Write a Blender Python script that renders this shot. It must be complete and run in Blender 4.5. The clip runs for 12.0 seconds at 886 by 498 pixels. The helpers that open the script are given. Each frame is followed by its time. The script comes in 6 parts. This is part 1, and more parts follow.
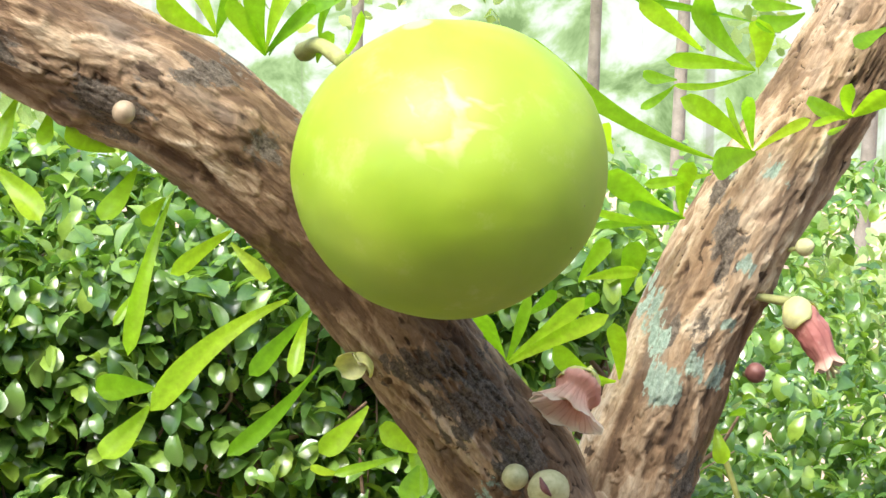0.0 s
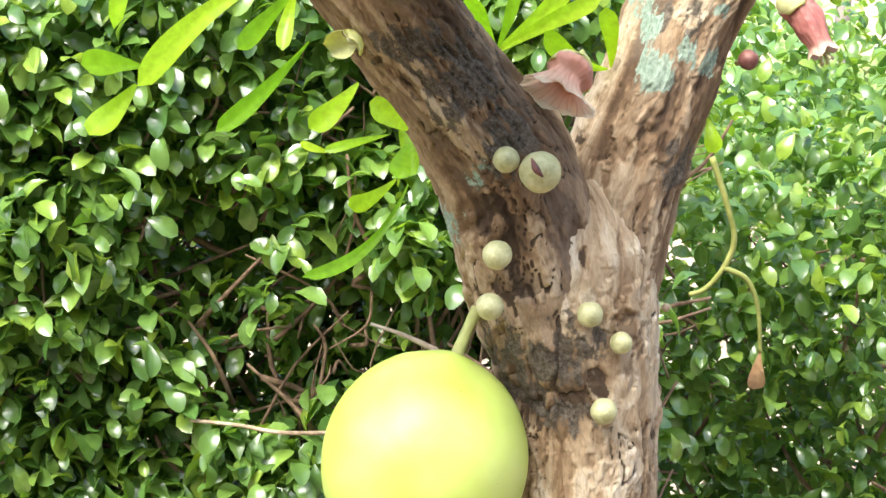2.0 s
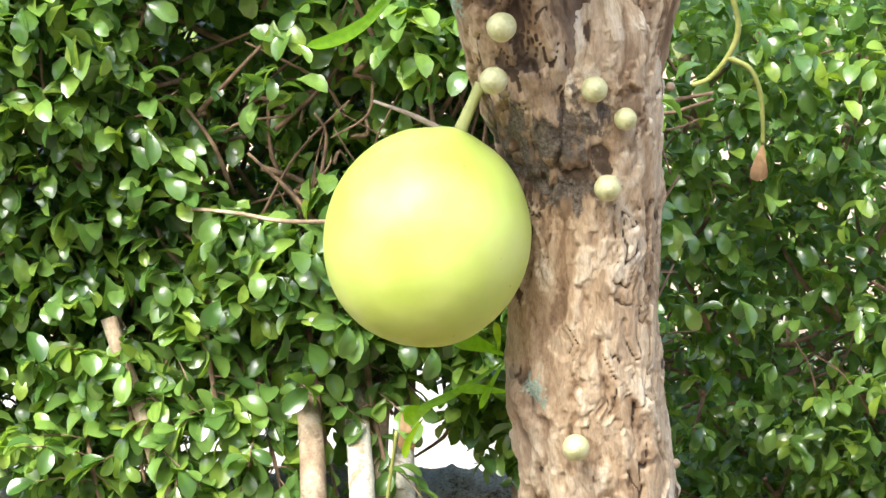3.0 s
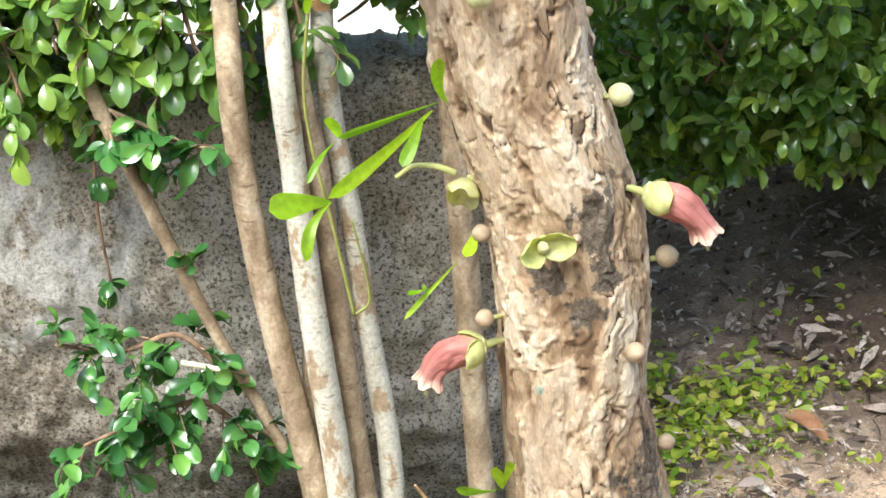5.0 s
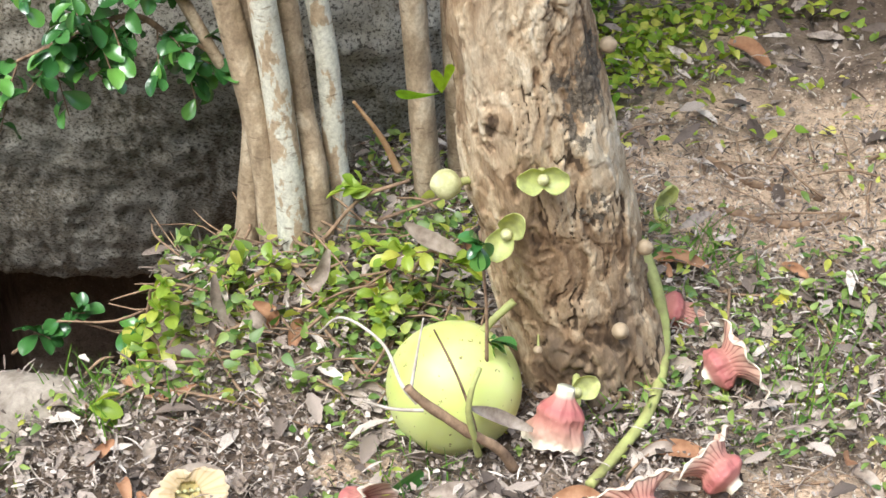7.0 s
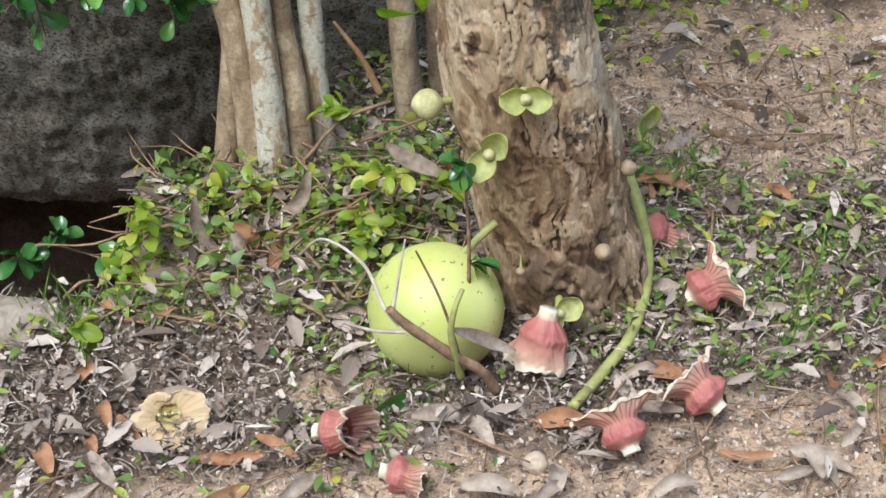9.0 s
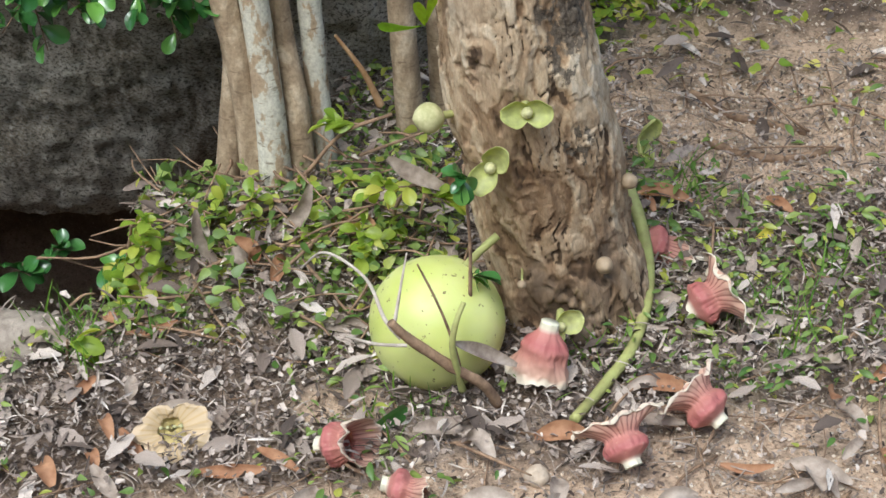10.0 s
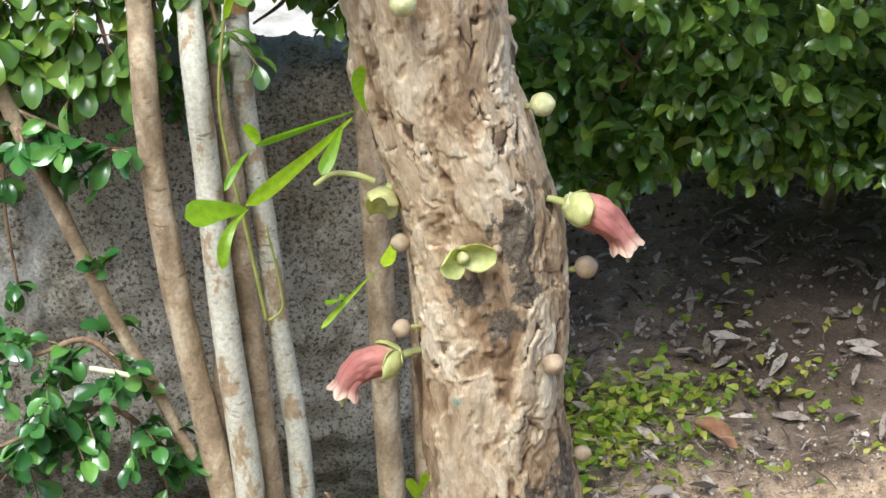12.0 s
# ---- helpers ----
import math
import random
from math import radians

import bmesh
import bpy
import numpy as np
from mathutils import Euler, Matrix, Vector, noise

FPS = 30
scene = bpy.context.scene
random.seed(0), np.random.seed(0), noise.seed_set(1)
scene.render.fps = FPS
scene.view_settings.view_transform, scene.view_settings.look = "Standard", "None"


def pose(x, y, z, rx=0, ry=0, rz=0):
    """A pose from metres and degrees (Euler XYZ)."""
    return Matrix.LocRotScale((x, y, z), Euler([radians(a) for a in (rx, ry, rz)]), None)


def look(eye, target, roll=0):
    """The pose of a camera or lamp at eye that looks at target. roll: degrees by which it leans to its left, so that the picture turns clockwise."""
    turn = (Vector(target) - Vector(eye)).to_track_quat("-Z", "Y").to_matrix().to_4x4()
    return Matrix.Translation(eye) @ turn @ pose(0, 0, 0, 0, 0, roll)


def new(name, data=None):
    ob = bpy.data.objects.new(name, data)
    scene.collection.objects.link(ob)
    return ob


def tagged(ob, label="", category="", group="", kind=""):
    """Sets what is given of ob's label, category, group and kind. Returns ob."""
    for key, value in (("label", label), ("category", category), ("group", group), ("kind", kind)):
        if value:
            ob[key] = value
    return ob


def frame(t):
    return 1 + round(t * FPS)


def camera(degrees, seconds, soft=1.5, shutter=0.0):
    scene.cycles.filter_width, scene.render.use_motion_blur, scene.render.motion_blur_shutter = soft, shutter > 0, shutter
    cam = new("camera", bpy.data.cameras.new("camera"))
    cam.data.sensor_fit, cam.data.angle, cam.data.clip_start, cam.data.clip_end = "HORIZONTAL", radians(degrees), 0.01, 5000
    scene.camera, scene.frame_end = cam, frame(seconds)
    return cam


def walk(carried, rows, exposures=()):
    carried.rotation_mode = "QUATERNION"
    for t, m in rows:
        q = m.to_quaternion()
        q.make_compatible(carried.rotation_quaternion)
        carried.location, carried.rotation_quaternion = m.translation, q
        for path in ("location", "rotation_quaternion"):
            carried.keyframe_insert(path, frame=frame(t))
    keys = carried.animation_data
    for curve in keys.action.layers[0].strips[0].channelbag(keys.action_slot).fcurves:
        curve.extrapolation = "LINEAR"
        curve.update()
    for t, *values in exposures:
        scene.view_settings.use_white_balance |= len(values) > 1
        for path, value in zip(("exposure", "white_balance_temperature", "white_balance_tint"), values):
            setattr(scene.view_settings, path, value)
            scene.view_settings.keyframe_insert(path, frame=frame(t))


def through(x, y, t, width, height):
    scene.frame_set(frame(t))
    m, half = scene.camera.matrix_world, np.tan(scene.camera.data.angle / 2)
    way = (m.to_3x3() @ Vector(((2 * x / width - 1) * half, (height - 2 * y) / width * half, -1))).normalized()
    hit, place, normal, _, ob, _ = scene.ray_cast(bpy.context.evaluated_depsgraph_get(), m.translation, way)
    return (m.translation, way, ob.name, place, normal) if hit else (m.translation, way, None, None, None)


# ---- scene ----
cam = camera(21.09, 12.0, soft=1.5)
PATH = [
    (0, look((-0.0361, -1.4292, 1.4039), (-0.0541, -0.2505, 1.1795), 0.03)),
    (0.5, look((-0.0343, -1.4297, 1.4013), (-0.0507, -0.2509, 1.1775), -0.03)),
    (1, look((-0.0359, -1.4305, 1.3730), (-0.0509, -0.2535, 1.1396), -0.04)),
    (1.5, look((-0.0351, -1.4301, 1.3450), (-0.0484, -0.2622, 1.0697), -0.03)),
    (2, look((-0.0442, -1.4312, 1.3240), (-0.0502, -0.2735, 1.0084), 0.04)),
    (2.5, look((-0.0504, -1.4341, 1.2962), (-0.0535, -0.2855, 0.9486), 0.16)),
    (3, look((-0.0503, -1.4382, 1.2709), (-0.0525, -0.3006, 0.8887), 0.24)),
    (3.5, look((-0.0488, -1.4446, 1.2445), (-0.0480, -0.3193, 0.8276), 0.30)),
    (3.7, look((-0.0481, -1.4478, 1.2333), (-0.0454, -0.3302, 0.7965), 0.34)),
    (5.3, look((0.0268, -1.4041, 1.2131), (0.0129, -0.3569, 0.6274), -2.08)),
    (5.5, look((0.0268, -1.4060, 1.2048), (0.0158, -0.3660, 0.6064), -1.95)),
    (6, look((0.0287, -1.4117, 1.1842), (0.0255, -0.3922, 0.5514), -1.86)),
    (6.5, look((0.0244, -1.4144, 1.1686), (0.0320, -0.4147, 0.5049), -1.57)),
    (7, look((0.0198, -1.4213, 1.1467), (0.0330, -0.4410, 0.4547), -1.32)),
    (7.5, look((0.0157, -1.4122, 1.1308), (0.0353, -0.4528, 0.4103), -1.05)),
    (9.5, look((0.0187, -1.4144, 1.1337), (0.0412, -0.4549, 0.4134), -1.14)),
    (10, look((0.0171, -1.4143, 1.1376), (0.0397, -0.4523, 0.4205), -1.17)),
    (10.5, look((0.0164, -1.4031, 1.1580), (0.0401, -0.4317, 0.4539), -1.19)),
    (11, look((0.0180, -1.3937, 1.1877), (0.0454, -0.3867, 0.5355), -0.94)),
    (11.5, look((0.0101, -1.3876, 1.2083), (0.0461, -0.3571, 0.5945), -0.44)),
    (12, look((0.0034, -1.3849, 1.2226), (0.0455, -0.3291, 0.6537), 0.18)),
]
EXPOSURES = [(0.0, 1.58, 6350, 6), (0.5, 1.52, 6350, 6), (1.0, 1.72, 6350, 6), (1.5, 1.96, 6350, 6), (3.7, 2.00, 6250, 7), (5.5, 1.60, 6050, 4), (7.2, 1.27, 5950, 4), (9.8, 0.72, 5800, 4), (11.0, 1.02, 5880, 4), (12.0, 1.28, 5900, 4)]
walk(cam, PATH, EXPOSURES)

# ---- light ----
SUN_EL, SUN_AZ = 61.0, 212.0          # degrees; azimuth clockwise from +y
world = bpy.data.worlds.new("sky")
scene.world = world
world.use_nodes = True
wn = world.node_tree
sky = wn.nodes.new("ShaderNodeTexSky")
sky.sky_type = "NISHITA"
sky.sun_disc = False
sky.sun_elevation = radians(SUN_EL)
sky.sun_rotation = radians(SUN_AZ)
sky.air_density, sky.dust_density, sky.ozone_density = 1.0, 4.0, 1.0
wn.links.new(sky.outputs[0], wn.nodes["Background"].inputs[0])
wn.nodes["Background"].inputs[1].default_value = 0.15
sun_data = bpy.data.lights.new("sun", "SUN")
sun_data.energy, sun_data.angle, sun_data.color = 2.0, radians(32), (1.0, 0.98, 0.94)
sun = new("sun", sun_data)
az, el = radians(SUN_AZ), radians(SUN_EL)
sun.matrix_world = look((5 * math.sin(az) * math.cos(el), 5 * math.cos(az) * math.cos(el), 5 * math.sin(el)), (0, 0, 0))

# ---- noise and mesh helpers ----
rng = np.random.default_rng(7)


def hash3(ix, iy, iz, seed):
    h = (ix * 374761393 + iy * 668265263 + iz * 2147483647 + seed * 1274126177) & 0xFFFFFFFF
    h = ((h ^ (h >> 13)) * 1274126177) & 0xFFFFFFFF
    h = ((h ^ (h >> 16)) * 2246822519) & 0xFFFFFFFF
    return ((h ^ (h >> 15)) & 0xFFFFFF) / float(0xFFFFFF)


def vnoise(p, seed=0):
    """Smooth value noise, -1 to 1, for an array of points."""
    p = np.asarray(p, float)
    i = np.floor(p).astype(np.int64)
    f = p - i
    f = f * f * f * (f * (f * 6 - 15) + 10)
    out = 0
    for dx in (0, 1):
        for dy in (0, 1):
            for dz in (0, 1):
                w = (f[..., 0] if dx else 1 - f[..., 0]) * (f[..., 1] if dy else 1 - f[..., 1]) * (f[..., 2] if dz else 1 - f[..., 2])
                out = out + w * hash3(i[..., 0] + dx, i[..., 1] + dy, i[..., 2] + dz, seed)
    return out * 2 - 1


def fbm(p, octaves=4, seed=0, gain=0.5):
    p = np.asarray(p, float)
    total, amp, norm = 0, 1.0, 0
    for k in range(octaves):
        total = total + amp * vnoise(p * 2.03**k + 17.3 * k, seed + k)
        norm += amp
        amp *= gain
    return total / norm


def bark_noise(p, octaves=3, seed=0, gain=0.5):
    """Noise whose grid turns about the grain from octave to octave, so that no rows of blobs show."""
    p = np.asarray(p, float)
    total, amp, norm = 0, 1.0, 0
    for k in range(octaves):
        c, w = math.cos(0.6 + 0.9 * k), math.sin(0.6 + 0.9 * k)
        q = np.stack([c * p[..., 0] - w * p[..., 1], w * p[..., 0] + c * p[..., 1], p[..., 2] + 0.35 * p[..., 0] * (-1) ** k], -1)
        total = total + amp * (vnoise(q * 1.93**k + 11.7 * k, seed + k) + vnoise(q[..., [1, 0, 2]] * 1.93**k * 1.21 + 5.1, seed + k + 60)) * 0.62
        norm += amp
        amp *= gain
    return total / norm


def smooth(a, b, x):
    t = np.clip((x - a) / (b - a), 0, 1)
    return t * t * (3 - 2 * t)


def mesh_of(name, verts, faces, material, flat=False, attrs=()):
    me = bpy.data.meshes.new(name)
    me.from_pydata([tuple(v) for v in np.asarray(verts).tolist()], [], [tuple(f) for f in faces])
    for key, kind, values in attrs:
        a = me.attributes.new(key, kind, "POINT")
        a.data.foreach_set("vector" if kind == "FLOAT_VECTOR" else "value", np.asarray(values, np.float32).ravel())
    if not flat:
        me.polygons.foreach_set("use_smooth", [True] * len(me.polygons))
    me.materials.append(material)
    me.update()
    return me


def thing(name, at, label, category, group="", kind=""):
    e = new(name)
    e.empty_display_size = 0.02
    e.location = at
    return tagged(e, label, category, group, kind)


def part(name, me, parent, label="", kind="", m=None):
    """One mesh object under a thing; its mesh is in world places unless a pose is given."""
    ob = new(name, me)
    ob.parent = parent
    if m is None:
        world_parent = parent.matrix_basis if parent.parent is None else parent.parent.matrix_basis @ parent.matrix_basis
        ob.matrix_basis = world_parent.inverted()
    else:
        ob.matrix_basis = m
    return tagged(ob, label=label, kind=kind)


def spline(points, n):
    """A smooth curve (Catmull-Rom) through points with any number of columns."""
    p = np.asarray(points, float)
    p = np.vstack([2 * p[0] - p[1], p, 2 * p[-1] - p[-2]])
    seg = len(p) - 3
    u = np.linspace(0, seg, n)
    k = np.minimum(u.astype(int), seg - 1)
    t = (u - k)[:, None]
    a, b, c, d = p[k], p[k + 1], p[k + 2], p[k + 3]
    return 0.5 * (2 * b + (c - a) * t + (2 * a - 5 * b + 4 * c - d) * t * t + (3 * b - a - 3 * c + d) * t**3)


def tube_frame(c):
    tang = np.gradient(c, axis=0)
    tang /= np.linalg.norm(tang, axis=1)[:, None]
    ref = np.array([0.0, -1.0, 0.0]) if abs(tang[:, 1]).max() < 0.9 else np.array([1.0, 0.0, 0.0])
    u = np.cross(tang, ref)
    u /= np.linalg.norm(u, axis=1)[:, None]
    v = np.cross(tang, u)
    return tang, u, v


def tube(points, n=24, segs=8, wobble=0.0, seed=0, cap=True):
    """Vertices and faces of a tapered tube along points with rows (x, y, z, radius)."""
    c = spline(points, n)
    c, r = c[:, :3], np.maximum(c[:, 3], 1e-4)
    _, u, v = tube_frame(c)
    a = np.linspace(0, 2 * np.pi, segs, endpoint=False)
    ring = np.cos(a)[None, :, None] * u[:, None] + np.sin(a)[None, :, None] * v[:, None]
    rr = r[:, None, None] * np.ones((1, segs, 1))
    if wobble:
        s = c[:, None, :] * 60 + ring * 1.5
        rr = rr * (1 + wobble * fbm(s, 3, seed)[..., None])
    verts = (c[:, None] + ring * rr).reshape(-1, 3)
    faces = [(i * segs + j, i * segs + (j + 1) % segs, (i + 1) * segs + (j + 1) % segs, (i + 1) * segs + j) for i in range(n - 1) for j in range(segs)]
    if cap:
        verts = np.vstack([verts, c[0], c[-1]])
        k = n * segs
        faces += [((j + 1) % segs, j, k) for j in range(segs)]
        faces += [((n - 1) * segs + j, (n - 1) * segs + (j + 1) % segs, k + 1) for j in range(segs)]
    return verts, faces


def joined(pieces):
    vs, fs, k = [], [], 0
    for v, f in pieces:
        vs.append(np.asarray(v))
        fs += [tuple(i + k for i in q) for q in f]
        k += len(v)
    return np.vstack(vs), fs


def rotations(direction, roll):
    """Rotation matrices whose y axis goes along each direction, turned by roll about it."""
    y = direction / np.linalg.norm(direction, axis=1)[:, None]
    ref = np.where(abs(y[:, 2:3]) < 0.95, [[0.0, 0.0, 1.0]], [[1.0, 0.0, 0.0]])
    x = np.cross(y, ref)
    x /= np.linalg.norm(x, axis=1)[:, None]
    z = np.cross(x, y)
    c, s = np.cos(roll)[:, None], np.sin(roll)[:, None]
    x, z = c * x + s * z, c * z - s * x
    return np.stack([x, y, z], -1)


def scattered(template, rot, at, size, bend=None):
    """Copies of a small template (verts, faces) as one vertex array and face list."""
    tv, tf = template
    v = np.einsum("nij,kj->nki", rot, tv) * np.reshape(size, (-1, 1, 1)) + at[:, None]
    n, k = len(at), len(tv)
    tf4 = [f for f in tf]
    faces = []
    for f in tf4:
        base = np.arange(n)[:, None] * k + np.array(f)[None]
        faces += base.tolist()
    return v.reshape(-1, 3), faces


def leaf_shape(width, outline, curl=0.12, fold=0.15, rows=6, cols=5):
    """A thin leaf along +y from 0 to 1, folded along its midrib; outline gives its half width by length."""
    v, f = [], []
    across = np.linspace(-1, 1, cols)
    for y in 1 - (1 - np.linspace(0, 1, rows)) ** 1.7:
        w = width * outline(y)
        z = curl * (y - y * y * 1.6)
        v += [(w * s, y, z + fold * w * abs(s) ** 1.5) for s in across]
    for i in range(rows - 1):
        for j in range(cols - 1):
            f.append((i * cols + j, i * cols + j + 1, (i + 1) * cols + j + 1, (i + 1) * cols + j))
    return np.array(v), f


def obovate(y):
    return (math.sin(math.pi * min(1, y**1.5 * 1.0)) ** 0.75 if 0 < y < 1 else 0.02) * 1.0 + 0.02


# ---- materials ----
def material(name, rough=0.6, spec=0.5):
    m = bpy.data.materials.new(name)
    m.use_nodes = True
    nt = m.node_tree
    b = nt.nodes["Principled BSDF"]
    b.inputs["Roughness"].default_value = rough
    b.inputs["Specular IOR Level"].default_value = spec
    return m, nt, b


def node(nt, kind, **values):
    n = nt.nodes.new(kind)
    for key, value in values.items():
        n.inputs[key.replace("_", " ")].default_value = value
    return n


def coords(nt, source="Object", scale=(1, 1, 1)):
    if source in ("Object", "Generated"):
        out = nt.nodes.new("ShaderNodeTexCoord").outputs[source]
    else:
        a = nt.nodes.new("ShaderNodeAttribute")
        a.attribute_name = source
        out = a.outputs["Vector"]
    mp = node(nt, "ShaderNodeMapping", Scale=scale)
    nt.links.new(out, mp.inputs["Vector"])
    return mp.outputs[0]


def noise_tex(nt, vec, scale, detail=6, rough=0.6, distort=0.0):
    n = node(nt, "ShaderNodeTexNoise", Scale=scale, Detail=detail, Roughness=rough, Distortion=distort)
    if vec is not None:
        nt.links.new(vec, n.inputs["Vector"])
    return n.outputs["Fac"]


def ramp(nt, fac, stops):
    r = nt.nodes.new("ShaderNodeValToRGB")
    e = r.color_ramp.elements
    while len(e) < len(stops):
        e.new(0.5)
    for k, (pos, col) in enumerate(stops):
        e[k].position = pos
        e[k].color = (*col, 1) if len(col) == 3 else col
    nt.links.new(fac, r.inputs[0])
    return r.outputs[0]


def mixed(nt, fac, a, b, mode="MIX"):
    m = nt.nodes.new("ShaderNodeMix")
    m.data_type, m.blend_type = "RGBA", mode
    for sock, val in ((m.inputs[0], fac), (m.inputs[6], a), (m.inputs[7], b)):
        if hasattr(val, "is_linked"):
            nt.links.new(val, sock)
        elif isinstance(val, (int, float)):
            sock.default_value = val
        else:
            sock.default_value = (*val, 1)
    return m.outputs[2]


def bump(nt, b, height, strength, dist):
    n = nt.nodes.new("ShaderNodeBump")
    n.inputs["Strength"].default_value, n.inputs["Distance"].default_value = strength, dist
    nt.links.new(height, n.inputs["Height"])
    nt.links.new(n.outputs[0], b.inputs["Normal"])


def grey(lo, hi):
    return [(lo, (0, 0, 0)), (hi, (1, 1, 1))]


def leafy(name, dark, light, back, rough=0.35, through=0.35, spec=0.5, islands=True):
    """Leaf: glossy skin, with light that comes through; colour varies leaf by leaf."""
    m, nt, b = material(name, rough, spec)
    if islands:
        rnd = nt.nodes.new("ShaderNodeNewGeometry").outputs["Random Per Island"]
    else:
        rnd = nt.nodes.new("ShaderNodeObjectInfo").outputs["Random"]
    col = ramp(nt, rnd, [(0.0, dark), (0.75, light), (0.97, back)])
    vein = noise_tex(nt, coords(nt, "Object"), 160, 3)
    col = mixed(nt, ramp(nt, vein, grey(0.35, 0.7)), mixed(nt, 0.25, col, (0, 0, 0)), col)
    nt.links.new(col, b.inputs["Base Color"])
    t = nt.nodes.new("ShaderNodeBsdfTranslucent")
    warm = mixed(nt, 1.0, col, (1.5, 1.6, 0.5), "MULTIPLY")
    nt.links.new(warm, t.inputs[0])
    mix = nt.nodes.new("ShaderNodeMixShader")
    mix.inputs[0].default_value = through
    nt.links.new(b.outputs[0], mix.inputs[1])
    nt.links.new(t.outputs[0], mix.inputs[2])
    nt.links.new(mix.outputs[0], nt.nodes["Material Output"].inputs[0])
    return m


def bark_material():
    """Flaking bark: brown under-bark, pale outer sheets, splits darkened in colour as by shade, black crusts and mint
    lichen.
    """
    m, nt, b = material("calabash_bark", 0.88, 0.2)

    def attr(key):
        a = nt.nodes.new("ShaderNodeAttribute")
        a.attribute_name = key
        return a.outputs["Fac"]

    def shifted(value, fac, amount):
        mul = nt.nodes.new("ShaderNodeMath")
        mul.operation = "MULTIPLY_ADD"
        nt.links.new(fac, mul.inputs[0])
        mul.inputs[1].default_value, mul.inputs[2].default_value = amount, -0.5 * amount
        add = nt.nodes.new("ShaderNodeMath")
        nt.links.new(value, add.inputs[0])
        nt.links.new(mul.outputs[0], add.inputs[1])
        return add.outputs[0]

    mottle = noise_tex(nt, coords(nt, "grain", (1, 1, 0.55)), 75, 8, 0.72, 0.7)
    fibre = noise_tex(nt, coords(nt, "grain", (1, 1, 0.30)), 250, 6, 0.66, 0.8)
    fine = noise_tex(nt, coords(nt, "grain", (1, 1, 0.3)), 620, 4, 0.7)
    speck = noise_tex(nt, coords(nt, "grain"), 330, 5, 0.8)
    tone = shifted(attr("tone"), mottle, 0.8)
    col = ramp(nt, tone, [(0.05, (0.13, 0.08, 0.046)), (0.28, (0.27, 0.175, 0.10)), (0.45, (0.42, 0.30, 0.185)), (0.60, (0.54, 0.415, 0.275)), (0.78, (0.645, 0.54, 0.395)), (0.97, (0.72, 0.64, 0.51))])
    streak = ramp(nt, fibre, [(0.32, (0.42, 0.34, 0.27)), (0.46, (0.92, 0.89, 0.85)), (0.62, (1.0, 1.0, 1.0))])
    col = mixed(nt, 0.6, col, streak, "MULTIPLY")
    grey_wear = noise_tex(nt, coords(nt, "grain", (1, 1, 0.6)), 17, 4, 0.6)
    col = mixed(nt, ramp(nt, grey_wear, [(0.52, (0, 0, 0)), (0.72, (0.32, 0.32, 0.32))]), col, (0.40, 0.35, 0.28))
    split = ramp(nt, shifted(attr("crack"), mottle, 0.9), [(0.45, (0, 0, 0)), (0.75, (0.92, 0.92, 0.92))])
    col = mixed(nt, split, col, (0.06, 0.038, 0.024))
    sooty = mixed(nt, ramp(nt, speck, grey(0.36, 0.64)), (0.018, 0.015, 0.012), (0.20, 0.165, 0.125))
    crust = ramp(nt, shifted(shifted(attr("stain"), speck, 1.3), mottle, 0.9), [(0.50, (0, 0, 0)), (0.62, (0.93, 0.93, 0.93))])
    col = mixed(nt, crust, col, sooty)
    mint = mixed(nt, ramp(nt, speck, grey(0.35, 0.65)), (0.17, 0.25, 0.18), (0.40, 0.50, 0.40))
    col = mixed(nt, ramp(nt, shifted(attr("lichen"), speck, 1.0), [(0.62, (0, 0, 0)), (0.74, (0.9, 0.9, 0.9))]), col, mint)
    col = mixed(nt, ramp(nt, fine, grey(0.32, 0.55)), mixed(nt, 0.30, col, (0.10, 0.07, 0.045)), col)
    nt.links.new(col, b.inputs["Base Color"])
    bump(nt, b, mixed(nt, 0.45, fibre, mixed(nt, 0.5, fine, speck)), 0.75, 0.005)
    return m


def fruit_material(name, c1, c2, spots):
    m, nt, b = material(name, 0.52, 0.6)
    o = coords(nt, "Object")
    broad = noise_tex(nt, o, 14, 3, 0.5)
    col = ramp(nt, broad, [(0.35, c1), (0.65, c2)])
    pit = noise_tex(nt, o, 190, 2, 0.5)
    col = mixed(nt, ramp(nt, pit, [(0.76 - spots, (0, 0, 0)), (0.79 - spots, (0.85, 0.85, 0.85))]), col, (0.14, 0.10, 0.03))
    wear = noise_tex(nt, o, 26, 5, 0.7)
    col = mixed(nt, ramp(nt, wear, [(0.56, (0, 0, 0)), (0.74, (0.35, 0.35, 0.35))]), col, (0.50, 0.52, 0.20))
    a = nt.nodes.new("ShaderNodeAttribute")
    a.attribute_name = "scar"
    col = mixed(nt, ramp(nt, a.outputs["Fac"], [(0.15, (0, 0, 0)), (0.5, (0.75, 0.75, 0.75))]), col, (0.50, 0.43, 0.20))
    nt.links.new(col, b.inputs["Base Color"])
    b.inputs["Subsurface Weight"].default_value = 0.45
    b.inputs["Subsurface Radius"].default_value = (0.025, 0.03, 0.008)
    bump(nt, b, noise_tex(nt, o, 60, 3, 0.5), 0.08, 0.002)
    return m


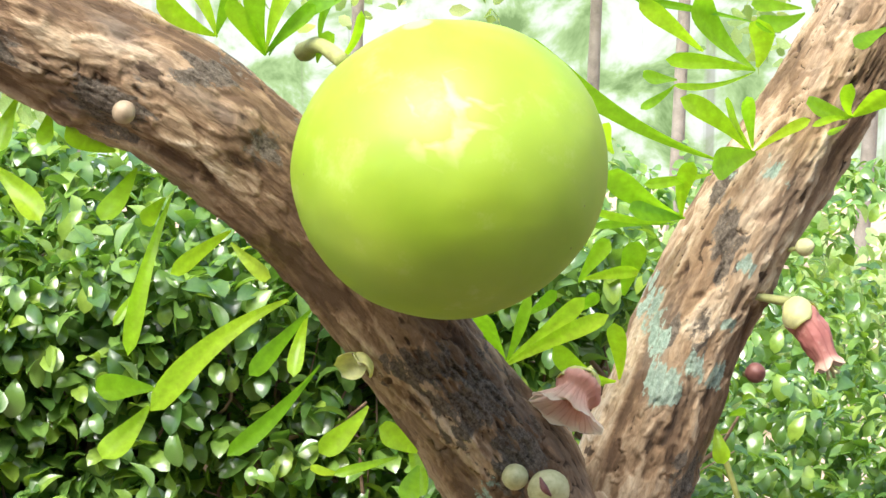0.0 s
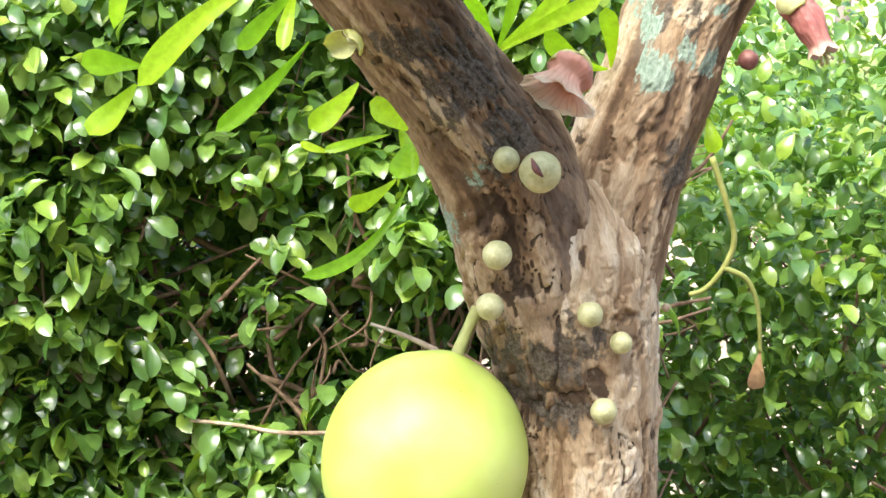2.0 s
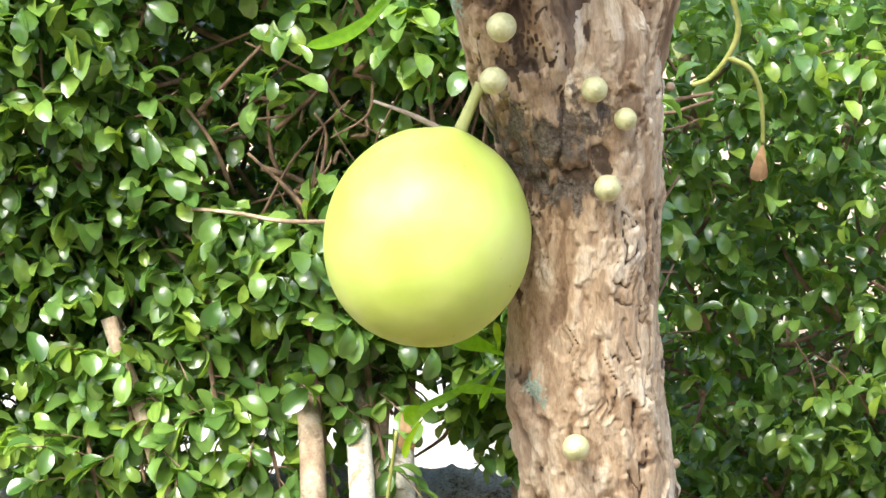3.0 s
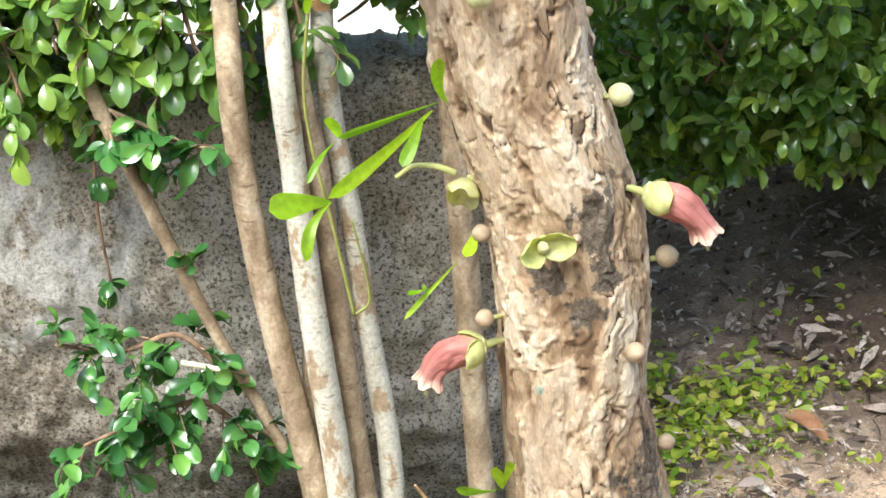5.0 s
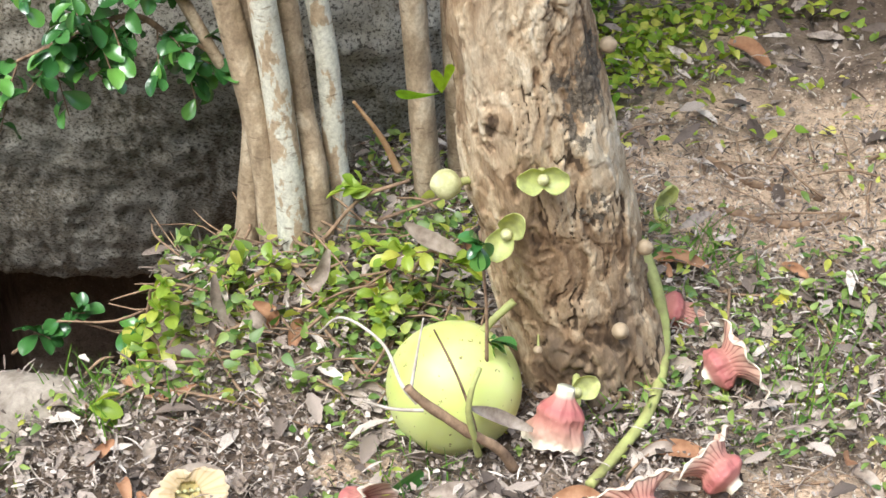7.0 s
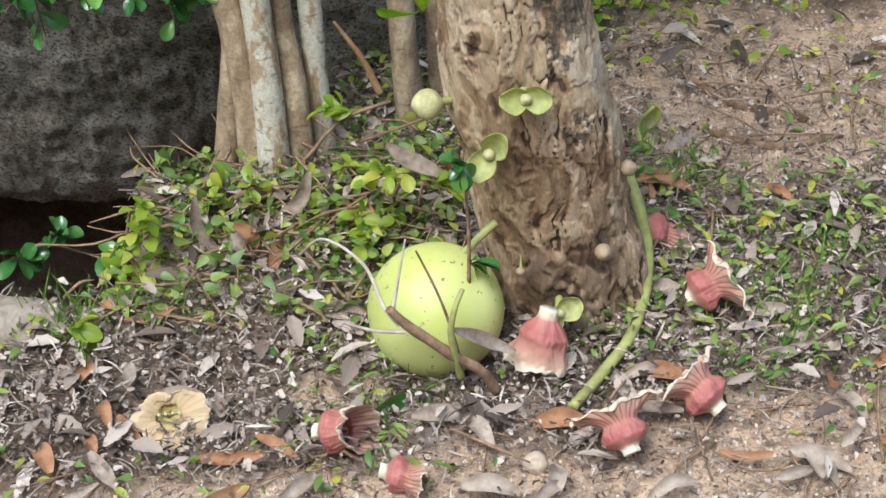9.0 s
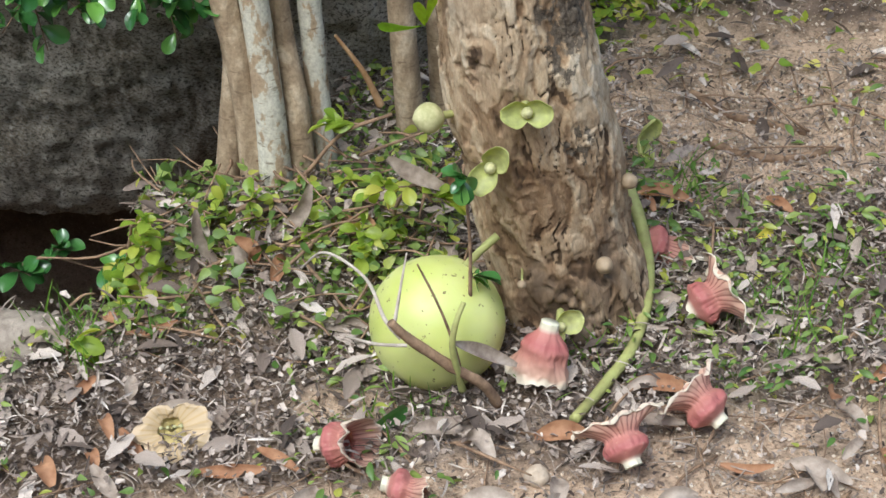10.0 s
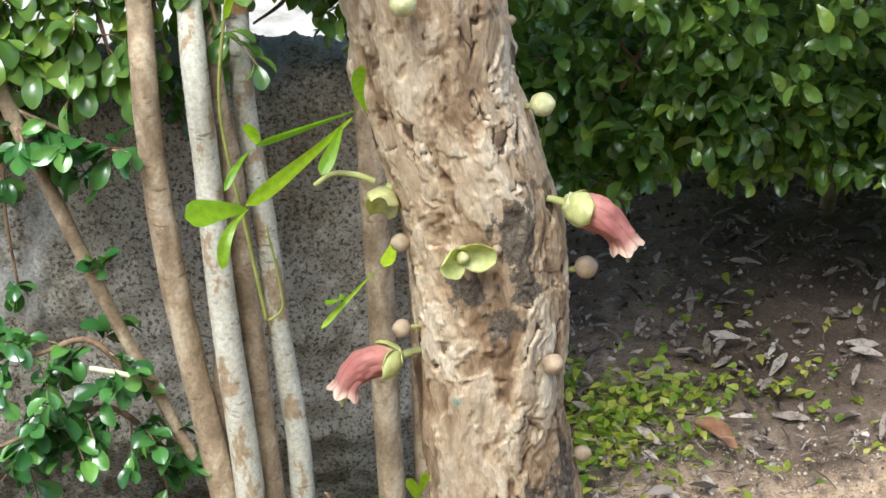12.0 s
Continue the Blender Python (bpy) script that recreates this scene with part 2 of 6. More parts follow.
def stone_material():
    m, nt, b = material("granite", 0.8, 0.3)
    o = coords(nt, "Object")
    grain = noise_tex(nt, o, 340, 5, 0.8)
    patch = noise_tex(nt, o, 5, 7, 0.7, 0.6)
    stain = noise_tex(nt, o, 13, 7, 0.75, 0.5)
    col = ramp(nt, patch, [(0.34, (0.29, 0.235, 0.165)), (0.45, (0.46, 0.40, 0.31)), (0.54, (0.58, 0.53, 0.44)), (0.66, (0.70, 0.66, 0.58))])
    blotch = noise_tex(nt, o, 290, 4, 0.7, 0.2)
    col = mixed(nt, ramp(nt, blotch, [(0.41, (0.9, 0.9, 0.9)), (0.47, (0, 0, 0))]), col, (0.075, 0.062, 0.047))
    col = mixed(nt, ramp(nt, blotch, [(0.54, (0, 0, 0)), (0.61, (0.85, 0.85, 0.85))]), col, (0.68, 0.64, 0.56))
    col = mixed(nt, ramp(nt, grain, [(0.38, (0.7, 0.7, 0.7)), (0.46, (0, 0, 0))]), col, (0.09, 0.08, 0.065))
    col = mixed(nt, ramp(nt, grain, [(0.55, (0, 0, 0)), (0.7, (0.6, 0.6, 0.6))]), col, (0.55, 0.52, 0.46))
    col = mixed(nt, ramp(nt, stain, [(0.54, (0, 0, 0)), (0.68, (0.55, 0.55, 0.55))]), col, (0.17, 0.13, 0.085))
    # Lightens the stone where a lit spot and the skylit top are painted.
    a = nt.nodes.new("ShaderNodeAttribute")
    a.attribute_name = "painted_light"
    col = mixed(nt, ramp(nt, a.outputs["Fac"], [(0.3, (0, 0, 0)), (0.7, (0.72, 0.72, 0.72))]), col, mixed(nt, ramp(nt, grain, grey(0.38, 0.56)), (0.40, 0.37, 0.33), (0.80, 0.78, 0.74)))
    nt.links.new(col, b.inputs["Base Color"])
    bump(nt, b, mixed(nt, 0.35, grain, noise_tex(nt, o, 90, 8, 0.75)), 0.9, 0.006)
    return m


def pole_material(name, white):
    m, nt, b = material(name, 0.8, 0.25)
    o = coords(nt, "Object")
    patch = noise_tex(nt, coords(nt, "Object", (1, 1, 0.5)), 62, 6, 0.6, 0.3)
    ends = ((0.58, 0.545, 0.44), (0.71, 0.69, 0.59)) if white else ((0.52, 0.40, 0.27), (0.62, 0.52, 0.38))
    col = ramp(nt, patch, [(0.38 - white, (0.28, 0.20, 0.125)), (0.53 - white, (0.44, 0.33, 0.215)), (0.56 - white, ends[0]), (0.74, ends[1])])
    node_mark = noise_tex(nt, coords(nt, "Object", (0.5, 0.5, 1.6)), 120, 4, 0.6)
    col = mixed(nt, ramp(nt, node_mark, [(0.60, (0, 0, 0)), (0.68, (0.7, 0.7, 0.7))]), col, (0.15, 0.10, 0.06))
    fine = noise_tex(nt, o, 300, 5, 0.7)
    col = mixed(nt, ramp(nt, fine, grey(0.3, 0.6)), mixed(nt, 0.45, col, (0.08, 0.06, 0.04)), col)
    nt.links.new(col, b.inputs["Base Color"])
    bump(nt, b, fine, 0.5, 0.002)
    return m


def soil_material():
    m, nt, b = material("sandy_soil", 0.95, 0.15)
    o = coords(nt, "Object")
    broad = noise_tex(nt, o, 5.5, 5, 0.6, 0.3)
    grit = noise_tex(nt, o, 330, 5, 0.75)
    mid = noise_tex(nt, o, 45, 6, 0.7)
    col = ramp(nt, broad, [(0.38, (0.14, 0.10, 0.075)), (0.52, (0.27, 0.20, 0.15)), (0.66, (0.46, 0.36, 0.27))])
    sand = nt.nodes.new("ShaderNodeAttribute")
    sand.attribute_name = "sand"
    col = mixed(nt, ramp(nt, sand.outputs["Fac"], [(0.25, (0, 0, 0)), (0.6, (0.9, 0.9, 0.9))]), col, (0.62, 0.45, 0.315))
    col = mixed(nt, ramp(nt, mid, [(0.40, (0.6, 0.6, 0.6)), (0.52, (0, 0, 0))]), col, (0.16, 0.115, 0.08))
    col = mixed(nt, ramp(nt, grit, [(0.36, (0.8, 0.8, 0.8)), (0.48, (0, 0, 0))]), col, (0.11, 0.075, 0.05))
    col = mixed(nt, ramp(nt, grit, [(0.6, (0, 0, 0)), (0.7, (0.8, 0.8, 0.8))]), col, (0.58, 0.5, 0.4))
    nt.links.new(col, b.inputs["Base Color"])
    bump(nt, b, mixed(nt, 0.5, grit, mid), 0.9, 0.006)
    return m


def plain(name, c1, c2, rough=0.7, scale=60, relief=0.3, spec=0.3, through=0.0, islands=False, random=0.0):
    """Two-tone organic surface with fine grain."""
    m, nt, b = material(name, rough, spec)
    o = coords(nt, "Object")
    col = ramp(nt, noise_tex(nt, o, scale, 6, 0.65, 0.2), [(0.35, c1), (0.65, c2)])
    if islands:
        rnd = nt.nodes.new("ShaderNodeNewGeometry").outputs["Random Per Island"]
        col = mixed(nt, ramp(nt, rnd, [(0.0, (0, 0, 0)), (1.0, (0.85, 0.85, 0.85))]), col, c1)
    nt.links.new(col, b.inputs["Base Color"])
    bump(nt, b, noise_tex(nt, o, scale * 4, 4, 0.6), relief, 0.002)
    if through:
        t = nt.nodes.new("ShaderNodeBsdfTranslucent")
        nt.links.new(col, t.inputs[0])
        mix = nt.nodes.new("ShaderNodeMixShader")
        mix.inputs[0].default_value = through
        nt.links.new(b.outputs[0], mix.inputs[1])
        nt.links.new(t.outputs[0], mix.inputs[2])
        nt.links.new(mix.outputs[0], nt.nodes["Material Output"].inputs[0])
    return m


BARK = bark_material()
FRUIT = fruit_material("green_rind", (0.22, 0.33, 0.008), (0.30, 0.41, 0.022), 0.0)
FRUIT_PALE = fruit_material("pale_green_rind", (0.37, 0.455, 0.06), (0.50, 0.57, 0.14), 0.0)
FRUIT_OLD = fruit_material("yellow_green_rind", (0.46, 0.50, 0.13), (0.60, 0.62, 0.25), 0.085)
STONE = stone_material()
POLE = pole_material("tan_bark", 0.0)
POLE_PALE = pole_material("pale_mottled_bark", 0.10)
SOIL = soil_material()
TWIG = plain("brown_twig", (0.13, 0.08, 0.05), (0.32, 0.21, 0.13), 0.85, 90)
HEDGE_LEAF = leafy("hedge_leaf", (0.078, 0.170, 0.038), (0.22, 0.36, 0.075), (0.30, 0.42, 0.06), 0.24, 0.34, 0.9)
HEDGE_LEAF_ONE = leafy("hedge_leaf_single", (0.078, 0.170, 0.038), (0.22, 0.36, 0.075), (0.28, 0.40, 0.06), 0.24, 0.30, 0.9, islands=False)
# Darker copy of the hedge leaf, with shade put into its colour.
SHADED_LEAF = leafy("shaded_leaf", (0.035, 0.12, 0.03), (0.08, 0.22, 0.05), (0.16, 0.34, 0.06), 0.25, 0.15, 0.8, islands=False)
# Paler hedge leaf copy: sunlight on the hedge top put into its colour.
HEDGE_LIT_TOP = leafy("lit_top_hedge_leaf", (0.14, 0.28, 0.07), (0.26, 0.42, 0.12), (0.40, 0.50, 0.18), 0.35, 0.4)
TREE_LEAF = leafy("calabash_leaf", (0.20, 0.40, 0.02), (0.42, 0.62, 0.03), (0.50, 0.68, 0.05), 0.34, 0.62, islands=False)
FAR_LEAF = leafy("far_leaf", (0.22, 0.34, 0.12), (0.36, 0.48, 0.20), (0.46, 0.54, 0.28), 0.5, 0.45)
def litter_material(name, tones, islands=True):
    """Dead leaf scraps: each piece takes its own tone, with veins and blotches."""
    m, nt, b = material(name, 0.75, 0.3)
    rnd = nt.nodes.new("ShaderNodeNewGeometry").outputs["Random Per Island"] if islands else nt.nodes.new("ShaderNodeObjectInfo").outputs["Random"]
    col = ramp(nt, rnd, tones)
    o = coords(nt, "Object")
    blot = noise_tex(nt, o, 170, 5, 0.7)
    col = mixed(nt, ramp(nt, blot, [(0.36, (0.65, 0.65, 0.65)), (0.52, (0, 0, 0))]), col, (0.07, 0.05, 0.035))
    nt.links.new(col, b.inputs["Base Color"])
    bump(nt, b, noise_tex(nt, o, 420, 3, 0.6), 0.4, 0.002)
    return m


TONES = [(0.0, (0.05, 0.038, 0.032)), (0.25, (0.15, 0.112, 0.09)), (0.5, (0.29, 0.23, 0.19)), (0.75, (0.43, 0.355, 0.30)), (0.95, (0.56, 0.48, 0.415)), (1.0, (0.62, 0.55, 0.48))]
DRY_LEAF_ONE = litter_material("dry_leaf_single", TONES, False)
DRY_LEAF = litter_material("dry_leaf", TONES)
DARK_SHRED = litter_material("dark_leaf_shred", [(0.0, (0.03, 0.023, 0.018)), (0.5, (0.10, 0.075, 0.058)), (0.85, (0.24, 0.19, 0.15)), (1.0, (0.48, 0.42, 0.35))])
CLIPPING = leafy("yellow_green_clipping", (0.16, 0.30, 0.03), (0.44, 0.50, 0.06), (0.66, 0.60, 0.16), 0.45, 0.35)
CLIPPING_ONE = leafy("yellow_green_clipping_single", (0.16, 0.30, 0.03), (0.44, 0.50, 0.06), (0.66, 0.60, 0.16), 0.45, 0.35, islands=False)
GROUND_LEAF_ONE = leafy("small_green_leaf_single", (0.09, 0.18, 0.04), (0.30, 0.39, 0.10), (0.5, 0.5, 0.09), 0.45, 0.35, islands=False)
GROUND_LEAF = leafy("small_green_leaf", (0.09, 0.18, 0.04), (0.30, 0.39, 0.10), (0.5, 0.5, 0.09), 0.45, 0.35)
BUD = plain("bud_green", (0.33, 0.32, 0.14), (0.52, 0.49, 0.27), 0.55, 130, 0.25)

# ---- ground ----
def ground_height(x, y):
    x, y = np.asarray(x, float), np.asarray(y, float)
    p = np.stack([x, y, 0 * x], -1)
    h = 0.010 * fbm(p * 9, 4, 3) + 0.02 * fbm(p * 2.2, 3, 9)
    h = h + 0.028 * np.exp(-(((x + 0.05) / 0.16) ** 2 + ((y - 0.12) / 0.12) ** 2))
    pit = smooth(-0.15, -0.21, x + 0.35 * (y - 0.05)) * smooth(0.02, 0.07, y + 0.12 * (x + 0.2)) * smooth(1.75, 1.60, y)
    under = smooth(0.16, 0.24, y) * smooth(-0.02, -0.10, x) * smooth(0.84, 0.80, y)
    h = h - 1.1 * np.maximum(pit, 0.5 * under) * smooth(-0.95, -0.85, x)
    h = h + 0.10 * smooth(0.35, 1.6, y) * smooth(0.1, 0.6, x)
    return h


def bare_sand(x, y):
    """Where the sandy soil lies bare of litter."""
    spots = ((0.40, 0.36, 0.22, 0.11), (0.33, 0.24, 0.14, 0.09), (0.34, -0.16, 0.10, 0.07), (0.08, -0.18, 0.05, 0.03), (0.06, -0.255, 0.36, 0.055), (-0.27, 0.035, 0.07, 0.03), (0.36, -0.22, 0.14, 0.06), (-0.03, -0.085, 0.035, 0.02), (-0.18, -0.225, 0.24, 0.06), (0.30, -0.15, 0.12, 0.05))
    return np.clip(sum(np.exp(-(((x - a) / c) ** 2 + ((y - b) / d) ** 2)) for a, b, c, d in spots), 0, 1)


def build_ground():
    def axis(lo, hi, fine_lo, fine_hi, step):
        fine = np.arange(fine_lo, fine_hi, step)
        left = fine_lo - np.geomspace(step, fine_lo - lo, 26)[::-1]
        right = fine_hi + np.geomspace(step, hi - fine_hi, 26)
        return np.r_[left, fine, right]
    xs = axis(-300, 300, -0.6, 0.8, 0.007)
    ys = axis(-60, 500, -0.4, 1.1, 0.007)
    X, Y = np.meshgrid(xs, ys)
    near = smooth(8, 3, np.hypot(X, Y))
    Z = ground_height(X, Y) * near - 0.15 * np.maximum(0, Y - 1.9) * smooth(1.9, 2.6, Y)
    v = np.stack([X, Y, Z], -1).reshape(-1, 3)
    nx, ny = len(xs), len(ys)
    q = np.arange((ny - 1) * nx).reshape(ny - 1, nx)[:, :-1].ravel()
    f = np.stack([q, q + 1, q + nx + 1, q + nx], 1).tolist()
    patchy = bare_sand(v[:, 0], v[:, 1]) * (1 + 0.8 * fbm(v * [14, 14, 0], 4, 77)) + 0.8 * smooth(1.3, 2.0, v[:, 1])
    ob = new("ground", mesh_of("ground", v, f, SOIL, attrs=[("sand", "FLOAT", patchy)]))
    tagged(ob, "sandy brown garden soil under the tree", "ground", kind="structure")


build_ground()


# Unseen wall added behind the camera to hold back low sky light.
LIGHT_BLOCK = plain("light_block_green", (0.03, 0.055, 0.02), (0.07, 0.11, 0.04), 0.9, 12, 0.4)
v = [(x, y, z) for z in (-0.1, 3.0) for x, y in ((-6.0, -3.9), (6.0, -3.9), (6.0, -3.6), (-6.0, -3.6))]
f = [(3, 2, 1, 0), (4, 5, 6, 7), (0, 1, 5, 4), (1, 2, 6, 5), (2, 3, 7, 6), (3, 0, 4, 7)]
tagged(new("light_block_south", mesh_of("light_block_south", v, f, LIGHT_BLOCK, flat=True)), "unseen added dark green wall that blocks low sky light", "wall", kind="structure")

CONCRETE = plain("pale_concrete", (0.26, 0.235, 0.20), (0.48, 0.45, 0.41), 0.85, 22, 0.5)
v = [(x, y, z) for z in (-0.10, 0.012) for x, y in ((-4.0, 0.60), (0.10, 0.60), (0.10, 1.85), (-4.0, 1.85))]
f = [(3, 2, 1, 0), (4, 5, 6, 7), (0, 1, 5, 4), (1, 2, 6, 5), (2, 3, 7, 6), (3, 0, 4, 7)]
tagged(new("path", mesh_of("path", v, f, CONCRETE, flat=True)), "pale sunlit concrete path behind the boulder", "path", kind="structure")


# ---- boulder ----
def build_boulder(name, centre, half, seed, label):
    """A blocky, undercut boulder: a rounded section run along x and drawn in at both ends."""
    hx, hy, hz = half
    corner = 0.055
    q = np.linspace(0, np.pi / 2, 14)
    arcs = [(hy - corner, hz - corner, q), (corner - hy, hz - corner, q + np.pi / 2), (corner - hy, corner - hz, q + np.pi), (hy - corner, corner - hz, q + 1.5 * np.pi)]
    loop = np.vstack([np.stack([a + corner * np.cos(t), b + corner * np.sin(t)], -1) for a, b, t in arcs])
    loop = np.vstack([loop, loop[:1]])
    run = np.r_[0, np.cumsum(np.linalg.norm(np.diff(loop, axis=0), axis=1))]
    m = 290
    at = np.linspace(0, run[-1], m, endpoint=False)
    sec = np.stack([np.interp(at, run, loop[:, 0]), np.interp(at, run, loop[:, 1])], -1)
    tang = np.roll(sec, -1, 0) - np.roll(sec, 1, 0)
    nrm = np.stack([tang[:, 1], -tang[:, 0]], -1) / np.linalg.norm(tang, axis=1)[:, None]
    xs = np.r_[np.linspace(-hx, 0.10, 60, endpoint=False), np.linspace(0.10, hx, 300)]
    n = len(xs)
    pull = np.maximum(0.02, 1 - np.abs(xs / hx) ** 14) ** (1 / 3.0)
    p = np.stack([xs[:, None] + 0 * sec[None, :, 0], pull[:, None] * sec[None, :, 0], pull[:, None] ** 0.4 * sec[None, :, 1]], -1)
    w = p + np.array(centre)
    rough = 0.034 * fbm(w * 4, 2, seed) + 0.004 * fbm(w * 15, 2, seed + 5) + 0.005 * fbm(w * 48, 4, seed + 8) + 0.005 * fbm(w * 150, 3, seed + 12)
    p[..., 1] += nrm[None, :, 0] * rough
    p[..., 2] += nrm[None, :, 1] * rough
    facing = smooth(0.2, -0.2, p[..., 1])
    p[..., 1] += (0.12 * (hz - p[..., 2]) + 0.34 * np.maximum(0, 0.02 - p[..., 2])) * facing
    p[..., 2] -= 1.1 * np.maximum(0, p[..., 1] + centre[1] - 0.37) * smooth(-0.1, 0.1, p[..., 2])
    v = p.reshape(-1, 3) + np.array(centre)
    f = [(i * m + j, (i + 1) * m + j, (i + 1) * m + (j + 1) % m, i * m + (j + 1) % m) for i in range(n - 1) for j in range(m)]
    f += [tuple(range(m)), tuple(range((n - 1) * m, n * m))[::-1]]
    # Pale patch at the left: a bright lit spot put into the colour.
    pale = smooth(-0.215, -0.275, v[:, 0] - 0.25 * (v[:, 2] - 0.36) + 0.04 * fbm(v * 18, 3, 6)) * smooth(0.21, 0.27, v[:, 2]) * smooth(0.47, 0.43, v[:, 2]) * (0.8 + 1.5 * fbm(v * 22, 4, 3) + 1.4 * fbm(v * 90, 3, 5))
    # Paler top edge: skylight on the boulder's top, painted as colour.
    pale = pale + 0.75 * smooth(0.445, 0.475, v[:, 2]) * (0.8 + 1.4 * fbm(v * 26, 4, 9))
    ob = new(name, mesh_of(name, v, f, STONE, attrs=[("painted_light", "FLOAT", pale)]))
    tagged(ob, label, "boulder")
    return ob


build_boulder("boulder", (-0.62, 0.47, 0.115), (0.74, 0.20, 0.365), 21, "large grey weathered granite boulder behind the stems")


# ---- calabash tree ----
tree = thing("calabash_tree", (0.145, 0.02, 0.0), "calabash tree with flaky pale brown bark, forked trunk and green fruits", "tree")


# dark crusts and grey-green lichen on the bark: x, y, z, half width, half height
STAINS = [
    (0.106, -0.03, 0.492, 0.016, 0.032), (0.115, -0.03, 0.463, 0.012, 0.012), (0.075, -0.03, 0.462, 0.012, 0.012), (0.098, -0.03, 0.437, 0.012, 0.012),
    (0.012, -0.035, 0.872, 0.030, 0.026), (0.000, -0.04, 0.845, 0.016, 0.018), (-0.060, -0.08, 1.075, 0.026, 0.014), (-0.040, -0.07, 1.05, 0.022, 0.020),
    (-0.020, -0.06, 1.015, 0.020, 0.022), (0.098, 0.01, 0.985, 0.014, 0.016), (0.098, 0.01, 1.075, 0.013, 0.012), (0.118, 0.02, 1.14, 0.010, 0.026),
]
STAINS += [(-0.150, -0.12, 1.215, 0.012, 0.010), (-0.235, -0.14, 1.24, 0.022, 0.018), (-0.30, -0.14, 1.27, 0.015, 0.015), (0.138, -0.02, 0.29, 0.016, 0.030), (0.15, -0.02, 0.19, 0.012, 0.016), (0.035, -0.03, 0.835, 0.018, 0.014), (-0.19, -0.13, 1.255, 0.03, 0.008)]
LICHENS = [
    (0.143, 0.02, 1.173, 0.010, 0.010), (0.128, 0.02, 1.165, 0.007, 0.007), (0.130, 0.02, 1.118, 0.006, 0.007), (0.098, 0.01, 1.058, 0.007, 0.010), (0.118, 0.015, 1.082, 0.006, 0.005),
    (0.072, 0.01, 1.09, 0.008, 0.022), (0.078, 0.0, 1.045, 0.010, 0.012), (-0.030, -0.03, 1.005, 0.010, 0.014), (-0.052, -0.02, 0.955, 0.012, 0.020), (0.066, -0.03, 0.377, 0.012, 0.008),
    (0.004, -0.01, 0.70, 0.008, 0.016), (0.112, 0.01, 1.05, 0.006, 0.008),
]


def bark_tube(points, n, segs, seed, tight=1.0, brown=0.0, calm=1.0):
    """A limb with folded, flaking bark: vertices, faces and the bark attributes."""
    c4 = spline(points, n)
    c, r = c4[:, :3], c4[:, 3]
    _, u, v = tube_frame(c)
    a = np.linspace(0, 2 * np.pi, segs, endpoint=False)
    ring = np.cos(a)[None, :, None] * u[:, None] + np.sin(a)[None, :, None] * v[:, None]
    s = np.r_[0, np.cumsum(np.linalg.norm(np.diff(c, axis=0), axis=1))]
    R = 0.05
    g = np.stack([np.cos(a)[None] * R + 0 * s[:, None], np.sin(a)[None] * R + 0 * s[:, None], tight * s[:, None] + 0 * a[None]], -1) + seed * 1.37
    gw = g + 0.010 * np.stack([fbm(g * 30, 3, seed + 41), fbm(g * 30, 3, seed + 42), 1.5 * fbm(g * 22, 3, seed + 43)], -1) + 0.0010 * np.stack([fbm(g * [170, 170, 45], 2, seed + 44), fbm(g * [170, 170, 45], 2, seed + 45), 3 * fbm(g * [120, 120, 40], 2, seed + 46)], -1)
    stretch = g * np.array([1, 1, 0.3])
    big = fbm(g * np.array([13, 13, 8]), 3, seed)
    fold = bark_noise(gw * np.array([24, 24, 3.0]), 3, seed + 1)
    sheet = bark_noise(gw * np.array([25, 25, 6]), 4, seed + 4, 0.5)
    level = np.floor(sheet * 6.5)
    within = sheet * 6.5 - level
    step = level + smooth(0.80, 0.97, within)
    patch = smooth(-0.03, 0.03, bark_noise(gw * np.array([27, 27, 11]), 5, seed + 51, 0.6))
    small = bark_noise(gw * np.array([60, 60, 30]), 4, seed + 53, 0.55)
    dent = smooth(0.24, 0.34, small)
    fray = bark_noise(gw * np.array([58, 58, 17]), 4, seed + 11, 0.55)
    second = smooth(0.16, 0.20, fray)
    hollow = smooth(0.20, 0.30, bark_noise(gw * np.array([34, 34, 9]), 3, seed + 15))
    broken = np.zeros_like(big)
    verts0 = c[:, None] + ring * r[:, None, None]
    for bx, bz, wx, wz in ROUGH:
        broken += np.exp(-(((verts0[..., 0] - bx) / wx) ** 2 + ((verts0[..., 2] - bz) / wz) ** 2))
    chunk = fbm(gw * np.array([60, 60, 34]), 3, seed + 17)
    grain_line = bark_noise(gw * np.array([85, 85, 8]), 3, seed + 33)
    # Splits, whose dark colour also carries the thin shade under flakes and in crevices.
    crack = np.exp(-(((within - 0.80) / 0.07) ** 2)) * smooth(-0.05, 0.35, fbm(g * [30, 30, 14], 2, seed + 19))
    crack = crack + 0.40 * np.exp(-(((fray - 0.145) / 0.018) ** 2)) + 0.5 * np.exp(-((grain_line / 0.02) ** 2)) * smooth(0.05, 0.35, fbm(g * [34, 34, 9], 2, seed + 35))
    crack = crack + 0.8 * broken * smooth(0.02, -0.12, chunk)
    knots, pits = np.zeros_like(big), np.zeros_like(big)
    kr = np.random.default_rng(seed * 31)
    for _ in range(int((34 if calm == 1.0 else 16) * s[-1])):
        ka, ks, kw = kr.uniform(0, 2 * np.pi), kr.uniform(0, s[-1]), kr.uniform(0.005, 0.011)
        near = np.abs(s - ks) < 3.2 * kw
        da = (a[None] - ka + np.pi) % (2 * np.pi) - np.pi
        q = np.sqrt((da * r[near][:, None]) ** 2 + ((s[near] - ks)[:, None] * 0.85) ** 2) / kw
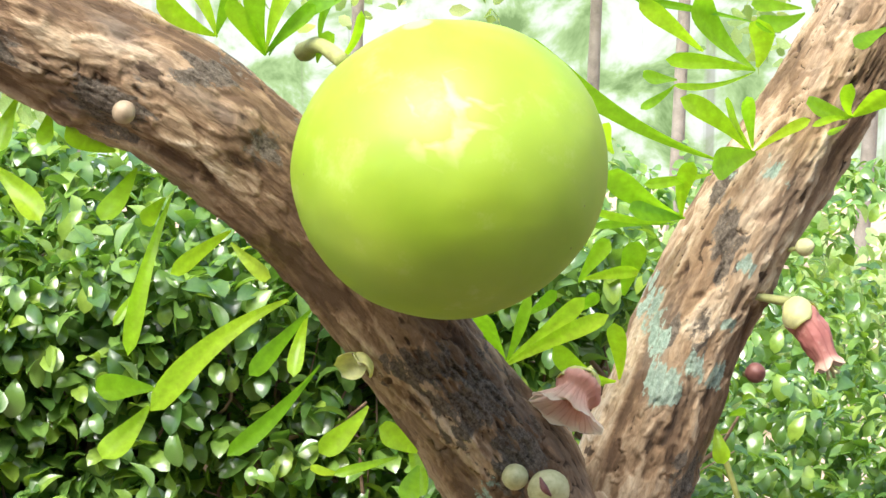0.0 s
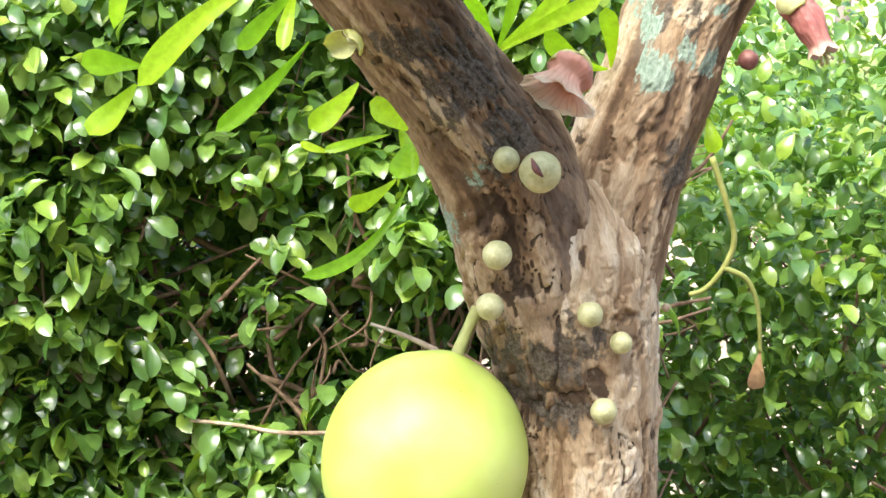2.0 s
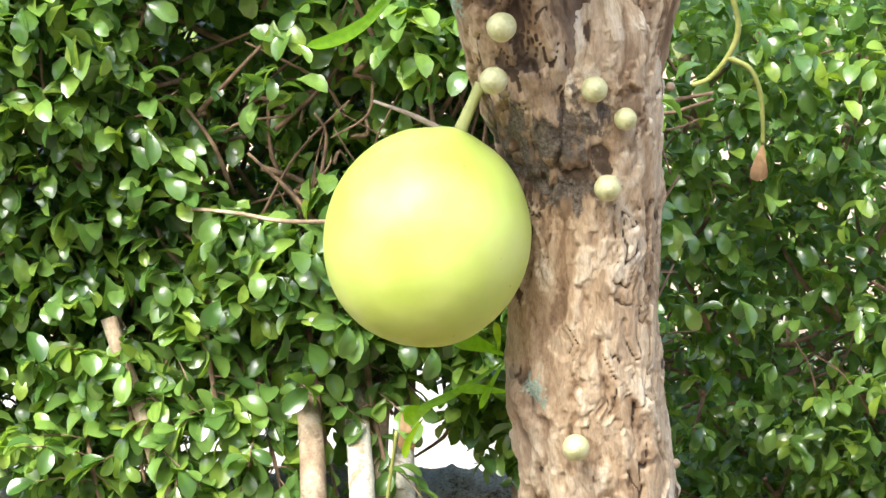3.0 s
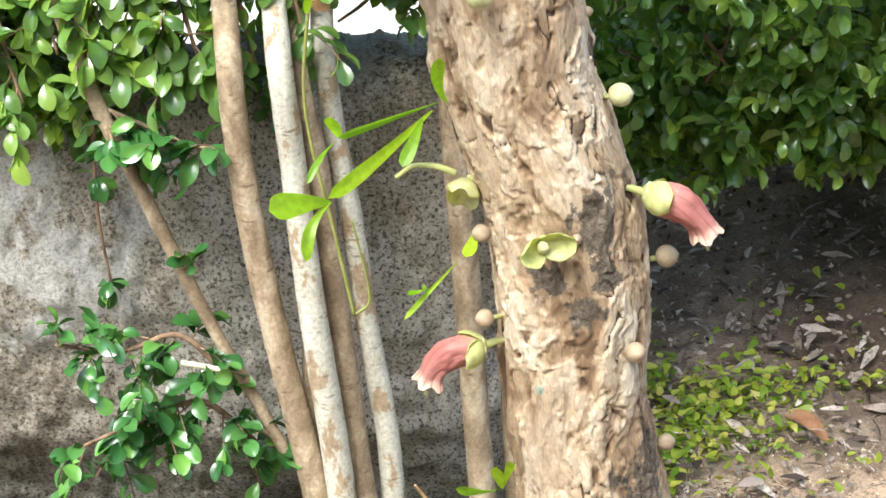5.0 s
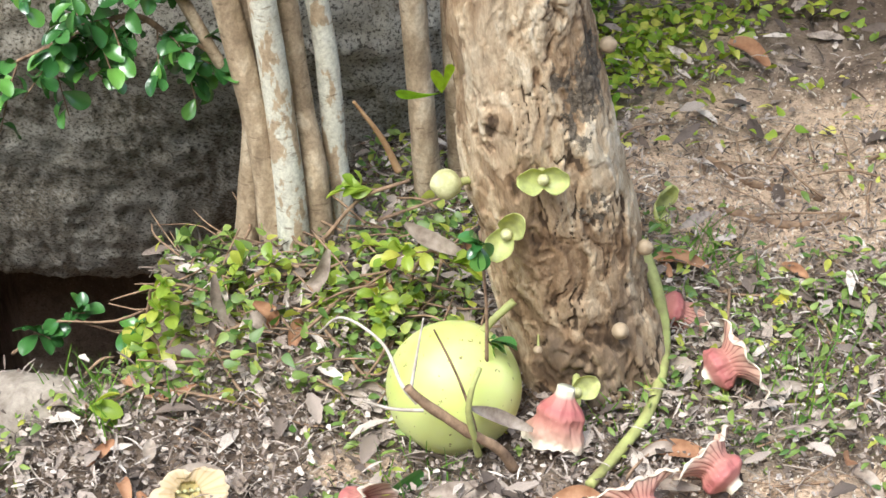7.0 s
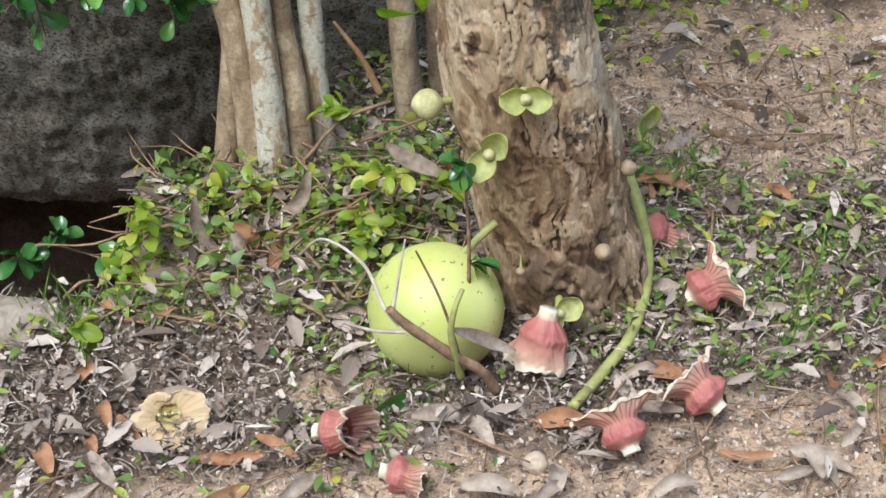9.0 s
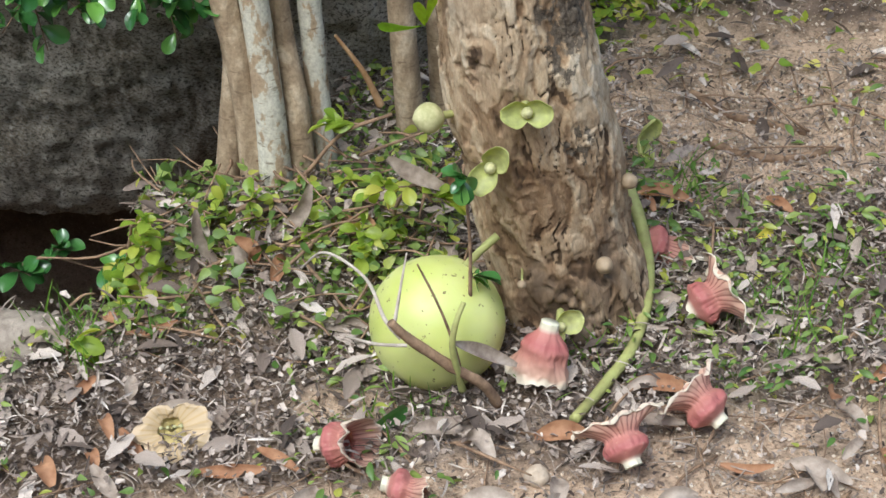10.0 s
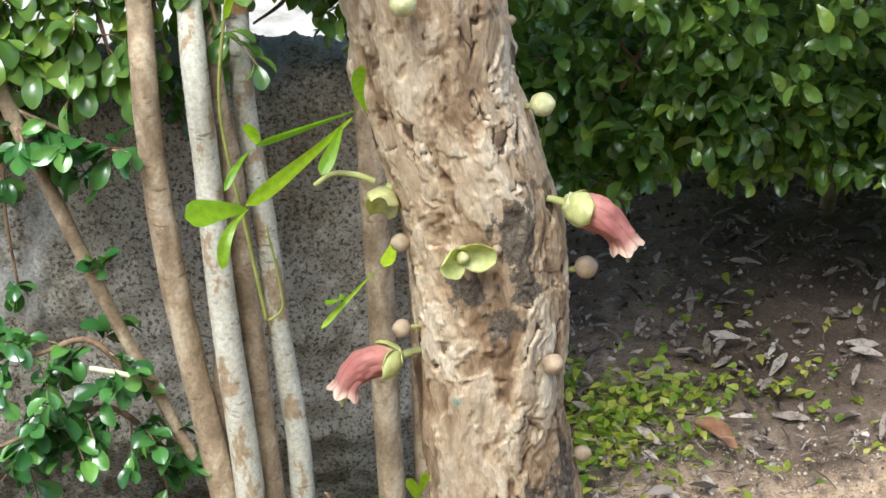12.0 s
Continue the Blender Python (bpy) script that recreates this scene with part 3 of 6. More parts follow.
        q = q * (1 + 0.25 * fbm(g[near] * 120, 2, seed + 23))
        knots[near] += kw * (0.42 * np.exp(-q * q) + 0.035 * np.cos(8 * q) * np.exp(-0.7 * q * q))
        pits[near] += np.exp(-((q / 0.33) ** 2)) + 0.3 * np.exp(-(((q - 1.1) / 0.16) ** 2))
    d = r[:, None] * 0.07 * big + 0.0032 * calm * fold + calm * (0.0010 * step + 0.0009 * second - 0.0011 * hollow + 0.0018 * np.abs(grain_line) + 0.0011 * patch - 0.0016 * dent) + knots - 0.0016 * np.minimum(1, pits)
    d = d + 0.0055 * broken * chunk + 0.0013 * fbm(stretch * 80, 3, seed + 2) + 0.0007 * fbm(stretch * 200, 3, seed + 9) - 0.0020 * calm * np.minimum(1.2, crack)
    verts = (c[:, None] + ring * (r[:, None] + d - 0.0004)[..., None]).reshape(-1, 3)
    faces = [(i * segs + j, i * segs + (j + 1) % segs, (i + 1) * segs + (j + 1) % segs, (i + 1) * segs + j) for i in range(n - 1) for j in range(segs)]
    stain, lichen = np.zeros(len(verts)), np.zeros(len(verts))
    wob = fbm(g.reshape(-1, 3) * [70, 70, 30], 4, seed + 20) + 0.7 * fbm(g.reshape(-1, 3) * [230, 230, 100], 3, seed + 24)
    for rows_, acc in ((STAINS, stain), (LICHENS, lichen)):
        for sx, sy, sz, rx, rz in rows_:
            q = ((verts[:, 0] - sx) / rx) ** 2 + ((verts[:, 2] - sz) / rz) ** 2 + ((verts[:, 1] - sy) / 0.05) ** 2
            np.maximum(acc, np.exp(-q * 0.7), out=acc)
        acc += 0.9 * wob * smooth(0.05, 0.3, acc)
    vz = verts[:, 2]
    pale = 0.09 * smooth(0.16, 0.36, vz) * (1 - 0.9 * smooth(0.95, 1.05, vz))
    # Hollows show brown under-bark; dents and pits are toned down like shaded recesses.
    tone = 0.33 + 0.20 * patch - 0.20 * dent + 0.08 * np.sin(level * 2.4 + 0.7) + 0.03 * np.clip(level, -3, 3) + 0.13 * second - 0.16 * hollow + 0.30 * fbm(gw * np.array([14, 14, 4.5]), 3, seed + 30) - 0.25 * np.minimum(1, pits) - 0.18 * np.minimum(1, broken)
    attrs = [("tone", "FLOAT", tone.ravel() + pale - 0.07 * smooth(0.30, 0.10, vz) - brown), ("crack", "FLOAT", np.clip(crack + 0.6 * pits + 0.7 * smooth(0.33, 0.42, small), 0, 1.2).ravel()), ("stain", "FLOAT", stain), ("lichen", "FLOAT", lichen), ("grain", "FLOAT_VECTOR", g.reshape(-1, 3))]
    return verts, faces, attrs


# where the bark is broken into rough dark plates: x, z, half width, half height
ROUGH = [(-0.005, 0.885, 0.035, 0.055), (0.02, 0.845, 0.03, 0.03), (-0.02, 0.97, 0.02, 0.05), (0.0, 0.69, 0.012, 0.03), (0.15, 0.06, 0.06, 0.05)]
TRUNK = [
    (0.158, 0.030, -0.05, 0.066), (0.148, 0.026, 0.02, 0.059), (0.133, 0.024, 0.09, 0.056), (0.123, 0.022, 0.15, 0.0555), (0.110, 0.02, 0.212, 0.055),
    (0.102, 0.02, 0.275, 0.053), (0.093, 0.02, 0.35, 0.0525), (0.092, 0.02, 0.413, 0.053), (0.088, 0.02, 0.474, 0.053), (0.077, 0.02, 0.527, 0.052),
    (0.060, 0.02, 0.582, 0.049), (0.052, 0.02, 0.635, 0.049), (0.044, 0.02, 0.69, 0.050), (0.040, 0.02, 0.742, 0.048), (0.038, 0.02, 0.80, 0.047),
    (0.034, 0.02, 0.85, 0.051), (0.028, 0.018, 0.90, 0.055), (0.028, 0.014, 0.94, 0.050), (0.030, 0.012, 0.965, 0.034), (0.030, 0.012, 0.985, 0.004),
]
LIMB_A = [
    (0.024, 0.018, 0.82, 0.030), (0.016, 0.010, 0.88, 0.042), (0.003, 0.002, 0.94, 0.046), (-0.012, -0.010, 0.99, 0.044), (-0.037, -0.025, 1.03, 0.040), (-0.066, -0.045, 1.075, 0.037), (-0.102, -0.07, 1.130, 0.036),
    (-0.145, -0.09, 1.185, 0.037), (-0.20, -0.105, 1.232, 0.038), (-0.245, -0.11, 1.256, 0.037), (-0.30, -0.12, 1.285, 0.036), (-0.42, -0.13, 1.35, 0.034),
]
LIMB_B = [
    (0.036, 0.020, 0.82, 0.028), (0.042, 0.020, 0.88, 0.038), (0.052, 0.024, 0.94, 0.0395), (0.066, 0.030, 0.99, 0.037), (0.082, 0.035, 1.03, 0.035), (0.100, 0.045, 1.075, 0.034), (0.134, 0.055, 1.14, 0.033),
    (0.176, 0.07, 1.205, 0.033), (0.212, 0.08, 1.265, 0.033), (0.25, 0.09, 1.34, 0.031), (0.30, 0.10, 1.45, 0.028),
]
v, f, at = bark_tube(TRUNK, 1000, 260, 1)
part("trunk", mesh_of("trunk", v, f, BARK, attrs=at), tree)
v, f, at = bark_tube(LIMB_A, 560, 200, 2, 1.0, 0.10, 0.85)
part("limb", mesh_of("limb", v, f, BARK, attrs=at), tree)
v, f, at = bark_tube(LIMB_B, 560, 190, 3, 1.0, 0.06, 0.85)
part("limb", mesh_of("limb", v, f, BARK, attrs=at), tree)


def fruit_mesh(name, w, h, mat, seed, neck=0.06, scar=0.0):
    """A round calabash with a slight neck at the stalk and a dimple below, top at +z."""
    n, m = 90, 128
    th = np.linspace(0, np.pi, n)[:, None]
    ph = np.linspace(0, 2 * np.pi, m, endpoint=False)[None]
    rad = np.sin(th) ** 0.96
    z = np.cos(th) * (1 + neck * np.exp(-((th / 0.22) ** 2))) - 0 * ph
    d = np.stack([rad * np.cos(ph), rad * np.sin(ph), z], -1)
    k = 1 + 0.018 * fbm(d * 1.6, 2, seed) + 0.004 * fbm(d * 9, 3, seed + 1)
    p = d * k[..., None] * np.array([w / 2, w / 2, h / 2])
    v = p.reshape(-1, 3)
    f = [(i * m + j, (i + 1) * m + j, (i + 1) * m + (j + 1) % m, i * m + (j + 1) % m) for i in range(n - 1) for j in range(m)]
    crack = 1 - 4 * np.abs(fbm(d * np.array([5, 5, 3]), 3, seed + 7))
    where = np.exp(-(((d[..., 0] - 0.10) / 0.30) ** 2 + ((d[..., 2] - 0.60) / 0.24) ** 2)) * (d[..., 1] < 0.2)
    return mesh_of(name, v, f, mat, attrs=[("scar", "FLOAT", ((np.clip(crack, 0, 1) * where * 0.75 + 0.5 * (d[..., 2] > 1.05)) * scar).ravel())])


def hung_fruit(at, w, h, mat, seed, tilt, stalk, label):
    me = fruit_mesh("fruit", w, h, mat, seed, scar=1.0 if w > 0.15 else 0.0)
    ob = part("fruit", me, tree, label, m=tree.matrix_basis.inverted() @ pose(*at, *tilt))
    v, f = tube(stalk, 20, 12, 0.1, seed)
    st = new("stalk", mesh_of("stalk", v, f, STALK))
    st.parent = ob
    st.matrix_basis = pose(*at, *tilt).inverted()
    return ob


STALK = plain("stalk_green", (0.25, 0.24, 0.09), (0.36, 0.38, 0.13), 0.6, 60, 0.2)
hung_fruit((-0.052, -0.165, 1.207), 0.170, 0.158, FRUIT, 5, (10, -12, 0), [(-0.135, -0.09, 1.262, 0.006), (-0.125, -0.11, 1.268, 0.0045), (-0.11, -0.14, 1.262, 0.0045)], "large round glossy green calabash fruit")
hung_fruit((-0.063, -0.030, 0.805), 0.129, 0.138, FRUIT_PALE, 8, (0, 14, 0), [(-0.030, -0.015, 0.900, 0.004), (-0.036, -0.02, 0.888, 0.0035), (-0.043, -0.025, 0.872, 0.0045)], "smooth round light green calabash fruit")

fallen = thing("fallen_calabash", (0.044, -0.042, 0.047), "yellow-green calabash fruit lying at the foot of the trunk", "fruit")
part("rind", fruit_mesh("rind", 0.100, 0.098, FRUIT_OLD, 13, neck=0.02), fallen, m=pose(0, 0, 0, 30, 25, 0))
part("stalk", mesh_of("stalk", *tube([(0.020, 0.012, 0.040, 0.0034), (0.032, 0.016, 0.052, 0.003), (0.046, 0.022, 0.062, 0.003)], 12, 10, 0.15, 3), STALK), fallen, "short green stalk", m=Matrix.Identity(4))

# ---- hedges ----
def round_leaf(y):
    return max(0.03, (y**0.85) * math.sqrt(max(0.0, 1 - max(0.0, (y - 0.62) / 0.38) ** 2)) * 1.25 if y > 0 else 0.03)


def elliptic(y):
    """Half width of a blunt leaf with a slightly uneven margin."""
    w = min(1.0, (max(y, 0.001) / 0.58) ** 0.8) * math.sqrt(max(0.0, 1 - (max(0.0, y - 0.58) / 0.42) ** 2.8))
    return max(0.04, w * (1 + 0.05 * math.sin(19 * y)))


HEDGE_SHAPE = leaf_shape(0.29, elliptic, 0.40, 0.40, 5, 3)


def hedge(name, label, label_leaf, lo, hi, whorls, front, seed, holes, twigs, size, reach, stems=(), droop=-0.35, lit_band=0.05, floor_of=lambda x, y: 0 * x):
    """A clipped hedge: leaf whorls crowd in a shell that front() bounds, on thin twigs and upright stems."""
    r = np.random.default_rng(seed)
    h = thing(name, ((lo[0] + hi[0]) / 2, (lo[1] + hi[1]) / 2, 0), label, "hedge")
    c = r.uniform(lo, hi, (whorls * 5, 3))
    depth = c[:, 1] - front(c[:, 0], c[:, 2])
    dens = 0.5 + 0.5 * fbm(c * 9, 3, seed)
    keep = (depth > 0) & ((c[:, 2] < 1.135 - 0.15 * (c[:, 0] + 0.3) + 0.02 * fbm(c * 14, 2, 3)) | (lo[0] > -0.3)) & (c[:, 2] > floor_of(c[:, 0], c[:, 1])) & (dens > holes + (0.14 * smooth(0.62, 0.48, c[:, 2]) + 0.20 * smooth(-0.16, -0.05, c[:, 0]) * smooth(0.66, 0.5, c[:, 2]) if lo[0] < -0.3 else 0)) & (r.random(len(c)) < np.exp(-depth / reach) + 0.10 + 0.6 * (c[:, 2] - floor_of(c[:, 0], c[:, 1]) < 0.09) * (lo[2] < 0.3) * (c[:, 1] < 1.2))
    c = c[keep][:whorls]
    if lo[2] < 0.3:
        roof = r.uniform((0.06, 0.42, 0.0), (1.25, 1.25, 0.13), (4200, 3))
        roof[:, 2] += right_floor(roof[:, 0], roof[:, 1])
        c = np.vstack([c, roof[roof[:, 1] > right_front(roof[:, 0], roof[:, 2])]])
    n = r.integers(4, 7, len(c))
    k = np.repeat(np.arange(len(c)), n)
    ang = r.uniform(0, 6.28, len(c))[k] + np.concatenate([np.arange(q) * 6.28 / q for q in n]) + r.normal(0, 0.3, len(k))
    axis = r.normal(0, 0.55, (len(c), 3)) + [0, -0.7, 0.35]
    frame3 = rotations(axis, 0 * ang[: len(c)])
    out = np.stack([np.cos(ang), 0.35 + 0 * ang, np.sin(ang)], -1)
    d = np.einsum("nij,nj->ni", frame3[k], out) + r.normal(0, 0.25, (len(k), 3)) + [0, -0.15, droop]
    p = c[k] + r.normal(0, 0.006, (len(k), 3))
    rot = rotations(d, r.normal(0, 0.5, len(k)))
    sz = r.uniform(size * 0.7, size * 1.25, len(k))
    dep = p[:, 1] - front(p[:, 0], p[:, 2])
    seen = np.argsort(dep + 0.3 * np.maximum(0, np.abs(p[:, 0] - (-0.15 if lo[0] < -0.3 else 0.25)) - 0.2))[:300]
    shapes = [mesh_of("leaf", *leaf_shape(w, elliptic, q, fo, 9), HEDGE_LEAF_ONE) for w, q, fo in ((0.29, 0.40, 0.40), (0.32, 0.55, 0.25), (0.26, 0.25, 0.55))]
    base = h.matrix_basis.inverted()
    for i in seen:
        m4 = Matrix.Translation(p[i]) @ Matrix(rot[i].tolist()).to_4x4() @ Matrix.Scale(sz[i], 4)
        part("leaf", shapes[i % 3], h, m=base @ m4)
    rest = np.setdiff1d(np.arange(len(p)), seen)
    # Most leaves near the hedge top take the paler, sunlit-looking copy.
    in_lit_band = (p[rest, 2] > hi[2] - lit_band) & (r.random(len(rest)) < 0.7)
    for pick, mat, words in ((rest[~in_lit_band], HEDGE_LEAF, label_leaf), (rest[in_lit_band], HEDGE_LIT_TOP, "hedge-top leaves coloured paler as if sunlit")):
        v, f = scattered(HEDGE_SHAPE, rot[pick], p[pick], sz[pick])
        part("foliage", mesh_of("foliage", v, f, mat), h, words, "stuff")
    tw = []
    for i in range(twigs):
        a = r.uniform([lo[0], lo[1], max(lo[2] + 0.10, 0.34)], [hi[0], hi[1], hi[2] - 0.20])
        a[1] = front(a[0], a[2]) + r.uniform(0.03, 0.22)
        b = a + np.clip(r.normal(0, 1, 3), -1.4, 1.4) * [0.05, 0.02, 0.05] + [0, -0.01, 0.03]
        b[1] = max(b[1], front(b[0], b[2]) + 0.02)
        mid = (a + b) / 2 + r.normal(0, 0.008, 3)
        q = r.uniform(0.0008, 0.0028)
        tw.append(tube([(*a, q), (*mid, q * 0.8), (*b, q * 0.5)], 7, 5))
    part("twig_mass", mesh_of("twig_mass", *joined(tw), TWIG), h, kind="stuff")
    for i, row in enumerate(stems):
        part("stem", mesh_of("stem", *tube(row, 120, 24, 0.06, i), POLE_PALE if i in (1, 3) else POLE), h)
    return h


def left_front(x, z):
    x, z = np.asarray(x, float), np.asarray(z, float)
    p = np.stack([x, 0 * x, z], -1)
    return 0.20 + 0.05 * fbm(p * 6, 3, 4) + 0.28 * np.maximum(0, x - 0.02) + 0.06 * smooth(0.70, 0.50, z) + 0.30 * smooth(1.06, 1.18, z)


def right_front(x, z):
    x, z = np.asarray(x, float), np.asarray(z, float)
    p = np.stack([x, 0 * x, z], -1)
    return 0.40 + 0.07 * fbm(p * 5, 3, 14) + 0.8 * smooth(0.88, 1.02, z) + 0.14 * smooth(0.60, 0.28, z)


def right_floor(x, y):
    """The underside of the overhanging hedge."""
    p = np.stack([x, y, 0 * x], -1)
    return (0.205 + 0.07 * fbm(p * 8, 2, 15)) * smooth(1.12, 0.95, y)


POLES = [
    [(-0.095, 0.165, -0.02, 0.0125), (-0.098, 0.17, 0.10, 0.0115), (-0.108, 0.175, 0.18, 0.011), (-0.124, 0.18, 0.275, 0.0105), (-0.137, 0.18, 0.363, 0.0105), (-0.147, 0.18, 0.464, 0.010), (-0.150, 0.19, 0.56, 0.0095), (-0.16, 0.31, 0.65, 0.007), (-0.12, 0.45, 0.85, 0.005)],
    [(-0.078, 0.155, -0.02, 0.0145), (-0.080, 0.16, 0.09, 0.0125), (-0.086, 0.17, 0.185, 0.0115), (-0.100, 0.175, 0.34, 0.0108), (-0.107, 0.18, 0.45, 0.010), (-0.114, 0.19, 0.55, 0.0095), (-0.125, 0.32, 0.65, 0.007), (-0.12, 0.46, 0.85, 0.005)],
    [(-0.058, 0.17, -0.02, 0.0125), (-0.060, 0.175, 0.09, 0.011), (-0.069, 0.19, 0.16, 0.010), (-0.077, 0.195, 0.264, 0.0095), (-0.085, 0.2, 0.354, 0.0095), (-0.092, 0.2, 0.448, 0.009), (-0.103, 0.21, 0.53, 0.0085), (-0.10, 0.34, 0.65, 0.007), (-0.12, 0.48, 0.85, 0.005)],
    [(-0.038, 0.19, -0.02, 0.012), (-0.043, 0.195, 0.084, 0.010), (-0.047, 0.205, 0.19, 0.0095), (-0.059, 0.21, 0.29, 0.009), (-0.068, 0.215, 0.387, 0.0088), (-0.079, 0.22, 0.47, 0.0085), (-0.083, 0.23, 0.54, 0.0085), (-0.085, 0.36, 0.65, 0.007), (-0.12, 0.50, 0.85, 0.005)],
    [(-0.124, 0.185, -0.02, 0.012), (-0.113, 0.19, 0.084, 0.010), (-0.108, 0.19, 0.14, 0.0085), (-0.104, 0.20, 0.3, 0.006)],
    [(0.033, 0.25, -0.02, 0.013), (0.029, 0.252, 0.08, 0.0115), (0.023, 0.26, 0.2, 0.011), (0.018, 0.26, 0.33, 0.011), (0.011, 0.27, 0.45, 0.010), (0.0, 0.39, 0.62, 0.007), (-0.12, 0.53, 0.85, 0.005)],
    [(0.060, 0.28, -0.02, 0.010), (0.052, 0.28, 0.22, 0.008), (0.046, 0.29, 0.5, 0.007)],
]
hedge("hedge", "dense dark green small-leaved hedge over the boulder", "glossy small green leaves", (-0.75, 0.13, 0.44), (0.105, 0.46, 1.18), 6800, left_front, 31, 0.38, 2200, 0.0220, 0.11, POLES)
DARK_STEMS = [[(x, y, -0.05, 0.009), (x + 0.02, y, 0.3, 0.008), (x + q, y - 0.03, 0.7, 0.006)] for x, y, q in ((0.30, 1.0, 0.05), (0.43, 0.95, -0.04), (0.50, 0.88, -0.06), (0.62, 0.97, 0.05), (0.22, 1.05, 0.0), (0.75, 1.0, -0.03), (0.36, 1.08, 0.03))]
hedge("hedge", "dark green clipped hedge beyond the trunk", "small dark green leaves", (0.03, 0.30, 0.02), (1.0, 1.35, 1.0), 8200, right_front, 32, 0.25, 700, 0.0205, 0.17, DARK_STEMS, lit_band=0.05, floor_of=right_floor)

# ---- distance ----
def glow_sheet_material():
    m = bpy.data.materials.new("glowing_distance")
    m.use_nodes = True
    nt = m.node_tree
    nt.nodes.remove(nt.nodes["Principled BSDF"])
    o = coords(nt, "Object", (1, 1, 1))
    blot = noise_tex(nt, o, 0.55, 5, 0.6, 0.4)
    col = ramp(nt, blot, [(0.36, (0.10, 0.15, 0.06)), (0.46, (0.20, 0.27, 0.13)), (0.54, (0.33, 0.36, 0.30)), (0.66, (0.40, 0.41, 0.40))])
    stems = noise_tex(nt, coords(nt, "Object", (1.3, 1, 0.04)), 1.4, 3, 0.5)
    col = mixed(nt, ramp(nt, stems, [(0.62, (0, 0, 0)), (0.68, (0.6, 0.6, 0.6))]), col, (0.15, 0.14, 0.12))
    # The sheet glows: daylight and haze of the distance are painted into it.
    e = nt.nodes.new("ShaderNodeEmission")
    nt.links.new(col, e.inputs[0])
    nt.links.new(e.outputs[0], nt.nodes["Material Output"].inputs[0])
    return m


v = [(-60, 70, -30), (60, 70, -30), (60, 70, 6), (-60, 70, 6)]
tagged(new("backdrop", mesh_of("backdrop", v, [(0, 1, 2, 3)], glow_sheet_material(), flat=True)), "glowing flat sheet painted as hazy bright woodland", "backdrop", kind="structure")


def far_ground(y):
    return -0.15 * max(0.0, y - 1.9)


FAR_TRUNK = plain("pale_far_bark", (0.20, 0.18, 0.15), (0.32, 0.29, 0.25), 0.9, 9, 0.2)


def far_tree(x, y, height, spread, low, seed):
    r = np.random.default_rng(seed)
    z0 = far_ground(y)
    t = thing("far_tree", (x, y, z0), "slender sunlit tree at the far side of the garden", "tree", "far trees")
    v, f = tube([(x, y, z0 - 0.2, 0.05), (x + 0.08, y, z0 + height * 0.5, 0.04), (x, y, z0 + height, 0.015)], 20, 10, 0.15, seed)
    part("trunk", mesh_of("trunk", v, f, FAR_TRUNK), t)
    n = 700
    c = r.normal(0, 1, (24, 3)) * [spread * 0.45, spread * 0.4, height * 0.12] + [x, y, z0 + height * low]
    p = c[r.integers(0, 24, n)] + r.normal(0, spread * 0.12, (n, 3))
    rot = rotations(r.normal(0, 1, (n, 3)), r.uniform(-3, 3, n))
    v, f = scattered(leaf_shape(0.3, obovate, 0.1, 0.2, 4), rot, p, r.uniform(0.09, 0.18, n))
    part("crown", mesh_of("crown", v, f, FAR_LEAF), t, kind="stuff")


for k, (x, y, hgt, sp, low) in enumerate([(-2.4, 12, 4.6, 1.5, 0.6), (-1.0, 16, 5, 1.6, 0.6), (0.75, 16, 6, 1.2, 0.6), (1.3, 15, 5, 1.0, 0.62), (2.3, 13, 5, 1.3, 0.55)]):
    far_tree(x, y, hgt, sp, low, 50 + k)


def far_shrub(x, y, width, height, seed):
    r = np.random.default_rng(seed)
    z0 = far_ground(y)
    t = thing("shrub", (x, y, z0), "pale green sunlit shrub beyond the hedge", "shrub", "far shrubs")
    n = 1600
    c = r.normal(0, 1, (30, 3)) * [width * 0.35, width * 0.25, height * 0.22] + [x, y, z0 + height * 0.5]
    p = c[r.integers(0, 30, n)] + r.normal(0, width * 0.09, (n, 3))
    rot = rotations(r.normal(0, 1, (n, 3)), r.uniform(-3, 3, n))
    v, f = scattered(leaf_shape(0.3, obovate, 0.1, 0.2, 4), rot, p, r.uniform(0.05, 0.11, n))
    part("foliage", mesh_of("foliage", v, f, FAR_LEAF), t, kind="stuff")
    v, f = tube([(x, y, z0 - 0.1, 0.03), (x, y, z0 + height * 0.4, 0.02), (x + 0.05, y, z0 + height * 0.7, 0.01)], 10, 7)
    part("stem", mesh_of("stem", v, f, POLE), t)


for k, (x, y, w, h) in enumerate([(-1.3, 5.5, 1.3, 0.9), (-0.2, 6.5, 1.2, 0.8), (0.7, 6.0, 0.9, 0.6), (-0.75, 4.5, 0.8, 0.8), (1.6, 7.5, 1.4, 0.5)]):
    far_shrub(x, y, w, h, 90 + k)

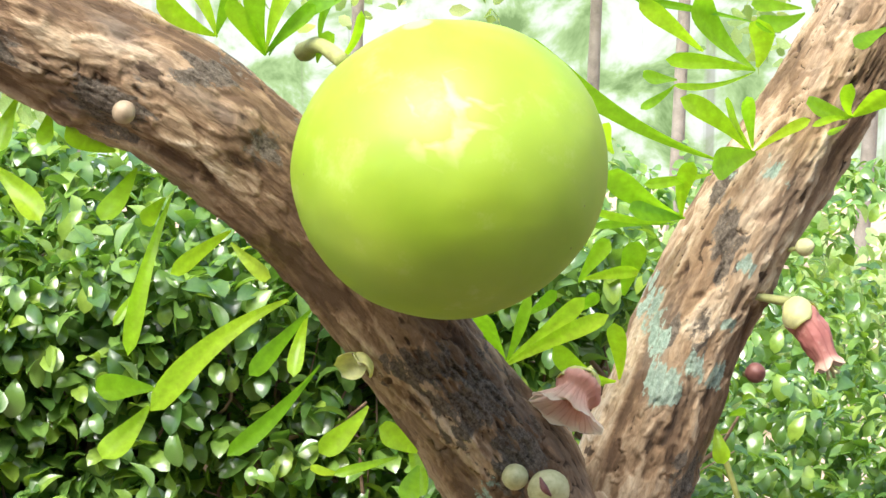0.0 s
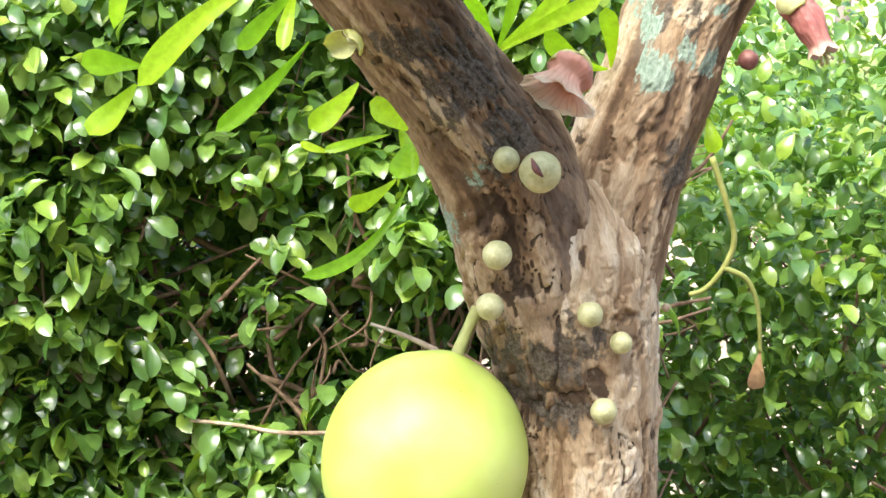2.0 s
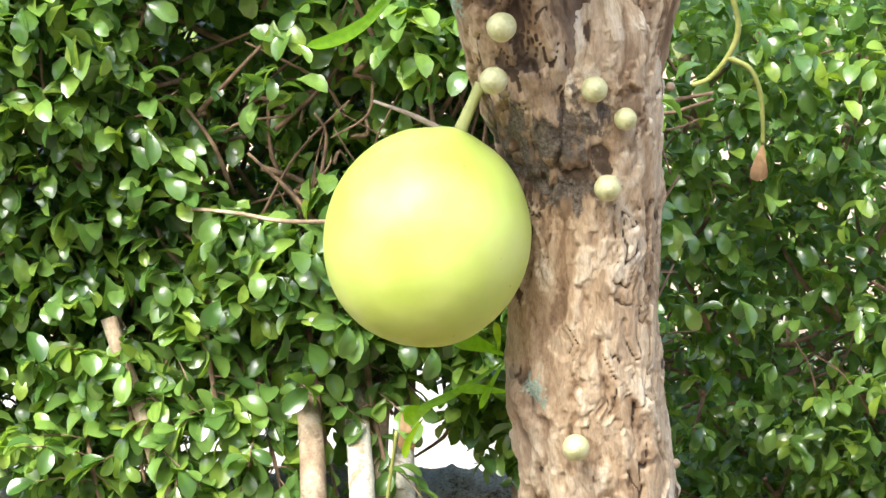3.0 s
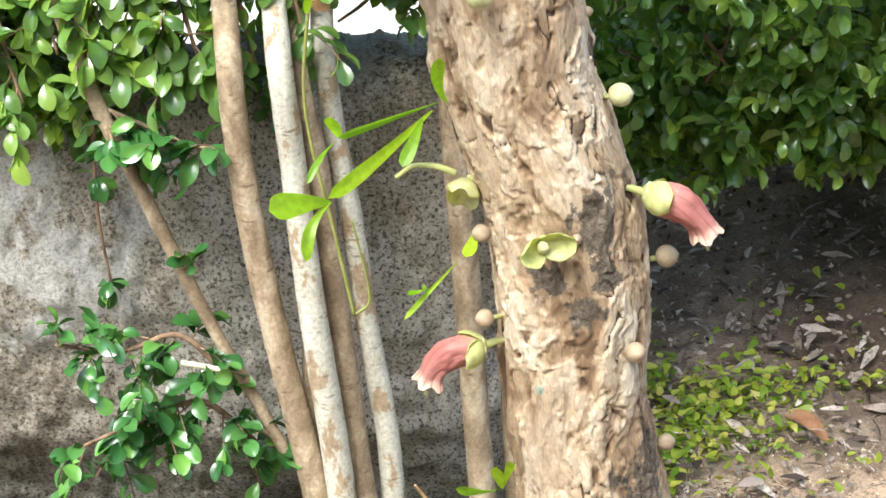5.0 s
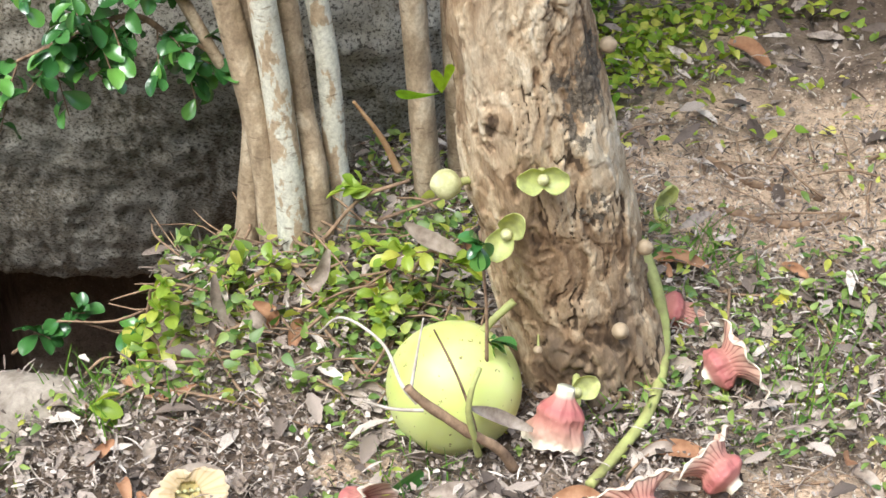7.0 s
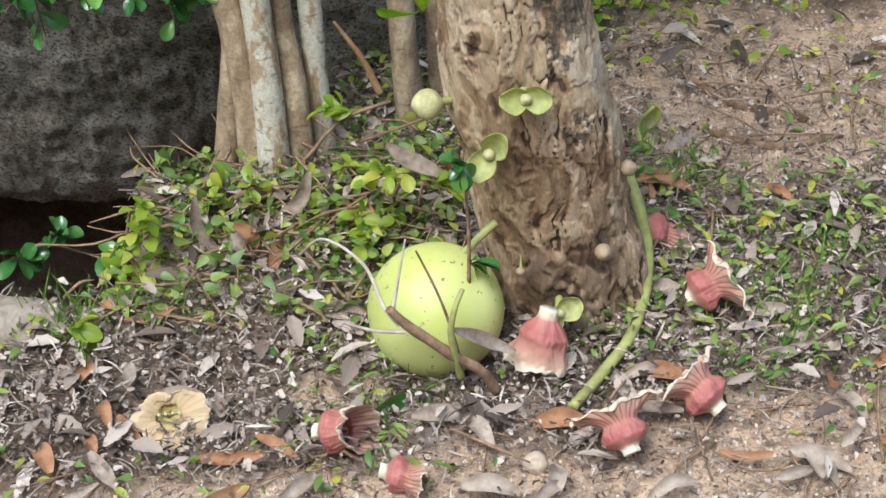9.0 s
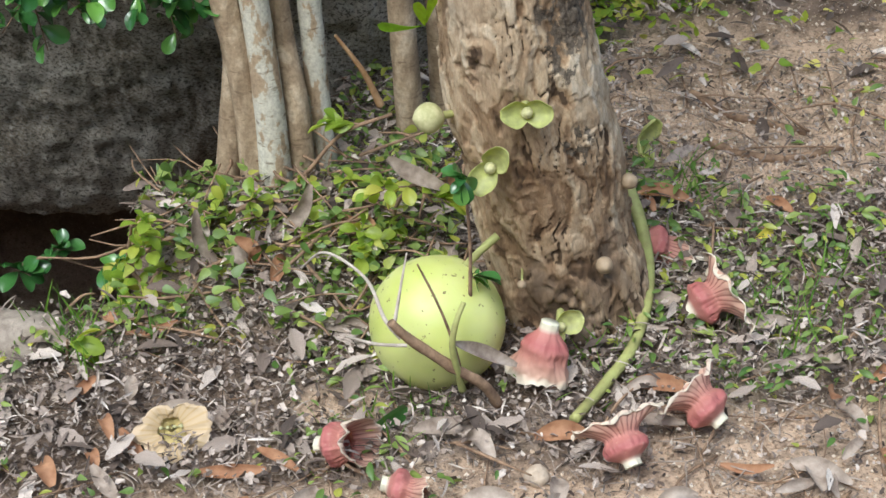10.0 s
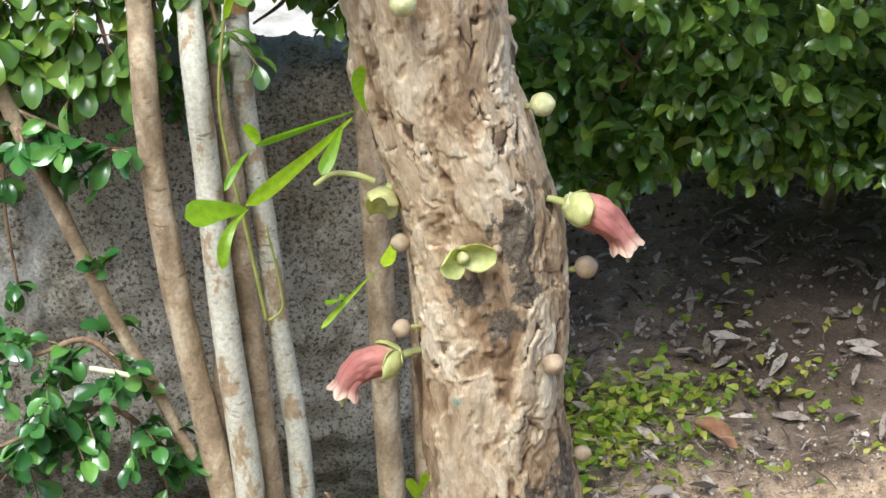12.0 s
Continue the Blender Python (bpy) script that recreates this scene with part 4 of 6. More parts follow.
# ---- flowers, buds and leaves of the tree ----
def attr_ramp_material(name, stops, key, vein, vein_col, rough=0.55, through=0.2):
    m, nt, b = material(name, rough, 0.3)
    a = nt.nodes.new("ShaderNodeAttribute")
    a.attribute_name = key
    col = ramp(nt, a.outputs["Fac"], stops)
    w = nt.nodes.new("ShaderNodeAttribute")
    w.attribute_name = vein
    col = mixed(nt, ramp(nt, w.outputs["Fac"], [(0.45, (0, 0, 0)), (0.9, (0.75, 0.75, 0.75))]), col, vein_col)
    blot = noise_tex(nt, coords(nt, "Object"), 220, 4, 0.6)
    col = mixed(nt, ramp(nt, blot, [(0.60, (0, 0, 0)), (0.75, (0.3, 0.3, 0.3))]), col, (0.62, 0.50, 0.38))
    nt.links.new(col, b.inputs["Base Color"])
    t = nt.nodes.new("ShaderNodeBsdfTranslucent")
    nt.links.new(col, t.inputs[0])
    mix = nt.nodes.new("ShaderNodeMixShader")
    mix.inputs[0].default_value = through
    nt.links.new(b.outputs[0], mix.inputs[1])
    nt.links.new(t.outputs[0], mix.inputs[2])
    nt.links.new(mix.outputs[0], nt.nodes["Material Output"].inputs[0])
    return m


COROLLA = attr_ramp_material("pink_corolla", [(0.0, (0.74, 0.72, 0.55)), (0.10, (0.72, 0.64, 0.50)), (0.17, (0.52, 0.22, 0.185)), (0.34, (0.42, 0.135, 0.125)), (0.58, (0.48, 0.22, 0.175)), (0.84, (0.55, 0.35, 0.26)), (0.92, (0.72, 0.60, 0.46)), (1.0, (0.74, 0.66, 0.53))], "along", "vein", (0.17, 0.05, 0.04))
COROLLA_FADED = attr_ramp_material("faded_pink_corolla", [(0.0, (0.72, 0.70, 0.50)), (0.12, (0.70, 0.50, 0.40)), (0.4, (0.60, 0.29, 0.22)), (0.7, (0.68, 0.42, 0.32)), (0.9, (0.74, 0.58, 0.44)), (1.0, (0.78, 0.70, 0.56))], "along", "vein", (0.46, 0.22, 0.17), through=0.45)
COROLLA_TUBE = attr_ramp_material("dusky_red_corolla", [(0.0, (0.62, 0.60, 0.36)), (0.16, (0.50, 0.30, 0.22)), (0.28, (0.46, 0.19, 0.155)), (0.6, (0.36, 0.13, 0.11)), (0.85, (0.38, 0.16, 0.13)), (1.0, (0.60, 0.44, 0.33))], "along", "vein", (0.22, 0.06, 0.055))
COROLLA_PALE = attr_ramp_material("cream_corolla", [(0.0, (0.60, 0.50, 0.20)), (0.3, (0.60, 0.48, 0.20)), (0.6, (0.60, 0.45, 0.26)), (1.0, (0.62, 0.48, 0.32))], "along", "vein", (0.55, 0.38, 0.18))
CALYX = leafy("calyx_green", (0.56, 0.58, 0.24), (0.66, 0.65, 0.34), (0.70, 0.67, 0.40), 0.45, 0.45, islands=False)
PURPLE = plain("purple_bud", (0.10, 0.035, 0.03), (0.22, 0.10, 0.08), 0.5, 80, 0.15)
BUD_TAN = plain("bud_tan", (0.25, 0.18, 0.11), (0.39, 0.30, 0.20), 0.6, 80, 0.15)


def corolla_mesh(name, length, seed, flare=1.0, droop=0.5, mat=None, crumple=0.12, rib_depth=1.0, collar=1.0):
    """A bell flower along +y from its pale tube to a ruffled, ribbed lip; droop bends it to -z."""
    n, m = 44, 120
    r = np.random.default_rng(seed)
    u = np.linspace(0, 1, n)[:, None]
    ph = np.linspace(0, 2 * np.pi, m, endpoint=False)[None]
    body = 0.13 + 0.21 * smooth(0.09, 0.30 + 0.25 * (1 - collar), u) - 0.085 * collar * smooth(0.40, 0.56, u)
    lip = 0.36 * flare * smooth(0.52, 1.0, u) ** 1.1
    rad = body + lip
    d3 = np.stack([np.cos(ph) * 1.3 + 0 * u, np.sin(ph) * 1.3 + 0 * u, u * 2.2 + 0 * ph], -1)
    rad = rad * (1 + crumple * fbm(d3 * 1.6, 3, seed) + 0.08 * flare * smooth(0.66, 1, u) * np.sin(5 * ph + seed + 2 * fbm(d3 * 0.8, 2, seed + 6)))
    rib = np.abs(np.sin(13 * ph + 1.5 * fbm(d3, 2, seed + 3)))
    rad = rad + 0.012 * rib_depth * (rib - 0.5) * smooth(0.2, 0.5, u)
    x, z = rad * np.cos(ph) * (1 + 0.2 * smooth(0.5, 1, u)), rad * np.sin(ph) * (0.9 - 0.35 * smooth(0.5, 1, u) * (0.3 < flare and mat is not COROLLA_PALE))
    y = u * 0.85 + (0.09 * fbm(d3 * 2.2, 2, seed + 8) + 0.03 * flare * np.sin(9 * ph + seed)) * smooth(0.65, 1, u) - 0.13 * flare * smooth(0.85, 1.0, u)
    bend = droop * u * u
    z = z - bend * 0.5
    y = y - bend * 0.15
    v = np.stack([x + 0 * y, y + 0 * x, z], -1).reshape(-1, 3) * length
    f = [(i * m + j, i * m + (j + 1) % m, (i + 1) * m + (j + 1) % m, (i + 1) * m + j) for i in range(n - 1) for j in range(m)]
    v = np.vstack([v, [[0, 0.01 * length, 0]]])
    f += [((j + 1) % m, j, n * m) for j in range(m)]
    along = np.r_[(u + 0 * ph).ravel(), 0]
    vein = np.r_[((1 - rib) * rib_depth * (0.45 * smooth(0.25, 0.4, u) + 0.65 * smooth(0.48, 0.6, u) * smooth(1.02, 0.85, u))).ravel(), 0]
    return mesh_of(name, v, f, mat or COROLLA, attrs=[("along", "FLOAT", along), ("vein", "FLOAT", vein)])


def cup_mesh(name, size, seed, opening=0.9, lobes=2, mat=None):
    """Two shell-shaped calyx lobes hinged at the base, that gape along +y; with thickness."""
    pieces = []
    n, m = 14, 15
    r = np.random.default_rng(seed)
    for k in range(lobes):
        a = np.linspace(0.0, 1, n)
        long = 0.78 * r.uniform(0.9, 1.15)
        theta = 1.35 + (opening * 0.9 - 0.2 + r.normal(0, 0.12) - 1.35) * a
        cy = np.r_[0, np.cumsum(np.cos(theta[1:]))] * long / (n - 1)
        cz = np.r_[0, np.cumsum(np.sin(theta[1:]))] * long / (n - 1)
        s = np.linspace(-1, 1, m)[None]
        w = 0.42 * (0.22 + 0.78 * np.sin(np.pi * np.minimum(0.93, 0.10 + 0.80 * a)) ** 0.8)[:, None]
        deep = 0.55 * w * s * s
        both = []
        for thick in (0.0, 0.028):
            x = w * s * (1 - 0.18 * s * s)
            y = cy[:, None] + (deep + thick) * np.sin(theta)[:, None]
            z = cz[:, None] - (deep + thick) * np.cos(theta)[:, None]
            q = np.stack([x, y, z], -1)
            both.append(q + 0.03 * np.stack([fbm(q * 5, 2, seed + k), fbm(q * 5, 2, seed + k + 9), fbm(q * 5, 2, seed + k + 5)], -1))
        both = np.stack(both).reshape(-1, 3)
        if k:
            both = both * [-1, 1, -1]
        f = []
        for layer in (0, 1):
            q = layer * n * m
            for i in range(n - 1):
                for j in range(m - 1):
                    quad = (q + i * m + j, q + i * m + j + 1, q + (i + 1) * m + j + 1, q + (i + 1) * m + j)
                    f.append(quad[::-1] if layer else quad)
        edge = [(i * m, (i + 1) * m) for i in range(n - 1)] + [(i * m + m - 1, (i + 1) * m + m - 1) for i in range(n - 1)] + [((n - 1) * m + j, (n - 1) * m + j + 1) for j in range(m - 1)]
        f += [(i, j, j + n * m, i + n * m) for i, j in edge]
        pieces.append((both * size, f))
    v, f = joined(pieces)
    return mesh_of(name, v, f, mat or CALYX)


def along_pose(at, direction, roll=0.0):
    d = np.array([direction], float)
    rot = rotations(d, np.array([radians(roll)]))[0]
    return Matrix.Translation(at) @ Matrix(rot.tolist()).to_4x4()


INV = tree.matrix_basis.inverted()


def on_tree(name, me, m, label=""):
    return part(name, me, tree, label, m=INV @ m)


def trunk_axis(z):
    rows_z = np.array([q[2] for q in TRUNK])
    return np.interp(z, rows_z, [q[0] for q in TRUNK]), np.interp(z, rows_z, [q[1] for q in TRUNK])


def bud_mesh(d, mat, seed, peaked=0.1):
    n, m = 16, 24
    th = np.linspace(0, np.pi, n)[:, None]
    ph = np.linspace(0, 2 * np.pi, m, endpoint=False)[None]
    y = np.cos(th) * (1 + peaked * np.exp(-((th / 0.35) ** 2)))
    p = np.stack([np.sin(th) * np.cos(ph), y + 0 * ph, np.sin(th) * np.sin(ph)], -1)
    k = 1 + 0.05 * fbm(p * 1.5, 2, seed)
    v = (p * k[..., None]).reshape(-1, 3) * d / 2
    f = [(i * m + j, i * m + (j + 1) % m, (i + 1) * m + (j + 1) % m, (i + 1) * m + j) for i in range(n - 1) for j in range(m)]
    return mesh_of("bud", v, f, mat)


def bud(x, y, z, d, k, mat, label=""):
    """A round bud on a short stalk that comes out of the bark."""
    if z > 1.02:
        ax = (-0.09 if x < 0 else 0.13, -0.06 if x < 0 else 0.05) if z < 1.16 else (-0.24, -0.11)
    else:
        ax = trunk_axis(z)
    out = Vector(((x - ax[0]) * (0.35 if y < ax[1] - 0.035 else 1), y - ax[1], 0.012)).normalized()
    ob = on_tree("bud", bud_mesh(d, mat, k), along_pose((x, y, z), out), label)
    a = Vector((x, y, z)) - out * d * 0.35
    side = 0.12 if y < ax[1] - 0.035 else 0.6
    b = Vector((x + (ax[0] - x) * side, ax[1] + (y - ax[1]) * 0.3, z - 0.006))
    v, f = tube([(*a, d * 0.14), (*(a.lerp(b, 0.5)), d * 0.12), (*b, d * 0.16)], 8, 8)
    st = new("stalk", mesh_of("stalk", v, f, STALK))
    st.parent = ob
    st.matrix_basis = along_pose((x, y, z), out).inverted()


BUD_ROWS = [
    (0.1670, 0.0300, 1.1280, 0.0127),
    (-0.0910, -0.0850, 1.1070, 0.0203),
    (-0.2280, -0.1550, 1.2360, 0.0140),
    (-0.0140, -0.0600, 1.0050, 0.0174),
    (-0.0190, -0.0620, 0.9470, 0.0196),
    (-0.0230, -0.0520, 0.9120, 0.0185),
    (0.0380, -0.0450, 0.9050, 0.0172),
    (0.0580, -0.0360, 0.8840, 0.0153),
    (0.0480, -0.0400, 0.8410, 0.0181),
    (0.0900, 0.0200, 0.8900, 0.0064),
    (0.0320, -0.0450, 0.6700, 0.0187),
    (0.1230, 0.0100, 0.5760, 0.0174),
    (0.1020, 0.0200, 0.6310, 0.0075),
    (0.1560, 0.0200, 0.4500, 0.0168),
    (0.1320, -0.0250, 0.4010, 0.0159),
    (0.0310, -0.0100, 0.4220, 0.0137),
    (0.0300, -0.0100, 0.4870, 0.0134),
    (0.1580, 0.0200, 0.3000, 0.0136),
    (0.0920, -0.0350, 0.4940, 0.0073),
    (0.1680, -0.0250, 0.0820, 0.0141),
    (0.1880, 0.0100, 0.1320, 0.0132),
    (0.1060, -0.0450, 0.0820, 0.0074),
]
for k, (x, y, z, d) in enumerate(BUD_ROWS):
    bud(x, y, z, d * 0.92, k, BUD_TAN if k == 2 or k > 11 or d < 0.009 else BUD, "round tan bud" if k == 2 or k > 11 else "round pale green bud")
bud(*(0.1370, 0.0200, 1.0500), 0.013, 71, PURPLE, "dark purple bud")
bud(*(0.0420, -0.0100, 0.2070), 0.022, 72, BUD, "pale green swelling bud")

# a bud that has begun to split
ob = on_tree("bud", bud_mesh(0.025, BUD, 91), along_pose((0.0060, -0.0700, 1.0000), (-0.15, -0.8, 0.35)), "pale green bud, split open")
slit = [(0.0, 0.012, -0.006, 0.0006), (0.001, 0.0138, 0.0, 0.0022), (0.0, 0.0115, 0.007, 0.0006)]
v, f = tube(slit, 12, 8)
st = new("petal_tip", mesh_of("petal_tip", v, f, PURPLE))
st.parent = ob
st.matrix_basis = pose(0, 0, 0, 0, 35, 0)

# calyx cups left where flowers fell
for at, d, sz, roll, op in (
    ((-0.1040, -0.0850, 1.0810), (-0.55, -0.55, -0.45), 0.019, 75, 0.9), ((0.0700, -0.0450, 0.4930), (0.25, -0.9, 0.1), 0.022, 80, 1.0), ((0.1090, -0.0500, 0.2340), (0.05, -0.9, 0.35), 0.021, 90, 1.5),
    ((0.0830, -0.0450, 0.1850), (-0.25, -0.9, 0.2), 0.022, 30, 1.2), ((0.1350, -0.0500, 0.0450), (0.2, -0.75, 0.5), 0.020, 70, 1.4), ((0.0200, 0.0000, 0.5160), (-0.3, -0.6, -0.7), 0.024, 20, 0.9),
):
    dv = Vector(d).normalized()
    ob = on_tree("calyx", cup_mesh("calyx", sz * 1.35, int(sz * 9000) + int(roll), op), along_pose(Vector(at) - dv * sz * 0.3, dv, roll), "two pale green calyx lobes")
    ax = trunk_axis(at[2]) if at[2] < 0.95 else (-0.02, -0.01)
    foot = Vector(at) - dv * sz * 0.3
    v, f = tube([(*(foot + dv * 0.001), 0.0030), (*foot.lerp(Vector((ax[0], ax[1], at[2])), 0.3), 0.0032), (*foot.lerp(Vector((ax[0], ax[1], at[2])), 0.6), 0.004)], 8, 8)
    st = new("stalk", mesh_of("stalk", v, f, STALK))
    st.parent = ob
    st.matrix_basis = along_pose(foot, dv, roll).inverted()
    pm = bud_mesh(sz * 0.40, BUD, int(roll) + 3)
    pm.name = "pistil"
    c = new("pistil", pm)
    c.parent = ob
    c.matrix_basis = pose(0, sz * 0.2, 0)


def curved_flower_mesh(name, length, seed, droop):
    """A fleshy tube along +y that swells, bends to -z and ends in a blunt, ragged mouth."""
    n, m = 50, 72
    u = np.linspace(0, 1, n)[:, None]
    ph = np.linspace(0, 2 * np.pi, m, endpoint=False)[None]
    ang = -droop * 1.5 * smooth(0.25, 0.95, u[:, 0])
    cy = np.r_[0, np.cumsum(np.cos(ang[1:]))] / (n - 1)
    cz = np.r_[0, np.cumsum(np.sin(ang[1:]))] / (n - 1)
    lobe = np.cos(5 * ph + seed)
    d3 = np.stack([np.cos(ph) + 0 * u, np.sin(ph) + 0 * u, u * 3 + 0 * ph], -1)
    rad = (0.14 + 0.085 * smooth(0.05, 0.30, u) - 0.06 * smooth(0.45, 0.85, u) + 0.05 * smooth(0.88, 1, u)) * (1 + 0.26 * fbm(d3 * 1.5, 3, seed) + 0.08 * lobe * smooth(0.3, 1, u))
    reach = 0.05 * (fbm(d3 * 2.5, 2, seed + 4) + 0.6 * lobe) * smooth(0.8, 1, u)
    x = rad * np.cos(ph)
    up = rad * np.sin(ph)
    y = cy[:, None] + reach * np.cos(ang)[:, None] - up * np.sin(ang)[:, None]
    z = cz[:, None] + reach * np.sin(ang)[:, None] + up * np.cos(ang)[:, None]
    v = np.stack([x, y, z], -1).reshape(-1, 3) * length
    f = [(i * m + j, i * m + (j + 1) % m, (i + 1) * m + (j + 1) % m, (i + 1) * m + j) for i in range(n - 1) for j in range(m)]
    vein = (np.abs(np.cos(5 * ph + seed + 0.8 * fbm(d3, 2, seed))) ** 6 * 0.8 * smooth(0.2, 0.4, u)).ravel()
    end = (0, cy[-1] * length, cz[-1] * length, math.cos(ang[-1]), math.sin(ang[-1]))
    return mesh_of(name, v, f, COROLLA_TUBE, attrs=[("along", "FLOAT", (u + 0 * ph).ravel()), ("vein", "FLOAT", vein)]), end


def tree_flower(c, tip, size, seed, droop, flare, label, roll=0.0, mat=None):
    d = (Vector(tip) - Vector(c)).normalized()
    if flare < 0:
        d = (d + Vector((0, 0, 0.42 * droop))).normalized()
        me, end = curved_flower_mesh("flower", size, seed, droop)
    else:
        me = corolla_mesh("flower", size, seed, flare, droop, mat, 0.20, 0.8)
    ob = on_tree("flower", me, along_pose(Vector(c), d, roll), label)
    cal = new("calyx", cup_mesh("calyx", size * 0.66, seed, 0.30))
    cal.parent = ob
    cal.matrix_basis = pose(0, -size * 0.06, 0, 0, 70, 0)
    if flare < 0:
        for q in range(5):
            a0 = q * 1.257
            r0 = size * 0.05
            ox, oz = r0 * math.cos(a0), r0 * math.sin(a0)
            ey, ez, ca, sa = end[1:]
            v, f = tube([(ox, ey - size * 0.12 * ca, ez - size * 0.12 * sa + oz, 0.0008), (ox * 1.4, ey + size * 0.03 * ca, ez + size * 0.03 * sa + oz, 0.0009), (ox * 2.2, ey + size * 0.12 * ca, ez + size * 0.12 * sa + oz * 1.8, 0.0013)], 8, 6)
            sm = new("stamen", mesh_of("stamen", v, f, BUD))
            sm.parent = ob
    ax = trunk_axis(c[2])
    b = Vector((ax[0] + (c[0] - ax[0]) * 0.5, c[1], c[2] - 0.004))
    v, f = tube([(*c, 0.0035), (*(Vector(c).lerp(b, 0.5) + Vector((0, 0, 0.006))), 0.0022), (*b, 0.003)], 10, 8)
    st = new("stalk", mesh_of("stalk", v, f, STALK))
    st.parent = ob
    st.matrix_basis = along_pose(Vector(c), d, roll).inverted()


tree_flower((0.0320, -0.0200, 1.0580), (0.0110, -0.0500, 1.0400), 0.044, 41, 0.3, 0.6, "faded pink and cream crumpled flower in the fork", 20, COROLLA_FADED)
tree_flower((0.1590, 0.0300, 1.0930), (0.1840, 0.0100, 1.0560), 0.048, 42, 0.15, -0.1, "wilted dusky pink flower with a pale green calyx")
tree_flower((0.139, 0.0, 0.509), (0.189, -0.01, 0.481), 0.053, 43, 0.55, -0.3, "dusky pink curved flower with a pale green calyx")
tree_flower((0.030, 0.0, 0.395), (-0.021, -0.01, 0.373), 0.051, 44, 0.75, -0.3, "dusky pink curved flower with a pale green calyx")


def strap(y):
    return 0.10 + 0.9 * (y**0.9) * math.sqrt(max(0.0, 1 - max(0.0, (y - 0.66) / 0.34) ** 2)) * 1.12 if y < 1 else 0.03


def wide_leaf_mesh(name, base, tip, width, k, mat):
    """A strap-shaped leaf from base to tip, creased along the midrib and gently arched."""
    base, tip = np.array(base), np.array(tip)
    d = tip - base
    length = np.linalg.norm(d)
    d = d / length
    r = np.random.default_rng(500 + k)
    face = np.array([r.normal(0, 0.35), -1.0, 0.35 + r.normal(0, 0.3)])
    nrm = face - d * (face @ d)
    nrm /= np.linalg.norm(nrm)
    side = np.cross(d, nrm)
    rows = 16
    v, f = [], []
    arch, twist, sway = r.normal(0.03, 0.05), r.normal(0, 0.5), r.normal(0, 0.04)
    cols = (-1, -0.66, -0.33, 0, 0.33, 0.66, 1)
    for i in range(rows):
        y = i / (rows - 1)
        w = width / 2 * strap(y)
        ct, sn = math.cos(twist * (y - 0.5)), math.sin(twist * (y - 0.5))
        sd, nm = side * ct + nrm * sn, nrm * ct - side * sn
        c = base + d * (y * length) + nrm * (arch * length * 4 * y * (1 - y)) + side * (sway * length * 4 * y * (1 - y))
        for s in cols:
            wave = 0.06 * math.sin(9 * y + 2 * s + k) * abs(s)
            v.append(c + sd * (w * s) + nm * (w * (0.24 * abs(s) - 0.06 + wave)))
    m = len(cols)
    for i in range(rows - 1):
        for j in range(m - 1):
            f.append((i * m + j, i * m + j + 1, (i + 1) * m + j + 1, (i + 1) * m + j))
    return mesh_of(name, v, f, mat)


LEAF_ROWS = [
    ((-0.145, -0.100, 1.121), (-0.221, -0.130, 1.063), 0.0187),
    ((-0.222, -0.100, 1.068), (-0.252, -0.130, 1.075), 0.0195),
    ((-0.226, -0.100, 1.058), (-0.249, -0.130, 1.035), 0.0189),
    ((-0.132, -0.100, 1.115), (-0.165, -0.130, 1.084), 0.0136),
    ((-0.134, -0.100, 1.111), (-0.140, -0.130, 1.083), 0.0110),
    ((-0.127, -0.100, 1.083), (-0.178, -0.130, 1.037), 0.0130),
    ((-0.211, -0.100, 1.180), (-0.233, -0.130, 1.095), 0.0122),
    ((-0.221, -0.100, 1.133), (-0.241, -0.130, 1.112), 0.0065),
    ((-0.177, -0.100, 1.161), (-0.208, -0.130, 1.142), 0.0122),
    ((-0.230, -0.100, 1.197), (-0.246, -0.130, 1.172), 0.0160),
    ((-0.214, -0.100, 1.180), (-0.223, -0.130, 1.170), 0.0122),
]
LEAF_ROWS += [
    ((-0.240, -0.110, 1.208), (-0.264, -0.130, 1.225), 0.0171),
    ((-0.312, -0.110, 1.201), (-0.280, -0.130, 1.172), 0.0178),
    ((-0.276, -0.110, 1.231), (-0.277, -0.130, 1.214), 0.0114),
    ((-0.293, -0.110, 1.240), (-0.302, -0.130, 1.210), 0.0133),
    ((-0.176, -0.110, 1.156), (-0.152, -0.130, 1.140), 0.0128),
    ((-0.099, -0.110, 1.061), (-0.126, -0.130, 1.039), 0.0162),
    ((-0.082, -0.110, 1.031), (-0.118, -0.130, 1.026), 0.0071),
    ((-0.117, -0.110, 1.021), (-0.131, -0.130, 1.029), 0.0091),
    ((-0.071, -0.110, 1.034), (-0.092, -0.130, 1.054), 0.0162),
    ((-0.070, -0.110, 1.026), (-0.076, -0.130, 1.010), 0.0149),
    ((-0.079, -0.060, 0.993), (-0.106, -0.100, 0.987), 0.0128),
    ((-0.072, -0.060, 0.990), (-0.133, -0.100, 0.944), 0.0101),
    ((-0.077, -0.060, 1.026), (-0.066, -0.100, 1.006), 0.0147),
]
